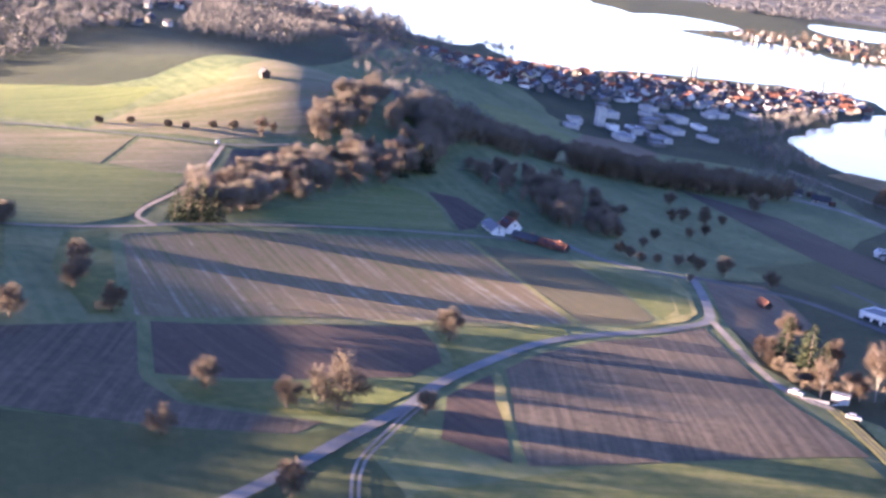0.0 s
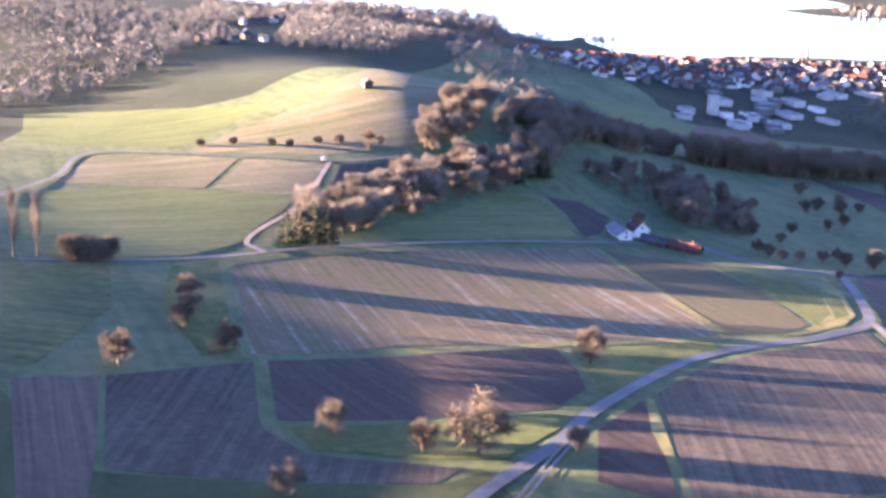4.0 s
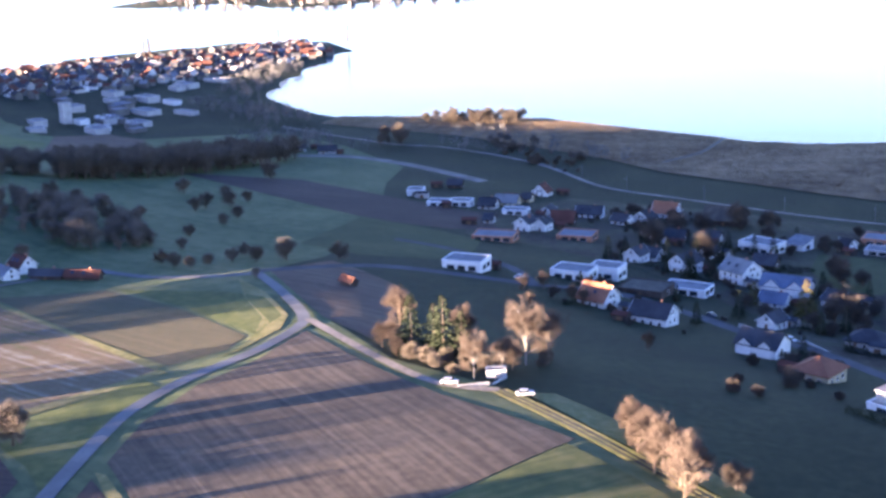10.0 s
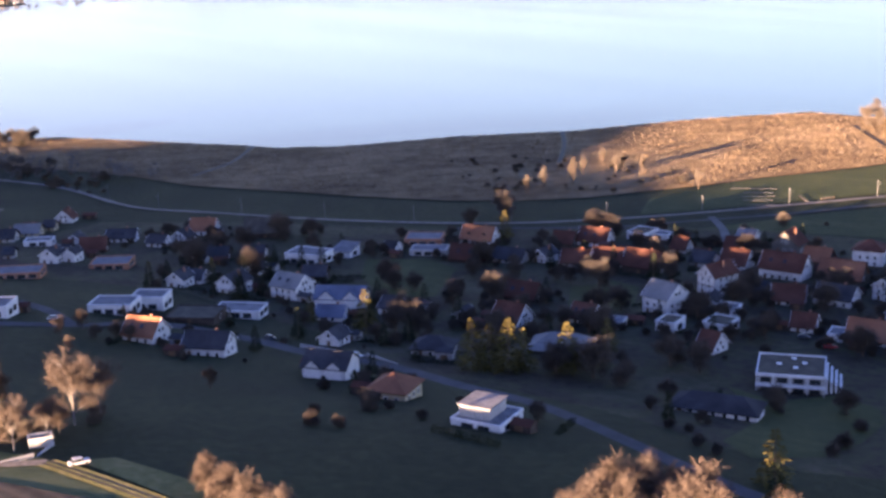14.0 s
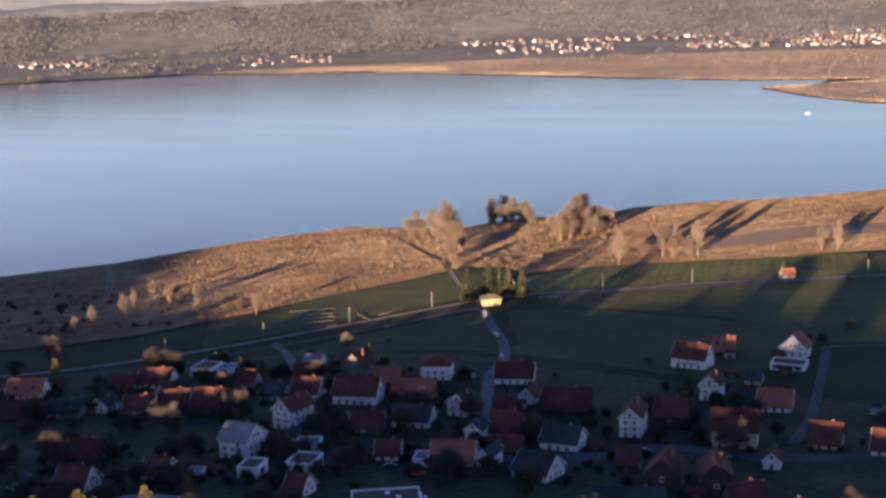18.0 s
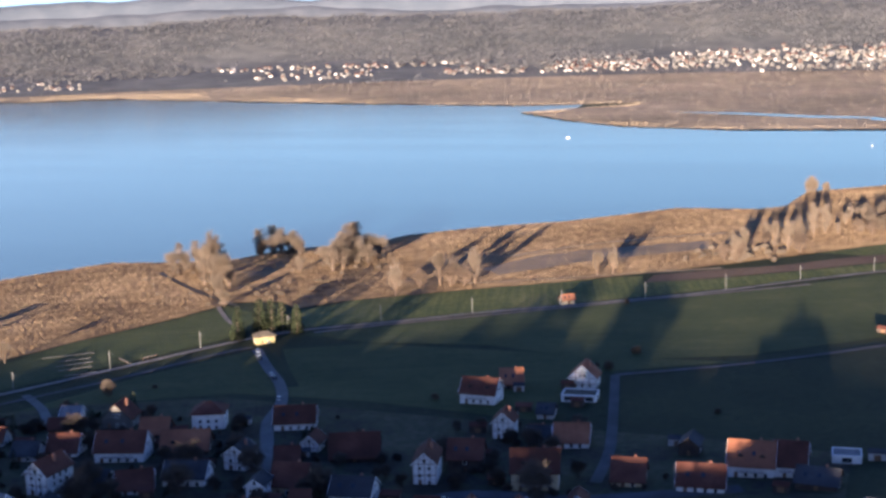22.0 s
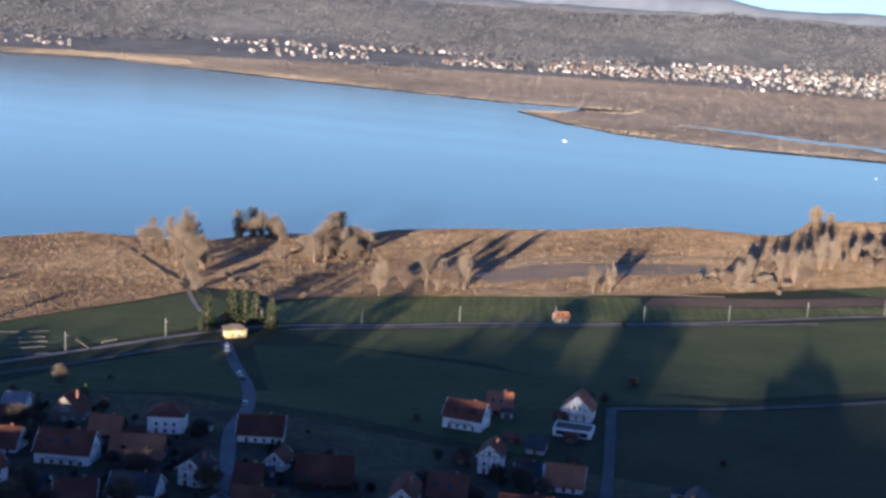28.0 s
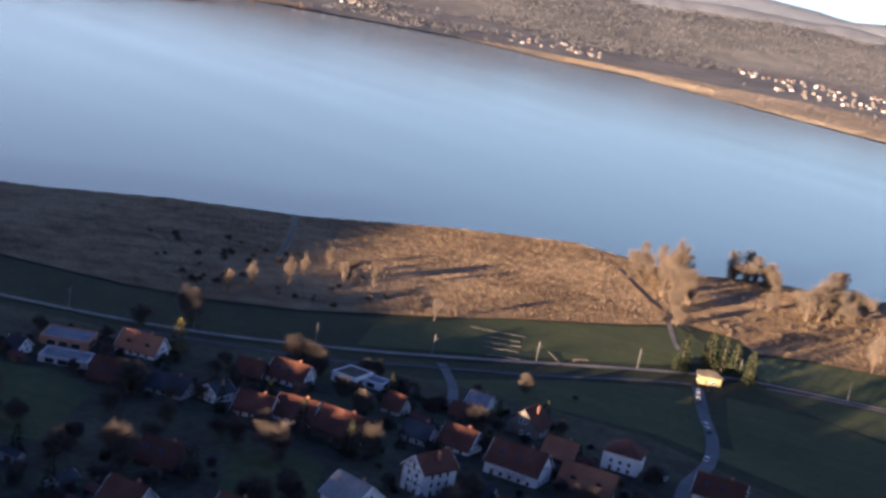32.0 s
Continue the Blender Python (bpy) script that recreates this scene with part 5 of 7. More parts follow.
def thicket(outline, count, kinds, low, high, name, label, group, seed):
    """Single trees of a wood, scattered within an outline."""
    random.seed(seed)
    xs, ys = [p[0] for p in outline], [p[1] for p in outline]
    placed = 0
    while placed < count:
        x, y = random.uniform(min(xs), max(xs)), random.uniform(min(ys), max(ys))
        if float(inside(np.array([x]), np.array([y]), outline)[0]) > 0:
            planted(name, random.choice(kinds), x, y, random.uniform(low, high), label, "tree", group)
            placed += 1


WOODS_NEAR = [
    ([(-307, -170), (-325, -160), (-369, -139), (-443, -108), (-480, -92), (-500, -100), (-470, -128), (-400, -160), (-345, -178)], 105, PALEWOOD + RED[:1], 0.55, 1.0, "tree", "bare grey-brown tree at the edge of the wood"),
    ([(-480, -92), (-560, -85), (-620, -48), (-660, -30), (-700, -24), (-646, -93), (-530, -126)], 150, PALEWOOD + BROAD[:1], 0.75, 1.1, "tree", "bare grey-brown tree in the wooded gully"),
    ([(-499, -80), (-470, -45), (-452, -32), (-442, -8), (-464, 9), (-530, -5), (-545, -40), (-520, -70)], 75, PALEWOOD + RED[:1], 0.45, 0.85, "tree", "brownish bare tree above the farm"),
    ([(-470, -155), (-472, -142), (-512, -130), (-560, -128), (-592, -139), (-520, -154)], 30, PALEWOOD, 0.75, 1.05, "tree", "tall bare tree on the plateau edge"),
    ([(-640, -26), (-655, 8), (-684, 51), (-719, 92), (-744, 130), (-762, 138), (-745, 70), (-690, -20)], 170, BROAD, 0.85, 1.15, "tree", "dark bare tree in a tall hedge row"),
]
for i, (outline, count, kinds, low, high, name, label) in enumerate(WOODS_NEAR[:1]):
    thicket(outline, count, kinds, low, high, name, label, "trees of the wood", 30 + i)

random.seed(8)
for x, y, s in ((-307, -168, 0.975), (-311, -164, 1.04), (-313, -159, 0.91), (-304, -172, 0.845), (-470, -98, 1.04), (-474, -94, 0.975), (-455, -104, 0.78), (-380, -140, 0.78)):
    planted("spruce", SPRUCE[random.randint(0, 1)], x, y, s, "dark green spruce at the edge of the wood", "tree", "spruces")
for x, y, s in ((-404, 3, 0.8), (-397, 8, 0.7), (-399, 15, 0.7), (-403, 25, 0.8), (-414, 32, 0.8), (-398, 33, 0.9), (-396, 44, 1.25), (-391, 63, 1.0), (-606, 39, 1.2), (-546, 35, 1.0), (-557, 42, 1.1), (-558, 54, 1.2), (-590, 58, 1.0), (-665, 98, 1.6), (-413, 0, 0.8), (-436, -49, 0.9), (-466, -3, 1.0), (-453, 1, 0.9), (-506, -8, 1.2), (-478, -6, 1.1), (-483, -22, 1.3), (-556, -19, 1.1), (-543, -9, 1.1), (-569, -29, 1.2), (-520, 6, 0.9), (-470, 20, 0.8), (-440, 12, 0.7), (-500, 40, 0.8), (-520, 50, 0.9), (-575, 66, 0.9)):
    planted("fruit_tree", ORCHARD[random.randint(0, 2)], x, y, s, "bare orange-tinted fruit tree on a meadow", "tree", "orchard trees")
for x, y, s in ((-441, -248, 0.5), (-448, -235, 0.5), (-449, -217, 0.5), (-451, -209, 0.5), (-464, -189, 0.6), (-459, -198, 0.5)):
    planted("bush", BUSH[random.randint(0, 1)], x, y, s * 2, "small leafless bush beside the lane", "bush", "hedge bushes")
planted("tree", RED[0], -458, -174, 0.75, "tall bare tree beside the lane")
planted("tree", RED[1], -465, -170, 0.45, "bare tree beside the lane")
for x, y, s in ((-244, 43, 1.1), (-235, 49, 1.15), (-240, 48, 0.95), (-232, 53, 0.9)):
    planted("spruce", SPRUCE[0], x, y, s, "tall dark green spruce in the grove", "tree", "grove trees")
for x, y, s in ((-213, 49, 0.806), (-216, 58, 0.65), (-224, 68, 1.17), (-225, 75, 0.91)):
    planted("birch", BIRCH[random.randint(0, 1)], x, y, s, "bare birch with whitish trunk and reddish twigs", "tree", "grove trees")
for x, y, s in ((-252, 37, 0.585), (-247, 39, 0.52), (-276, 50, 0.91), (-248, 59, 0.91), (-242, 38, 0.455), (-219, 62, 0.585), (-257, 41, 0.52)):
    planted("tree", RED[random.randint(0, 1)], x, y, s, "reddish bare tree in the grove", "tree", "grove trees")
for x, y, s in ((-234, 44, 1.17), (-228, 44, 1.04), (-239, 41, 1.3), (-250, 42, 1.2), (-246, 40, 1.1), (-231, 48, 1.2), (-226, 52, 1.1), (-224, 56, 1.0), (-222, 60, 1.1), (-222, 72, 0.91), (-229, 76, 1.04), (-220, 46, 0.78)):
    planted("bush", BUSH[random.randint(0, 1)], x, y, s, "dense brown bush under the grove trees", "bush", "grove bushes")
for x, y, s in ((-157, 63, 0.6), (-150, 64, 0.7), (-147, 60, 0.62), (-140, 62, 0.85), (-136, 58, 0.75), (-129, 60, 0.95), (-124, 58, 0.85), (-131, 65, 0.7), (-165, 68, 0.5)):
    planted("tree", RED[random.randint(0, 1)], x, y, s * 0.95, "bare brown tree beside the field lane", "tree", "lane trees")
planted("spruce", SPRUCE[1], -143, 66, 0.55, "slim conifer among bare trees")
planted("fruit_tree", ORCHARD[0], -125, 70, 0.9, "bare round tree beside the lane")
planted("fruit_tree", ORCHARD[1], -89, 33, 1.1, "bare brown tree on the meadow")
kept = random.getstate()
for x, y, s in ((-101, 107, 1.05), (-103, 118, 1.18), (-102, 125, 1.18), (-95, 131, 1.2), (-91, 122, 1.2), (-86, 124, 1.1), (-98, 112, 1.12)):
    planted("tree", RED[random.randint(0, 1)], x, y, s, "tall bare pale-brown tree in the clump above the lane", "tree", "clump trees")
planted("spruce", SPRUCE[0], -88, 145, 1.0, "dark conifer beside the clump of bare trees")
planted("tree", RED[1], -80, 138, 1.05, "slim reddish bare tree beside a conifer")
random.setstate(kept)
for x, y, s in ((-328, 112, 0.517), (-336, 123, 0.517), (-307, 105, 0.402), (-316, 130, 0.46), (-321, 127, 0.46), (-244, 115, 0.46)):
    planted("tree", RED[random.randint(0, 1)], x, y, s, "bare reddish garden tree", "tree", "garden trees")
for x, y, s in ((-228, 193, 0.805), (-225, 197, 0.747), (-219, 199, 0.862), (-218, 204, 0.69), (-209, 213, 0.805), (-219, 241, 0.575), (-208, 226, 0.517), (-318, 198, 0.46), (-294, 204, 0.747), (-106, 170, 0.69), (-387, 355, 0.69)):
    planted("pine", PINE[random.randint(0, 1)], x, y, s * 1.35, "conifer coloured gold as in low sun between the houses", "tree", "village conifers")
planted("cypress", CYPRESS[0], -156, 195, 0.75, "slim column-shaped conifer beside a bungalow")
for x, y, s in ((-308, 308, 0.575), (-312, 464, 0.632), (-338, 291, 0.69), (-340, 329, 0.575), (-299, 274, 0.632), (-281, 276, 0.632), (-294, 234, 0.575), (-267, 297, 0.575), (-334, 258, 0.69), (-314, 262, 0.69), (-324, 301, 0.69), (-368, 269, 0.46), (-201, 252, 0.46), (-189, 213, 0.575), (-205, 232, 0.517), (-192, 219, 0.632), (-165, 199, 0.402), (-350, 310, 0.632), (-310, 285, 0.632), (-275, 215, 0.575), (-262, 225, 0.575), (-420, 320, 0.575), (-455, 300, 0.517)):
    planted("tree", GARDEN[random.randint(0, 2)], x, y, s * 1.5, "bare dark garden tree between houses", "tree", "garden trees")
for x, y, s in ((-189, 109, 1.0), (-183, 113, 0.9), (-200, 118, 0.8), (-195, 130, 1.1), (-205, 140, 0.9), (-228, 140, 1.0), (-135, 181, 0.9), (-128, 179, 0.8), (-125, 234, 1.1), (-115, 206, 1.0), (-118, 215, 1.2), (-150, 188, 0.8), (-145, 190, 0.7)):
    planted("bush", GARDENBUSH[random.randint(0, 1)], x, y, s, "leafless reddish garden bush", "bush", "garden bushes")
CLUMP = [bare_tree(16, 1.0, BARK, REDTWIG, s, upright=0.35, twigs=15, trunk_share=0.16, twig_len=1.5, twig_w=0.12) for s in (33, 34)]
for x, y, s in ((-32, 291, 0.95), (-27, 287, 1.1), (-22, 284, 1.15), (-18, 290, 1.1), (-15, 296, 1.0), (-26, 295, 1.05), (-21, 299, 1.05), (-29, 283, 0.9)):
    planted("tree", CLUMP[random.randint(0, 1)], x, y, s, "large spreading bare reddish tree above the village", "tree", "hillside trees")
for x, y, s in ((-48, 309, 0.62), (-45, 308, 0.5), (-50, 310, 0.5)):
    planted("tree", CLUMP[random.randint(0, 1)], x, y, s, "small bare reddish tree above the village", "tree", "hillside trees")
for x, y, s in ((-36, 273, 0.75), (-38, 274, 0.6), (-34, 273, 0.65), (-11, 303, 0.7), (-12, 298, 0.6)):
    planted("pine", PINE[random.randint(0, 1)], x, y, s, "conifer coloured gold as in low sun beside the bare trees", "tree", "hillside trees", squash=1.3)

# shore trees
for kind, x, y, s in ((SHORE[0], -432, 722, 0.95), (SHORE[1], -427, 728, 0.9), (SHORE[2], -421, 737, 0.95), (SHORE[0], -411, 731, 1.1), (SHORE[1], -405, 724, 1.2), (ASPEN[2], -399, 713, 1.65), (SHORE[2], -392, 706, 1.1), (SHORE[0], -384, 697, 1.2), (ASPEN[1], -379, 694, 1.05), (SHORE[1], -372, 668, 0.8), (SHORE[2], -366, 660, 0.7)):
    planted("tree", kind, x, y, s, "tall bare pale-brown tree on the lake shore", "tree", "shore trees", squash=0.9)
for x, y, s in ((-399, 782, 1.0), (-393, 788, 1.05), (-386, 795, 1.0), (-377, 792, 0.9), (-343, 760, 0.9), (-339, 770, 1.1), (-335, 786, 1.2), (-330, 775, 1.15), (-326, 790, 1.1), (-320, 795, 0.95), (-319, 770, 0.8), (-352, 740, 0.7), (-352, 640, 0.6)):
    planted("tree", SHORE[random.randint(0, 2)], x, y, s, "bare spreading tree on the lake shore", "tree", "shore trees")
for x, y, s in ((-266, 681, 1.15), (-251, 714, 1.08), (-243, 716, 0.945), (-232, 722, 1.15), (-167, 755, 0.81), (-159, 762, 0.945), (-94, 812, 0.945), (-90, 822, 1.08), (-59, 850, 1.22), (-66, 855, 1.08), (-75, 862, 0.945), (-54, 909, 1.22), (-47, 924, 1.08), (-83, 880, 0.81)):
    planted("poplar", ASPEN[random.randint(0, 2)], x, y, s * 1.05, "slender bare poplar in the reed land", "tree", "reed land poplars", squash=0.85)
for x, y, s in ((-466, 490, 0.675), (-452, 502, 0.675), (-443, 514, 0.675), (-397, 506, 0.608), (-454, 434, 0.608), (-459, 451, 0.675), (-455, 470, 0.81), (-456, 512, 0.675), (-480, 520, 0.608)):
    planted("poplar", ASPEN[random.randint(0, 2)], x, y, s, "slim bare tree at the edge of the reed", "tree", "reed edge trees", squash=0.9)
for x, y, s in ((-455, 770, 0.9), (-440, 765, 1.0), (-420, 745, 1.1), (-405, 735, 1.2), (-392, 690, 1.1), (-375, 690, 0.9), (-408, 796, 1.25), (-404, 806, 1.3), (-396, 803, 1.2), (-385, 800, 1.1), (-332, 744, 1.1), (-330, 756, 1.35), (-331, 766, 1.4), (-340, 780, 1.3), (-351, 822, 1.3), (-354, 836, 1.2), (-350, 812, 1.3)):
    planted("willow", POPLAR[random.randint(0, 1)], x, y, s * 0.55, "broad bare willow on the lake shore", "tree", "shore willows", squash=3.0)
for x, y, s in ((-274, 700, 0.8), (-260, 704, 0.9), (-244, 712, 1.0), (-236, 715, 0.9), (-170, 768, 0.6), (-164, 784, 0.7), (-100, 810, 0.9), (-92, 815, 0.9), (-93, 870, 0.6), (-82, 876, 0.6), (-58, 846, 1.0)):
    planted("willow", RED[random.randint(0, 1)], x, y, s, "bare pale-lit tree at the reed edge", "tree", "reed willows", squash=1.1)
thicket([(-40, 905), (0, 905), (60, 930), (120, 1010), (60, 1010), (0, 960)], 44, SHORE + RED[:1], 0.6, 0.95, "tree", "bare tree of the shore wood", "shore wood", 60)
for x, y, s in ((-71, 1142, 1.22), (4, 1195, 1.35), (-60, 1150, 0.675), (10, 1190, 0.945)):
    planted("tree", BUSH[random.randint(0, 1)], x, y, s * 3.2, "bare tree on the headland", "tree", "headland trees", squash=0.7)
for x, y, s in ((-306, 568, 1.3), (-311, 578, 1.45), (-304, 588, 1.55), (-300, 594, 1.5), (-308, 598, 1.4), (-292, 590, 1.45), (-287, 596, 1.25), (-283, 588, 1.1)):
    planted("cypress", CYPRESS[random.randint(0, 1)], x, y, s, "dark column-shaped conifer behind the station", "tree", "station conifers", squash=1.3)
for x, y, s in ((-109, 575, 1.1), (-121, 548, 0.6), (-135, 683, 0.7), (-173, 484, 0.8), (-322, 477, 1.2), (-115, 545, 1.1), (-300, 480, 0.6), (17, 813, 1.5), (-60, 480, 0.6)):
    planted("bush", BUSH[random.randint(0, 1)], x, y, s, "round leafless bush on a meadow", "bush", "meadow bushes")
for x, y, s in ((-1385, 352, 1.0), (-1448, 310, 0.9), (-1440, 285, 0.8), (-1350, 126, 1.0), (-1362, 122, 0.9)):
    planted("poplar", POPLAR[random.randint(0, 1)], x, y, s, "tall dark poplar beside the lake town", "tree", "town poplars")
for x, y, s in ((-233, -238, 0.78), (-238, -233, 0.75), (-228, -243, 0.75)):
    planted("poplar", POPLAR[0], x, y, s, "slim bare poplar on the field edge", "tree", "field poplars")
for x, y, s in ((-243, -222, 0.8), (-250, -216, 0.75), (-247, -226, 0.7), (-252, -221, 0.6), (-245, -217, 0.65)):
    planted("tree", BUSH[random.randint(0, 1)], x, y, s * 3.0, "bare spreading tree on the field edge", "tree", "field edge trees")


def woods(name, outlines, height, mat, label, seed, per=64, wide=0.36):
    """Far woods: many small tree crowns in one mesh, each a loose cloud of sprays."""
    rng = np.random.default_rng(seed)
    made = []
    for outline, count in outlines:
        xs, ys = [p[0] for p in outline], [p[1] for p in outline]
        x, y = rng.uniform(min(xs), max(xs), count * 5), rng.uniform(min(ys), max(ys), count * 5)
        keep = np.flatnonzero(inside(x, y, outline) > 0)[:count]
        base = np.stack([x[keep], y[keep], ground_height(x[keep], y[keep])], 1)[:, None, :]
        k = len(keep)
        h = (height * rng.uniform(0.6, 1.25, k))[:, None, None]
        r = h * rng.uniform(0.22, 0.36, (k, 1, 1))
        u = rng.normal(0, 1, (k, per, 3))
        u /= np.linalg.norm(u, axis=2)[..., None]
        c = u * np.concatenate([r, r, h * 0.36], 2) * rng.uniform(0.5, 1.0, (k, per, 1)) + base
        c[..., 2] += h[..., 0] * 0.6
        c[:, :3] = base + np.array([[0, 0, 0.12], [0, 0, 0.25], [0, 0, 0.38]]) * h
        a = rng.normal(0, 1, (k, per, 3)) * wide * h * 0.07 + u * h * 0.05
        b_ = rng.normal(0, 1, (k, per, 3)) * wide * h * 0.07
        made.append(np.stack([c - a, c + b_, c + a, c - b_], 2).reshape(-1, 3))
    ob = mesh_part(name, quads_mesh(name, np.concatenate(made)), mat)
    return tagged(ob, label, "wood", kind="stuff")


def joined_trees(outline, count, kinds, low, high, name, label, seed):
    """A wood nobody could count: trees with trunks and twigs, joined."""
    rng = np.random.default_rng(seed)
    xs, ys = [p[0] for p in outline], [p[1] for p in outline]
    x, y = rng.uniform(min(xs), max(xs), count * 8), rng.uniform(min(ys), max(ys), count * 8)
    keep = np.flatnonzero(inside(x, y, outline) > 0)[:count]
    z = ground_height(x[keep], y[keep])
    root = new(name)
    tagged(root, label, "wood", kind="stuff")
    for which, part_name in ((0, "trunks"), (1, "crowns")):
        out = []
        mats = []
        for i, (px_, py_, pz_) in enumerate(zip(x[keep], y[keep], z)):
            me = kinds[i % len(kinds)][which]
            co = np.zeros(len(me.vertices) * 3, np.float32)
            me.vertices.foreach_get("co", co)
            idx = np.zeros(len(me.loops), np.int32)
            me.loops.foreach_get("vertex_index", idx)
            co = co.reshape(-1, 3)
            lens = np.zeros(len(me.polygons), np.int32)
            me.polygons.foreach_get("loop_total", lens)
            co = co[idx[: 4 * (len(idx) // 4)]] if (lens == 4).all() else co[idx]
            t = rng.uniform(0, 6.28)
            s = low + (high - low) * ((i * 0.618) % 1)
            q = np.stack([co[:, 0] * math.cos(t) - co[:, 1] * math.sin(t), co[:, 0] * math.sin(t) + co[:, 1] * math.cos(t), co[:, 2]], 1) * s + (px_, py_, pz_)
            out.append(q)
        mesh_part(part_name, quads_mesh(part_name, np.concatenate(out)), kinds[0][which].materials[0], root)
    return root


for i, (outline, count, kinds, low, high, name, label) in enumerate(WOODS_NEAR[1:]):
    joined_trees(outline, count, kinds, low, high, "wood", label.replace("tree", "trees"), 40 + i)
FOREST = [
    ([(-500, -400), (-580, -370), (-680, -350), (-760, -380), (-690, -470), (-540, -460)], 150),
    ([(-700, -150), (-840, -160), (-880, -120), (-760, -60), (-690, -110)], 110),
    ([(-840, -185), (-1000, -215), (-1100, -190), (-1060, -110), (-900, -140)], 80),
    ([(-860, -330), (-1300, -420), (-1400, -300), (-1150, -230), (-900, -250)], 700),
    ([(-900, -420), (-1400, -560), (-1500, -420), (-1200, -380)], 500), ([(-1290, -190), (-1180, -215), (-1150, -300), (-1300, -330), (-1320, -240)], 260), ([(-720, -380), (-900, -360), (-1150, -560), (-1150, -700), (-900, -600), (-700, -450)], 600),
    ([(-1500, -260), (-1640, -330), (-1600, -520), (-1400, -480)], 160),
]
FOREST += [
    ([(-1440, -100), (-1590, -130), (-1540, -80)], 25), ([(-1560, -165), (-1540, -240), (-1400, -240), (-1420, -150)], 60),
    ([(-900, 190), (-1080, 175), (-1040, 110), (-900, 140)], 60), ([(-1080, 180), (-1250, 270), (-1270, 235), (-1100, 140)], 60),
    ([(-760, 190), (-860, 170), (-870, 110), (-780, 100)], 40), ([(-620, 330), (-760, 300), (-800, 240), (-740, 240)], 30),
]
woods("woods", [([(-1440, -214), (-1600, -224), (-1690, -242), (-1735, -272), (-1760, -400), (-1640, -520), (-1480, -420), (-1420, -300)], 420)], 19, HAZEWOODS, "tall bare woods on the headland above the lake", 70)
woods("woods", [(o, int(k * 1.7)) for o, k in FOREST], 10, HAZEWOODS, "bare woods greyed as by haze on the hills beyond the fields", 71, per=80, wide=0.3)
woods("woods", [
    ([(-1975, 720), (-2056, 900), (-2062, 1060), (-2030, 1390), (-2075, 1400), (-2140, 1060), (-2090, 880), (-2010, 700)], 190),
    ([(-2075, 1060), (-2045, 1390), (-2055, 1560), (-2085, 1560), (-2090, 1390), (-2130, 1060)], 170),
    ([(-2055, 1480), (-2058, 1640), (-2080, 1780), (-2130, 1780), (-2110, 1640), (-2100, 1480)], 190),
    ([(-2075, 1780), (-2140, 2072), (-2180, 2072), (-2110, 1780)], 70),
    ([(-2272, 160), (-2169, 235), (-2066, 370), (-1940, 570), (-2000, 600), (-2200, 400), (-2330, 240)], 130),
    ([(-2300, 260), (-2450, 450), (-2480, 680), (-2300, 850), (-2100, 850), (-2000, 640), (-2150, 420)], 170),
], 12, WOODS, "bare trees along the shore of the long island", 72)
woods("woods", [
    ([(-2000, 2830), (-1600, 2900), (-1100, 2960), (-700, 2900), (0, 2900), (900, 2900), (900, 3000), (0, 3010), (-800, 3060), (-1900, 3060)], 1300),
    ([(-3000, 3000), (-1800, 2900), (-1700, 3300), (-2600, 3500)], 260),
    ([(-300, 1800), (-100, 1770), (60, 1790), (-100, 1850)], 12), ([(-600, 2290), (200, 2120), (900, 2100), (900, 2130), (200, 2155), (-600, 2320)], 130), ([(-1700, 2480), (-900, 2380), (-900, 2420), (-1700, 2530)], 70), ([(100, 1960), (700, 1900), (900, 1960), (300, 2010)], 40), ([(-1300, 2600), (-200, 2420), (-150, 2460), (-1300, 2650)], 90), ([(-700, 2180), (-400, 2200), (-300, 2260), (-700, 2240)], 30),
], 12, MARSHWOODS, "dark bare woods behind the far reed marsh", 73, per=20)

# far hills: distance haze is put into their blue-grey base colours
HAZEHILLS = []
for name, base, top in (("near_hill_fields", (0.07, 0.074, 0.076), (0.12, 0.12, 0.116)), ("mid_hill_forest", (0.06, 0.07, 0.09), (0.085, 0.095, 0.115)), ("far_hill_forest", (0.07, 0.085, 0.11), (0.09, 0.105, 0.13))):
    HAZEHILLS.append(material(name, [base, tuple((a + b_) / 2 for a, b_ in zip(base, top)), top], 0.004, 0.02, bump=2.0, tufts=1.2, tuft_scale=1.0, span=0.16))


def ridge_height(bearing, s, crest, ph):
    wob = sum(math.sin(bearing * f + p) / (i + 1.5) for i, (f, p) in enumerate(zip((0.09, 0.21, 0.37, 0.62, 0.95, 1.6, 2.4), ph)))
    rise = 0.42 * s if s < 0.5 else 0.21 + 0.79 * math.sin((s - 0.5) * math.pi) ** 1.2
    fall = np.interp(bearing, (-60, 54, 60, 64, 67, 70, 74, 79, 90), (1, 1.04, 1.0, 0.72, 0.74, 0.56, 0.30, 0.1, 0.03))
    return 2.2 + float(fall) * crest * (1 + 0.1 * wob * min(1, s * 2)) * rise


def hill_foot(bearing):
    return float(np.interp(bearing, (50, 66, 90), (2975, 3040, 3100)))


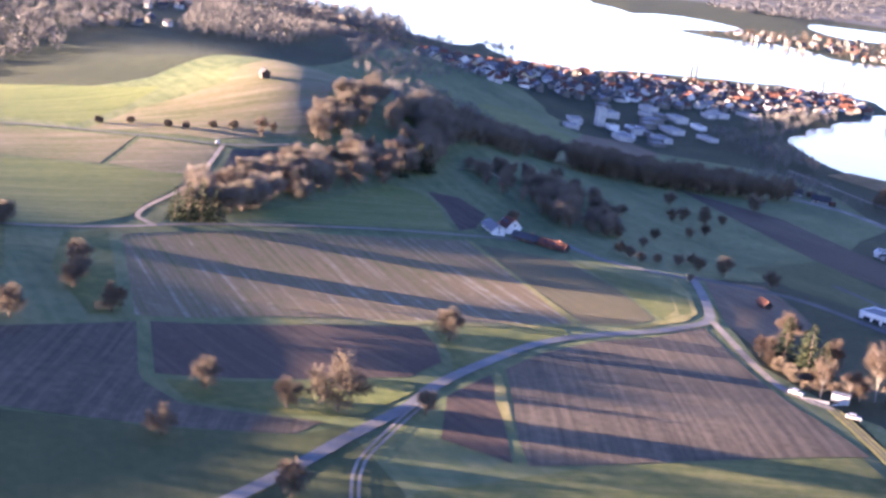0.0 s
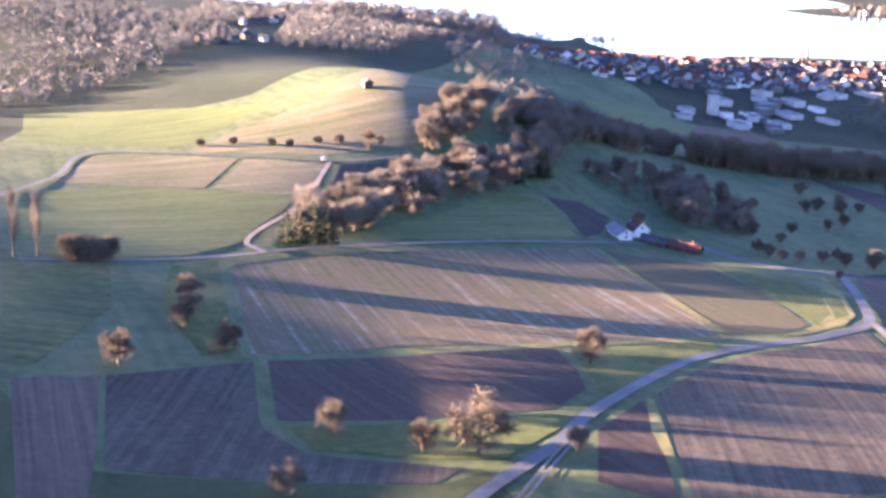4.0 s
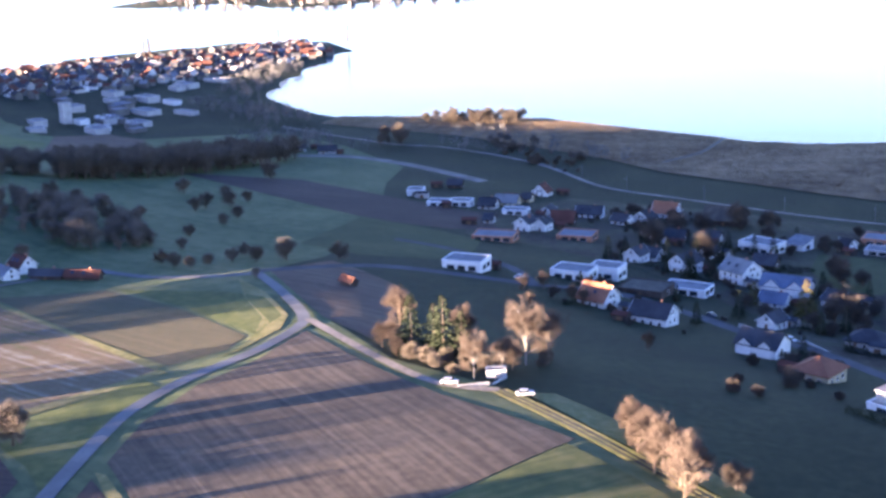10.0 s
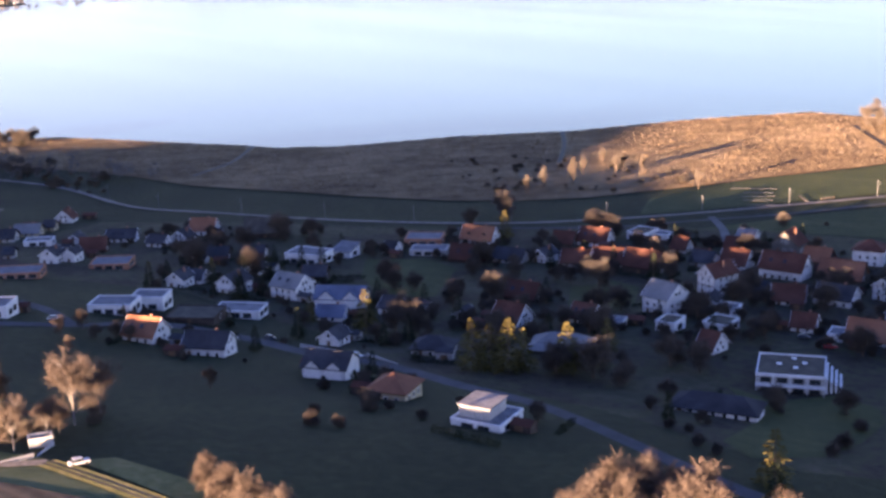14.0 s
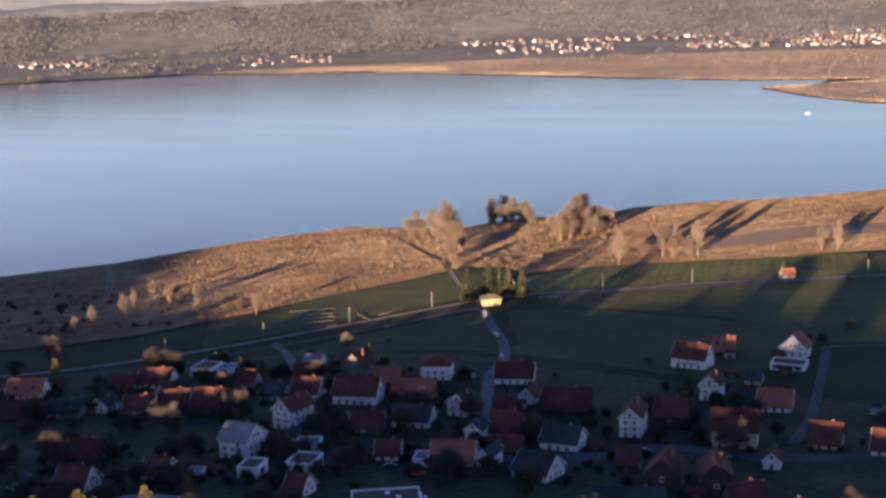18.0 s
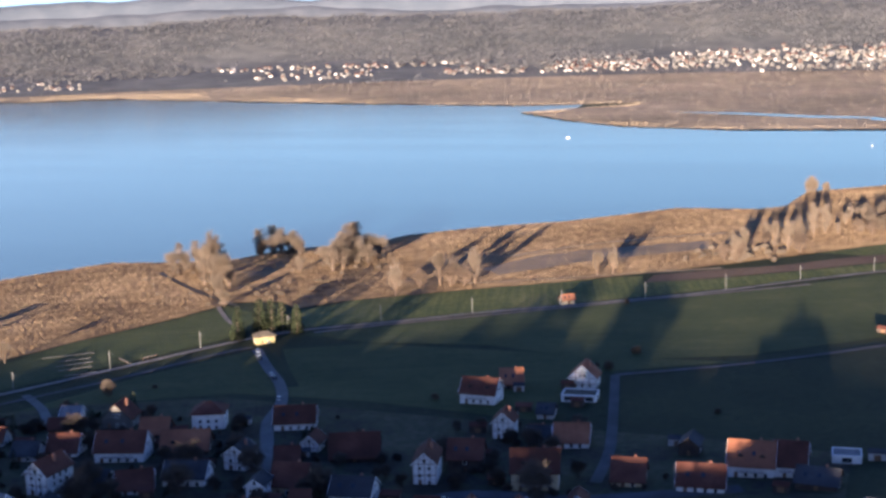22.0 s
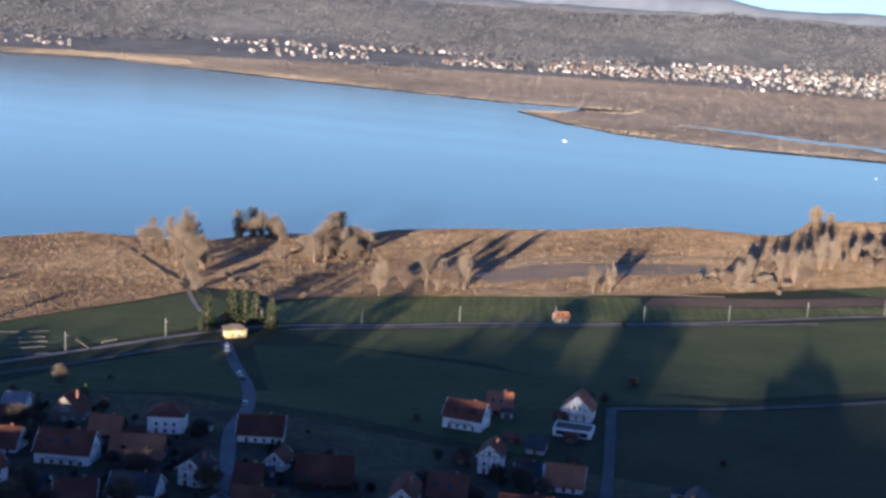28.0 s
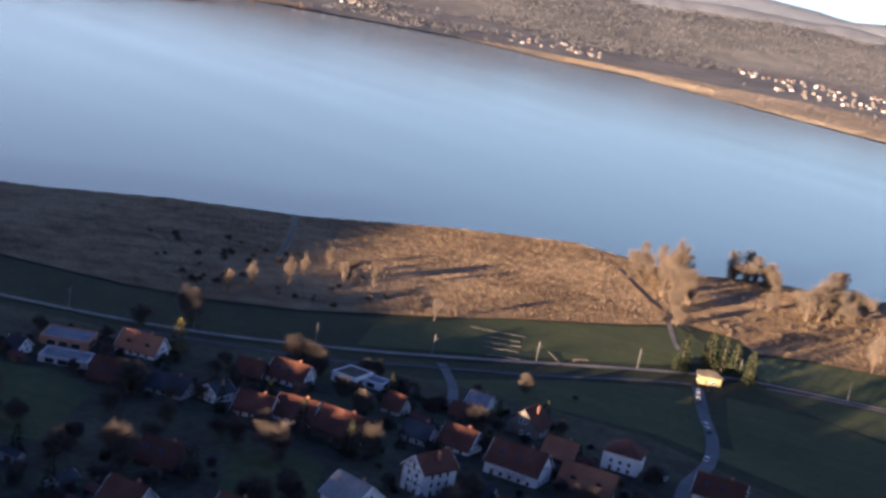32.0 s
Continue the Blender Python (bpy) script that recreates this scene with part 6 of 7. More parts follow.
def range_of_hills(name, near, far, crest, depth_seed, mat, label, a0=-40, a1=88):
    """A long rounded ridge round the horizon, from one bearing to another, in degrees left of north."""
    ph = np.random.default_rng(depth_seed).uniform(0, 6.28, 8)
    bearings, rows = np.arange(a0, a1 + 0.01, 0.75), 17
    verts = []
    for a in bearings:
        start = near or hill_foot(a)
        for j in range(rows):
            d = start + (far - start) * j / (rows - 1)
            verts.append((-math.sin(radians(a)) * d, math.cos(radians(a)) * d, ridge_height(a, j / (rows - 1), crest, ph)))
    faces = [(i * rows + j, (i + 1) * rows + j, (i + 1) * rows + j + 1, i * rows + j + 1) for i in range(len(bearings) - 1) for j in range(rows - 1)]
    ob = soup(name, verts, faces, mat, smooth=True)
    return tagged(ob, label, "hills", kind="structure")


range_of_hills("backdrop_near_hills", 0, 4150, 132, 3, HAZEHILLS[0], "low dark wooded hills behind the far towns")
range_of_hills("backdrop_mid_hills", 4150, 4450, 150, 9, HAZEHILLS[1], "distant wooded hills coloured blue for haze")
range_of_hills("backdrop_far_hills", 4450, 4800, 200, 5, HAZEHILLS[2], "hills on the horizon coloured pale blue for haze", a1=60)
PHASE = np.random.default_rng(3).uniform(0, 6.28, 8)


def slope_at(x, y):
    a = math.degrees(math.atan2(-x, y))
    start = hill_foot(a)
    return ridge_height(a, min(1, max(0, (math.hypot(x, y) - start) / (4150 - start))), 132, PHASE) - 0.5


# woods on the near hills: dense above, broken by fields below
rng = np.random.default_rng(17)
made = []
while len(made) < 22000:
    a, d = rng.uniform(-38, 84), rng.uniform(2950, 4140)
    x, y = -math.sin(radians(a)) * d, math.cos(radians(a)) * d
    patch = math.sin(x * 0.006 + 1) + math.sin(y * 0.009 + x * 0.003) + math.sin(x * 0.017 - y * 0.011) * 0.6
    if patch + (d - 3450) / 260 < rng.normal(0.0, 0.45):
        continue
    h = rng.uniform(8, 15)
    c = np.array([x, y, slope_at(x, y) + h * 0.45]) + rng.normal(0, 1, (9, 3)) * np.array([6.5, 6.5, h * 0.16])
    a_, b_ = rng.normal(0, 1.15, (9, 3)), rng.normal(0, 1.15, (9, 3))
    made.append(np.stack([c - a_, c + b_, c + a_, c - b_], 1).reshape(-1, 3))
ob = mesh_part("woods", quads_mesh("woods", np.concatenate(made)), HAZEHILLWOODS)
tagged(ob, "dark bare woods tinted for haze on the far hills", "wood", kind="stuff")

# ---- towns ----


def town(outline, count, seed, label, place=None, low=8, high=13, tall=(4.5, 6.5), single=False, gap_=15):
    """Houses strewn within an outline: single ones, or joined into one far settlement."""
    rnd = random.Random(seed)
    xs, ys = [p[0] for p in outline], [p[1] for p in outline]
    spots, bm = [], bmesh.new()
    names = (["m", "m", "g"] if place else ["w", "c", "g"]), ["r", "o", "d", "l"]
    mats = [WALLS[k] for k in names[0]] + [ROOFS[k] for k in names[1]]
    for _ in range(count * 60):
        if len(spots) >= count:
            break
        x, y = rnd.uniform(min(xs), max(xs)), rnd.uniform(min(ys), max(ys))
        if float(inside(np.array([x]), np.array([y]), outline)[0]) < 4 or any((x - a) ** 2 + (y - b_) ** 2 < gap_**2 for a, b_ in spots):
            continue
        spots.append((x, y))
        turn, w, d, h = rnd.choice((20, 65, 110, 155)) + rnd.uniform(-12, 12), rnd.uniform(low, high), rnd.uniform(*((5, 8) if place else (8, 10))), rnd.uniform(*tall)
        wall, roof, form = rnd.choice("wwwcg"), rnd.choice("rrddl"), rnd.choice(("gl", "gf", "gl", "h"))
        if single:
            house(x, y, turn, w, d, h, form, wall + roof, windows=False)["group"] = label
            continue
        m = pose(x, y, (place or ground_at)(x, y), 0, 0, turn)
        for piece, mat in ((gable_walls(w, d, h, d * 0.35, True), "wcg".index(wall)), (gable_roof(w, d, h, d * 0.35, True), 3 + names[1].index(roof))):
            me = bpy.data.meshes.new("piece")
            bmesh.ops.transform(piece, matrix=m, verts=piece.verts)
            for f in piece.faces:
                f.material_index = mat
            piece.to_mesh(me)
            piece.free()
            bm.from_mesh(me)
            bpy.data.meshes.remove(me)
    if single:
        bm.free()
        return None
    me = bpy.data.meshes.new("settlement")
    bm.to_mesh(me)
    bm.free()
    for m in mats:
        me.materials.append(m)
    return tagged(new("settlement", me), label, "houses", kind="stuff")


town([(-1096, -175), (-1380, -85), (-1344, 36), (-1396, 128), (-1469, 330), (-1360, 340), (-1250, 235), (-1190, 130), (-1110, 20), (-1044, -90)], 150, 81, "houses of the lake town", None, 6, 10, (3.6, 5), single=True)
town([(-1096, -175), (-1400, -90), (-1360, 36), (-1410, 128), (-1480, 320), (-1360, 345), (-1250, 235), (-1180, 130), (-1100, 20), (-1044, -90)], 330, 88, "dense small houses of the lake town with red roofs", ground_at, 5, 9, (3.4, 5), gap_=9)
random.seed(82)
for x, y, t, w, d, h, c in (
    (-935, 28, 20, 30, 18, 7, "wl"), (-960, 62, 25, 34, 16, 6, "wl"), (-990, 45, 20, 26, 18, 7, "gl"), (-1015, 75, 25, 40, 20, 6, "wl"), (-1050, 60, 22, 30, 22, 7, "gl"), (-1080, 85, 25, 36, 18, 8, "wl"),
    (-1040, 20, 20, 28, 20, 7, "wl"), (-975, -12, 15, 26, 16, 6, "wl"), (-940, -15, 10, 22, 18, 5, "cl"), (-1110, 60, 30, 30, 16, 8, "wl"), (-1075, 15, 20, 24, 16, 6, "gl"), (-1000, 105, 30, 36, 12, 5, "wl"), (-1150, 130, 35, 34, 20, 7, "cl"), (-1180, 165, 35, 44, 16, 5, "wl"),
):
    ob = house(x, y, t, w * 0.62, d * 0.66, h * 0.8, "f", ("m" if c[0] == "g" else "g") + "l", windows=False)
    tagged(ob, "pale flat-roofed industrial hall at the edge of the town", "industrial hall", "industrial halls")
rnd = random.Random(47)
for i in range(16):
    x, y = rnd.uniform(-1160, -930), rnd.uniform(-40, 60)
    y += (-930 - x) * 0.35
    ob = house(x, y, 22 + rnd.uniform(-6, 6), rnd.uniform(9, 20), rnd.uniform(7, 12), rnd.uniform(3.5, 6), "f", rnd.choice(("gl", "ml", "mb", "wl")), windows=False)
    tagged(ob, "small grey industrial hall at the edge of the town", "industrial hall", "industrial halls")
tower = house(-985, 10, 20, 8, 7, 21, "f", "gl", windows=False)
tagged(tower, "tall pale concrete silo tower among industrial halls", "tower")
town([(-1968, 730), (-2056, 890), (-2140, 900), (-2330, 850), (-2450, 660), (-2420, 460), (-2300, 260), (-2170, 260), (-2066, 380), (-1945, 565)], 150, 83, "scattered pale houses on the long island", ground_at, 6, 10)
town([(-1250, -330), (-1330, -400), (-1150, -480), (-1000, -420)], 60, 84, "pale houses on the wooded hill", ground_at, 5, 8, (3.5, 5))
town([(-860, -420), (-960, -380), (-900, -340), (-800, -380)], 12, 85, "pale houses in a wooded dip", ground_at, 5, 8, (3, 4))


def sector(a0, a1, d0, d1):
    return [(-math.sin(radians(a)) * d, math.cos(radians(a)) * d) for a, d in ((a0, d0), (a0, d1), ((a0 + a1) / 2, d1), (a1, d1), (a1, d0), ((a0 + a1) / 2, d0))]


for a0, a1, d0, d1, count, seed, tall in ((-9, 6, 2960, 3120, 70, 101, (4, 8)), (-9, 5, 3150, 3420, 170, 102, (4, 7)), (5, 14, 3200, 3450, 70, 103, (4, 6)), (17, 29, 3330, 3420, 60, 104, (4, 6)), (-8, 5, 3050, 3600, 330, 91, (4, 7)), (-4, 3, 3080, 3350, 40, 95, (8, 13)), (5, 9.5, 3100, 3500, 130, 92, (3, 6)), (9.5, 15, 3080, 3330, 120, 93, (3, 5)), (15.5, 19, 3080, 3250, 50, 99, (3, 5)), (22, 27, 3080, 3280, 45, 96, (3, 5)), (34, 38, 3080, 3250, 22, 94, (3, 5)), (43, 47, 3250, 3400, 34, 97, (4, 6)), (55, 60, 3060, 3200, 60, 98, (4, 5)), (61, 70, 3060, 3250, 70, 90, (4, 5))):
    town(sector(a0, a1, d0, d1), count, seed, "pale houses of the towns on the far shore", slope_at, 5, 9, tall, gap_=11)

# ---- farm, huts, station ----
house(-411, -57, 24, 13, 6, 3, "gl", "wl")
house(-404, -42, 60, 12, 4.5, 2.6, "gl", "kd")
house(-397, -30, 58, 13, 4, 2.4, "gl", "kr")
house(-418, -50, 30, 8, 7, 4, "gl", "wr")
hut = house(-546, -193, 30, 6, 4.5, 4, "gl", "kd", windows=False)
tagged(hut, "small dark timber field barn on the plateau", "barn")
shed = house(-338, 52, 20, 6, 3, 2.4, "gl", "kr", windows=False)
tagged(shed, "low reddish timber shed in a brown field", "shed")
station = house(-291, 567, 38, 9.5, 6.5, 5, "h", "yk")
tagged(station, "small pale yellow station building beside the crossing", "station")
halt = house(-166, 677, 40, 7, 5, 3.6, "gl", "co")
tagged(halt, "small white hut with orange roof beside the railway", "hut")


def mast():
    root = new("catenary_mast")
    part("pole", box(-0.13, 0.13, -0.13, 0.13, -0.5, 8.5), MASTSTEEL, root)
    part("arm", box(0.16, 3.4, -0.07, 0.07, 7.4, 7.52), MASTSTEEL, root)
    part("strut", box(0.16, 2.2, -0.05, 0.05, 6.5, 6.6), MASTSTEEL, root)
    part("footing", box(-0.4, 0.4, -0.4, 0.4, -0.8, 0.3), GRAVEL, root)
    return tagged(root, "slender steel railway mast with a bracket arm", "mast", "railway masts")


first = None
track = eased(RAIL, 3)
run = 0.0
for a, b_ in zip(track, track[1:]):
    run += (b_ - a).length
    if run > 47 and b_.x > -620:
        run = 0
        d = (b_ - a).normalized()
        side = Vector((-d.y, d.x, 0)) * 3.6
        p = b_ + side
        m = pose(p.x, p.y, ground_at(p.x, p.y), 0, 0, math.degrees(math.atan2(-side.y, -side.x)))
        if first is None:
            first = mast()
            first.matrix_basis = m
        else:
            copy_thing(first, m)
for off in (-0.75, 0.75):
    line = []
    for i, p in enumerate(track[::3]):
        q = track[min(3 * i + 1, len(track) - 1)]
        d = (q - p).normalized() if (q - p).length > 0 else Vector((1, 0, 0))
        line.append((p.x - d.y * off, p.y + d.x * off))
    tagged(ribbon("rail", line[:-1], 0.16, STEEL, 0.7), "steel railway rail", "rail")

CARPAINT = [material(n_, [c, tuple(min(1, v * 1.15) for v in c)], 0.5, 2, rough=0.25, spec=0.6) for n_, c in (("white_car_paint", (0.34, 0.34, 0.35)), ("silver_car_paint", (0.35, 0.36, 0.38)), ("dark_car_paint", (0.03, 0.035, 0.045)), ("red_car_paint", (0.3, 0.03, 0.025)))]


def car(x, y, turn, paint, van=False):
    root = new("van" if van else "car")
    root.matrix_basis = pose(x, y, ground_at(x, y) + 0.45, 0, 0, turn)
    length, tall = (5.6, 2.3) if van else (4.4, 1.45)
    bm = box(-length / 2, length / 2, -0.88, 0.88, 0.3, tall * (0.62 if not van else 0.5))
    bmesh.ops.bevel(bm, geom=bm.edges[:], offset=0.12, segments=1, affect="EDGES")
    body = part("body", bm, CARPAINT[paint], root)
    bm = box(-length * 0.36, length * (0.2 if not van else 0.4), -0.78, 0.78, tall * (0.62 if not van else 0.5), tall)
    for v in bm.verts:
        if v.co.z > tall - 0.01:
            v.co.x, v.co.y = v.co.x * 0.8, v.co.y * 0.88
    part("cabin", bm, GLASS, root)
    bm = box(-length * 0.29, length * (0.15 if not van else 0.33), -0.7, 0.7, tall, tall + 0.05)
    part("roof_panel", bm, CARPAINT[paint], root)
    for wx in (-length * 0.31, length * 0.31):
        for wy in (-0.8, 0.8):
            bm = bmesh.new()
            bmesh.ops.create_cone(bm, cap_ends=True, segments=12, radius1=0.33, radius2=0.33, depth=0.22, matrix=pose(wx, wy, 0.33, 90))
            part("wheel", bm, RUBBER, root)
    words = ("white", "silver", "dark", "red")[paint]
    return tagged(root, f"{words} parked {'van' if van else 'car'} beside the road", "van" if van else "car", "parked cars")


for i, (x, y, t, p, v) in enumerate((
    (-209, 41, 60, 0, False), (-192, 54, 75, 0, False), (-285, 548, 120, 0, False), (-281, 541, 120, 1, False), (-277, 535, 122, 2, False), (-258, 508, 125, 1, False), (-254, 503, 125, 2, False), (-236, 470, 115, 0, False),
    (-300, 170, 10, 2, False), (-262, 176, 12, 1, False), (-350, 120, 60, 0, False), (-429, -188, 20, 0, False), (-125, 355, 20, 2, False), (-100, 360, 5, 0, False), (-190, 303, 40, 2, False), (-178, 300, 40, 3, False), (-215, 395, 110, 0, False),
)):
    car(x, y, t, p, v)


def garden_wall(points, height, thick, label):
    verts, faces = [], []
    bm = bmesh.new()
    for (ax, ay), (bx, by) in zip(points, points[1:]):
        d = Vector((bx - ax, by - ay, 0))
        z = min(ground_at(ax, ay), ground_at(bx, by))
        before = len(bm.verts)
        block(bm, 0, d.length, -thick / 2, thick / 2, -0.8, height)
        bm.verts.ensure_lookup_table()
        bmesh.ops.transform(bm, matrix=pose(ax, ay, z, 0, 0, math.degrees(math.atan2(d.y, d.x))), verts=bm.verts[before:])
    return tagged(part("garden_wall", bm, WALLS["g"]), label, "wall", kind="structure")


garden_wall([(-206, 42), (-205, 50), (-211, 57)], 1.1, 0.3, "low white garden wall beside the grove")
house(-213, 55, 70, 5, 3.2, 2.6, "f", "gl", windows=False)
garden_wall([(-286, 172), (-262, 180), (-232, 181)], 1.3, 0.3, "low white wall along the village street")

# reed stalks catching the low sun


DITCHES = [
    [(-590, 598), (-560, 570), (-533, 543), (-500, 505)], [(-440, 720), (-390, 675), (-343, 639)],
    [(-700, 420), (-660, 380), (-640, 340)],
]
for line in DITCHES:
    tagged(ribbon("ditch", line, 2.6, PEAT, 0.62), "narrow dark muddy ditch through the reed", "ditch")
CLEARED = [(p.x, p.y, 2.4) for line in DITCHES for p in eased(line, 3)]
CLEARED += [(p.x, p.y, w_ / 2 + 1.0) for words, _, w_, line in ROADS if "reed" in words or "shore" in words for p in eased(line, 3)]
CLEARING = next(o for words, _, o in MARGINS if "clearing" in words)


def reed_stalks(outline, tries, count, tall, wide, label, mat, seed):
    rng = np.random.default_rng(seed)
    xs, ys = [p[0] for p in outline], [p[1] for p in outline]
    x, y = rng.uniform(min(xs), max(xs), tries), rng.uniform(min(ys), max(ys), tries)
    keep = inside(x, y, outline) > 1
    x, y = x[keep][:count], y[keep][:count]
    for px_, py_, room in CLEARED:
        if min(xs) < px_ < max(xs) and min(ys) < py_ < max(ys):
            far = (x - px_) ** 2 + (y - py_) ** 2 > room * room
            x, y = x[far], y[far]
    if count > 300000:
        open_ = (inside(x, y, CLEARING) < 0) | (rng.random(len(x)) < 0.25)
        x, y = x[open_], y[open_]
    z = ground_height(x, y)
    tall, wide, turn = rng.uniform(tall * 0.6, tall, len(x)), rng.uniform(wide * 0.4, wide, len(x)), rng.uniform(0, 3.14, len(x))
    dx, dy = np.cos(turn) * wide, np.sin(turn) * wide
    lean = rng.normal(0, 0.25, (2, len(x))) * tall
    quad = np.stack([np.stack([x - dx, y - dy, z + 0.3], 1), np.stack([x + dx, y + dy, z + 0.3], 1), np.stack([x + dx * 0.7 + lean[0], y + dy * 0.7 + lean[1], z + tall], 1), np.stack([x - dx * 0.7 + lean[0], y - dy * 0.7 + lean[1], z + tall * 0.9], 1)], 1).reshape(-1, 3)
    tagged(mesh_part("reeds", quads_mesh("reeds", quad), mat), label, "reeds", kind="stuff")


reed_stalks(REEDS, 1300000, 400000, 1.1, 0.22, "dense golden brown reed stalks along the shore", REED, 7)
reed_stalks(FAR_REEDS, 900000, 300000, 1.2, 1.2, "pale brown reed stalks of the far marsh", FARREED, 8)
# Out of view: tree rows added to throw shadow streaks northwards.
woods("woods", [([(-560, -680), (-430, -660), (-430, -620), (-560, -630)], 40), ([(-380, -660), (-300, -660), (-300, -620), (-380, -620)], 30), ([(-210, -660), (-60, -650), (-60, -600), (-210, -610)], 80), ([(-20, -650), (250, -600), (250, -540), (-20, -600)], 160)], 15, WOODS, "unseen bare trees on the south ridge, added to cast shade", 75)
# Also unseen, sized so that its shade ends on the near fields.
woods("woods", [([(-265, -345), (-210, -342), (-210, -318), (-265, -322)], 12), ([(-205, -342), (-150, -340), (-150, -312), (-205, -318)], 70), ([(-120, -342), (75, -338), (75, -300), (-120, -308)], 170)], 10, WOODS, "unseen low bare wood on the south slope, added to cast shade", 76, per=90)

# flat-roofed hall with white galleries
HALL = (-164, 259, 33)
hall = new("hall")
hall.matrix_basis = pose(HALL[0], HALL[1], ground_at(*HALL[:2]), 0, 0, HALL[2])
part("wall", box(-9, 9, -7.5, 8.5, -3, 5.6), WALLS["g"], hall)
part("roof", box(-9.2, 9.2, -8.2, 8.8, 5.6, 5.9), ROOFS["k"], hall)
bm = bmesh.new()
for q in ((-9.6, 9.6, -8.6, -8.2), (-9.6, 9.6, 8.8, 9.2), (-9.6, -9.2, -8.2, 8.8), (9.2, 9.6, -8.2, 8.8)):
    block(bm, *q, 5.5, 6.3)
part("parapet", bm, WALLS["w"], hall)
part("gallery", box(-9.6, 9.6, -9.4, -7.51, 2.7, 2.95), WALLS["w"], hall)
bm = bmesh.new()
block(bm, -9.6, 9.6, -9.4, -9.3, 3.8, 3.9)
for u in np.arange(-9.5, 9.6, 1.36):
    block(bm, u - 0.05, u + 0.05, -9.38, -9.32, 2.95, 3.8)
part("railing", bm, WHITE, hall)
for u in (-9.3, -4.7, 0, 4.7, 9.3):
    part("column", box(u - 0.15, u + 0.15, -9.2, -8.9, -2, 2.7), WALLS["w"], hall)
    part("column", box(u - 0.15, u + 0.15, -8.55, -8.25, 2.95, 5.5), WALLS["w"], hall)
for u in (-6.8, -2.3, 2.3, 6.8):
    for z_ in (0.4, 3.1):
        window(hall, u, -7.505, z_, 0, True)
for u, v_ in ((-3.5, 1), (1.2, -1.5), (3.6, 2.8), (0.5, 6.2)):
    part("rooflight", box(u - 0.7, u + 0.7, v_ - 0.5, v_ + 0.5, 5.9, 6.25), WHITE, hall)
for k_ in range(4):
    part("terrace", box(9.61 + 1.3 * k_, 10.3 + 1.3 * k_, -6 + k_, 9, -2, 4.6 - 1.1 * k_), WALLS["w"], hall)
tagged(hall, "flat-roofed hall with white galleries and stepped terraces", "hall")

# timber racks on the meadow by the railway
for x, y, turn, length in ((-374, 524, 38, 24), (-361, 510, 45, 17), (-348, 495, 45, 14), (-366, 517, 40, 15), (-340, 520, -36, 15), (-333, 530, 70, 8), (-356, 503, 44, 15)):
    root = new("boat_rack")
    root.matrix_basis = pose(x, y, ground_at(x, y), 0, 0, turn)
    part("rail_beam", box(-length / 2, length / 2, -0.22, 0.22, 0.55, 0.75), WALLS["m"], root)
    for u in np.linspace(-length / 2 + 0.4, length / 2 - 0.4, 4):
        part("leg", box(u - 0.12, u + 0.12, -0.3, 0.3, -0.4, 0.55), DOORWOOD, root)
    tagged(root, "long low pale timber rack on the meadow", "rack", "boat racks")

joined_trees([(-880, 262), (-862, 256), (-834, 290), (-822, 330), (-836, 338), (-856, 305)], 34, BROAD, 0.45, 0.8, "willows", "pale bare willows in the western reed", 65)
joined_trees([(-780, 198), (-773, 214), (-816, 234), (-824, 214)], 10, BROAD, 0.5, 0.8, "thicket", "dark bare trees at the edge of the reed", 66)
joined_trees([(-769, 272), (-694, 262), (-619, 273), (-677, 304), (-745, 303), (-792, 289)], 60, BUSH, 0.5, 1.3, "shrubs", "dark leafless shrubs along the reed", 67)
joined_trees([(-440, 690), (-380, 610), (-330, 650), (-300, 700), (-310, 800), (-360, 830), (-410, 780)], 70, BUSH, 0.3, 0.8, "shrubs", "low leafless shrubs scattered in the reed", 61)
joined_trees([(-560, 470), (-480, 420), (-430, 460), (-400, 520), (-450, 540), (-520, 520)], 60, BUSH, 0.4, 0.9, "shrubs", "leafless shrubs at the inner edge of the reed", 62)
joined_trees([(-50, 960), (-48, 915), (0, 920), (41, 925), (60, 1000), (50, 1095), (10, 1040)], 110, ASPEN, 0.4, 0.75, "thicket", "tall leafless brushwood along the shore", 64)
joined_trees([(-130, 800), (-70, 815), (-50, 880), (-90, 890), (-120, 850)], 40, BUSH, 0.5, 1.2, "shrubs", "leafless shrubs at the shore wood", 63)

# ---- gardens of the village ----
BUILT = np.array([(r[0], r[1], max(r[3], r[4])) for r in HOUSES] + [(-160, 255, 34)])
STREETS = np.array([(p.x, p.y) for _, _, _, line in ROADS for p in eased(line, 4)])


def free_ground(x, y, room):
    return np.all(np.hypot(BUILT[:, 0] - x, BUILT[:, 1] - y) > BUILT[:, 2] * 0.6 + room) and np.all(np.hypot(STREETS[:, 0] - x, STREETS[:, 1] - y) > 3 + room)


def hedge_mesh(length, seed):
    random.seed(seed)
    verts, faces = [], []
    for _ in range(int(length * 26)):
        p = Vector((random.uniform(-length / 2, length / 2), random.uniform(-0.6, 0.6), random.uniform(-0.2, 1.5)))
        blade(verts, faces, p, Vector((random.gauss(0, 1), random.gauss(0, 1), random.gauss(0.3, 0.8))), 0.55, 0.4)
    return data_of("hedge", verts, faces, NEEDLE)


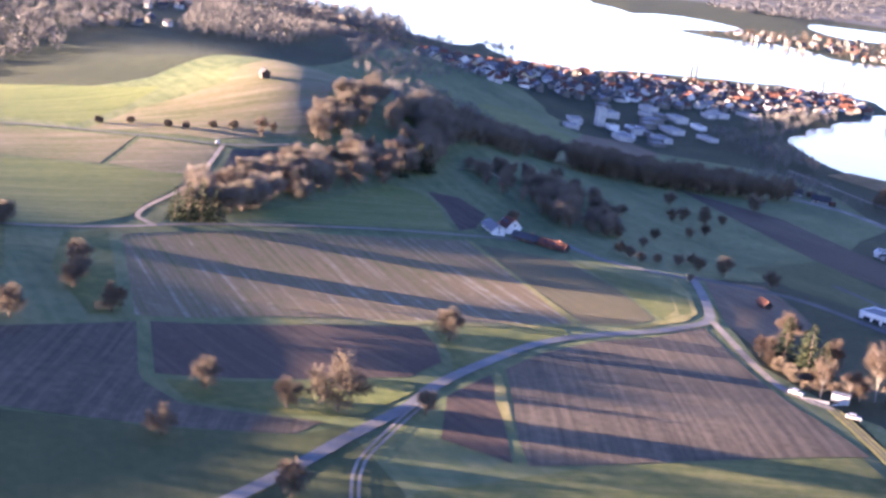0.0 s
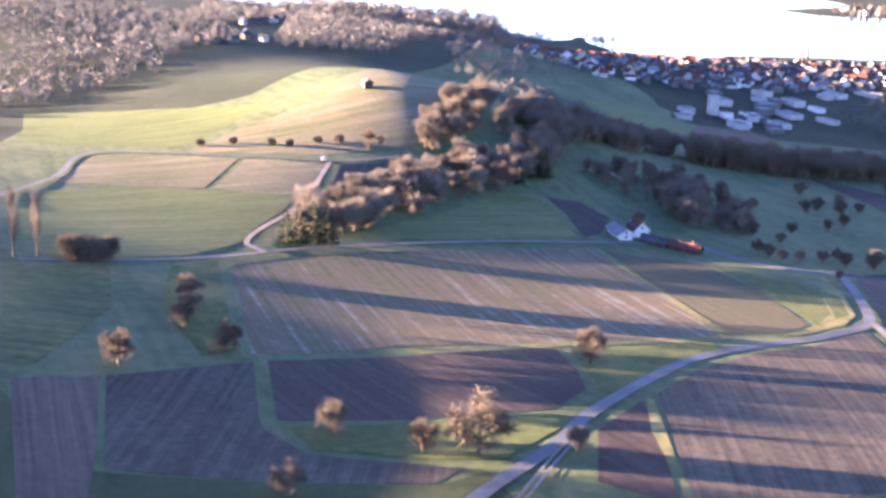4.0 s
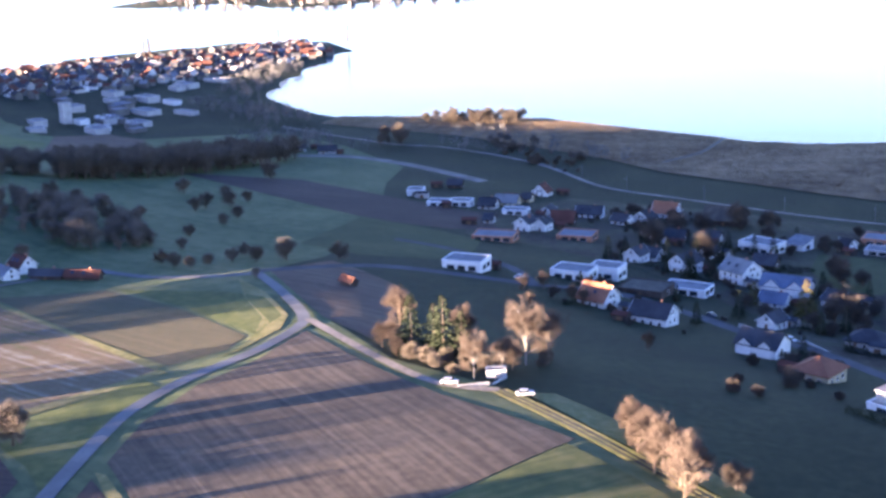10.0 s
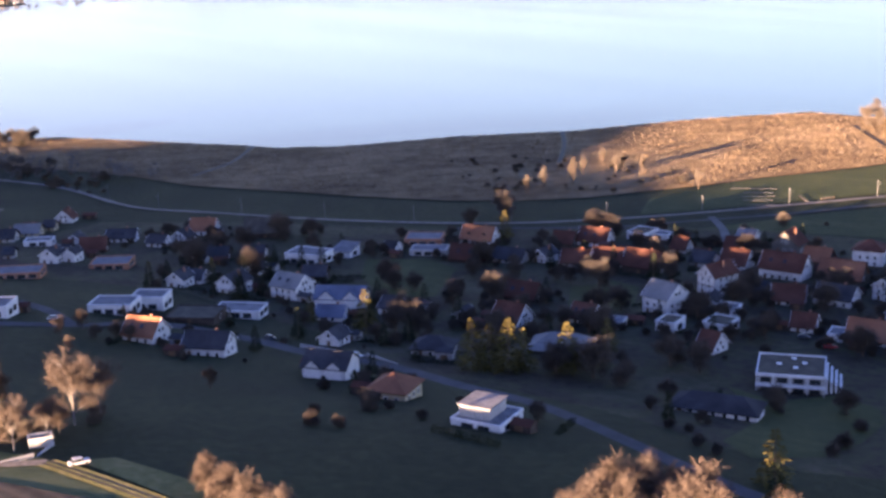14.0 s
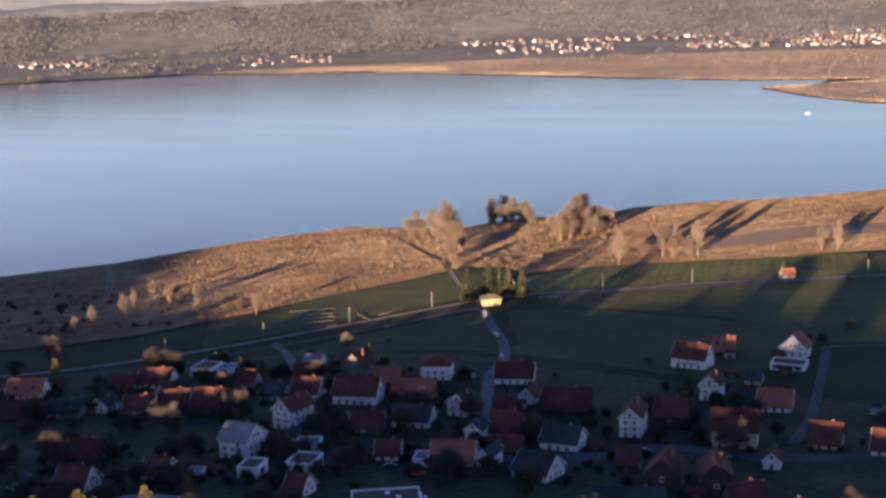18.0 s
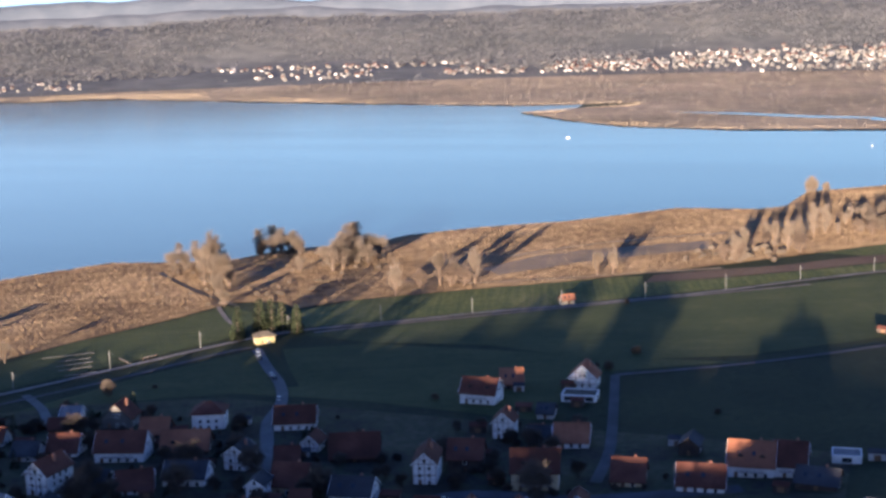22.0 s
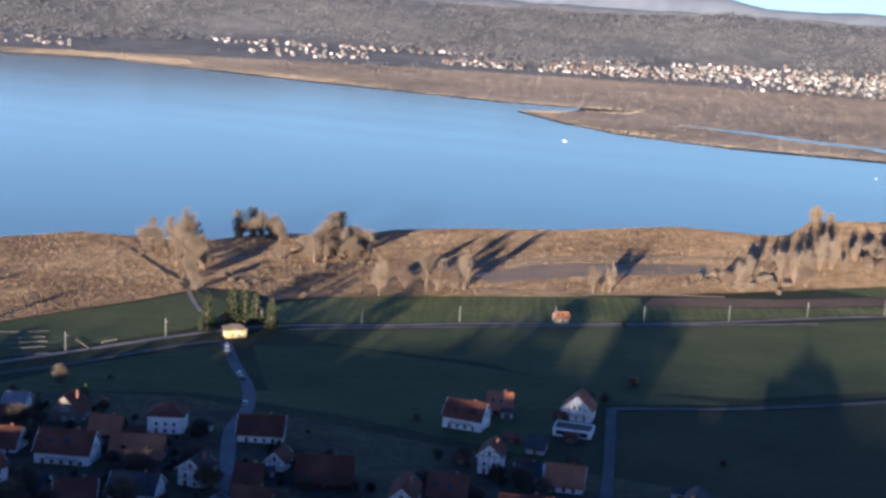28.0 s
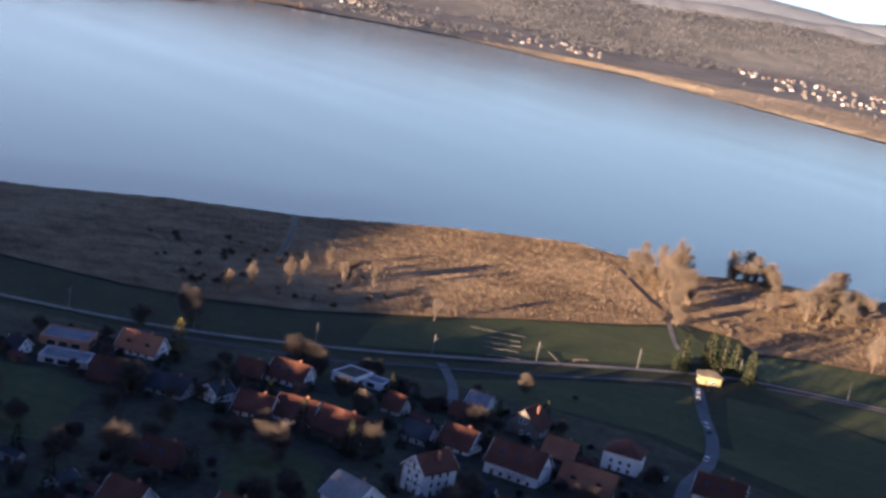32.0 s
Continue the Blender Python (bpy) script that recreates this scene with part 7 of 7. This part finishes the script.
HEDGES = [hedge_mesh(k, 200 + i) for i, k in enumerate((8, 12, 16))]
rnd = random.Random(91)
random.seed(91)
hedges = trees = bushes = conifers = 0
for r in HOUSES:
    for _ in range(9):
        a, far = rnd.uniform(0, 6.28), rnd.uniform(9, 19)
        x, y = r[0] + math.cos(a) * far, r[1] + math.sin(a) * far
        pick = rnd.random()
        if pick < 0.2 and hedges < 80 and free_ground(x, y, 3):
            ob = new("hedge", HEDGES[rnd.randint(0, 2)])
            ob.matrix_basis = pose(x, y, ground_at(x, y), 0, 0, r[2] + rnd.choice((0, 90)))
            tagged(ob, "clipped dark green garden hedge between houses", "hedge", "garden hedges")
            hedges += 1
        elif pick < 0.5 and trees < 200 and free_ground(x, y, 2):
            planted("garden_tree", GARDEN[rnd.randint(0, 2)], x, y, rnd.uniform(0.5, 1.0), "bare dark fruit tree in a village garden", "tree", "village fruit trees")
            trees += 1
        elif pick < 0.6 and conifers < 50 and free_ground(x, y, 2):
            planted("fir", SPRUCE[rnd.randint(0, 1)], x, y, rnd.uniform(0.4, 0.75), "dark fir in a village garden", "tree", "village firs")
            conifers += 1
        elif bushes < 330 and free_ground(x, y, 1):
            planted("garden_bush", GARDENBUSH[rnd.randint(0, 1)], x, y, rnd.uniform(0.4, 0.9), "dark leafless bush in a village garden", "bush", "village bushes")
            bushes += 1

# sheds and garages behind the houses
rnd = random.Random(14)
sheds = []
for r in HOUSES:
    a, far = rnd.uniform(0, 6.28), rnd.uniform(8, 13)
    x, y = r[0] + math.cos(a) * far, r[1] + math.sin(a) * far
    if len(sheds) < 110 and free_ground(x, y, 1.0) and all(math.hypot(x - q, y - w_) > 7 for q, w_ in sheds):
        sheds.append((x, y))
        root = new("shed")
        root.matrix_basis = pose(x, y, ground_at(x, y), 0, 0, r[2])
        w_, d_, h_ = rnd.uniform(4, 7), rnd.uniform(3, 4.5), rnd.uniform(2.1, 2.7)
        pale = rnd.random() < 0.3
        part("wall", gable_walls(w_, d_, h_, 0.9, True), WALLS["g" if pale else "k"], root)
        part("roof", gable_roof(w_, d_, h_, 0.9, True, 0.3, 0.15), ROOFS["d" if pale else "r"], root)
        part("door", box(-1.1, 1.1, -d_ / 2 - 0.06, -d_ / 2 - 0.005, 0, 1.95), DOORWOOD, root)
        tagged(root, ("grey garage with a dark roof" if pale else "dark timber shed with a brown roof") + " beside a house", "shed", "village sheds")

# boats on the lake and ponds in the far marsh
# The second spot is a buoy, drawn with the same boat hull.
BOATS = [(-389, 1589, 20, 0.6), (-33, 1505, 130, 0.4)]
PONDS = [[(-330, 1935), (-216, 1880), (-115, 1822), (-20, 1800), (-40, 1830), (-118, 1858), (-220, 1915)], [(-42, 1782), (71, 1722), (200, 1730), (180, 1750), (73, 1756), (-43, 1808)]]
for x, y, turn, s in BOATS:
    root = new("boat")
    root.matrix_basis = pose(x, y, 0, 0, 0, turn) @ Matrix.Scale(s, 4)
    bm = box(-3.5, 3.5, -1.1, 1.1, -0.3, 0.9)
    for v in bm.verts:
        if v.co.x > 0:
            v.co.y *= 0.15
        if v.co.z < 0:
            v.co.y *= 0.6
    part("hull", bm, WHITE, root)
    part("cabin", box(-2.2, 0.4, -0.7, 0.7, 0.9, 1.9), WHITE, root)
    part("windscreen", box(0.41, 0.5, -0.6, 0.6, 1.1, 1.8), GLASS, root)
    tagged(root, "small white boat hull on the calm lake", "boat", "boats")
for outline in PONDS:
    pond = soup("pond", [(x, y, ground_at(x, y) + 1.8) for x, y in outline], [tuple(range(len(outline)))], WATER)
    tagged(pond, "shallow water between the reeds of the far marsh", "pond", kind="structure")

# tall bare trees between the older houses
rnd = random.Random(55)
random.seed(55)
grown = 0
for _ in range(900):
    x, y = rnd.uniform(-460, -90), rnd.uniform(205, 400)
    if grown < 60 and free_ground(x, y, 1.5):
        planted("garden_tree", GARDEN[rnd.randint(0, 2)], x, y, rnd.uniform(1.1, 1.8), "tall dark bare tree between village houses", "tree", "tall village trees")
        grown += 1
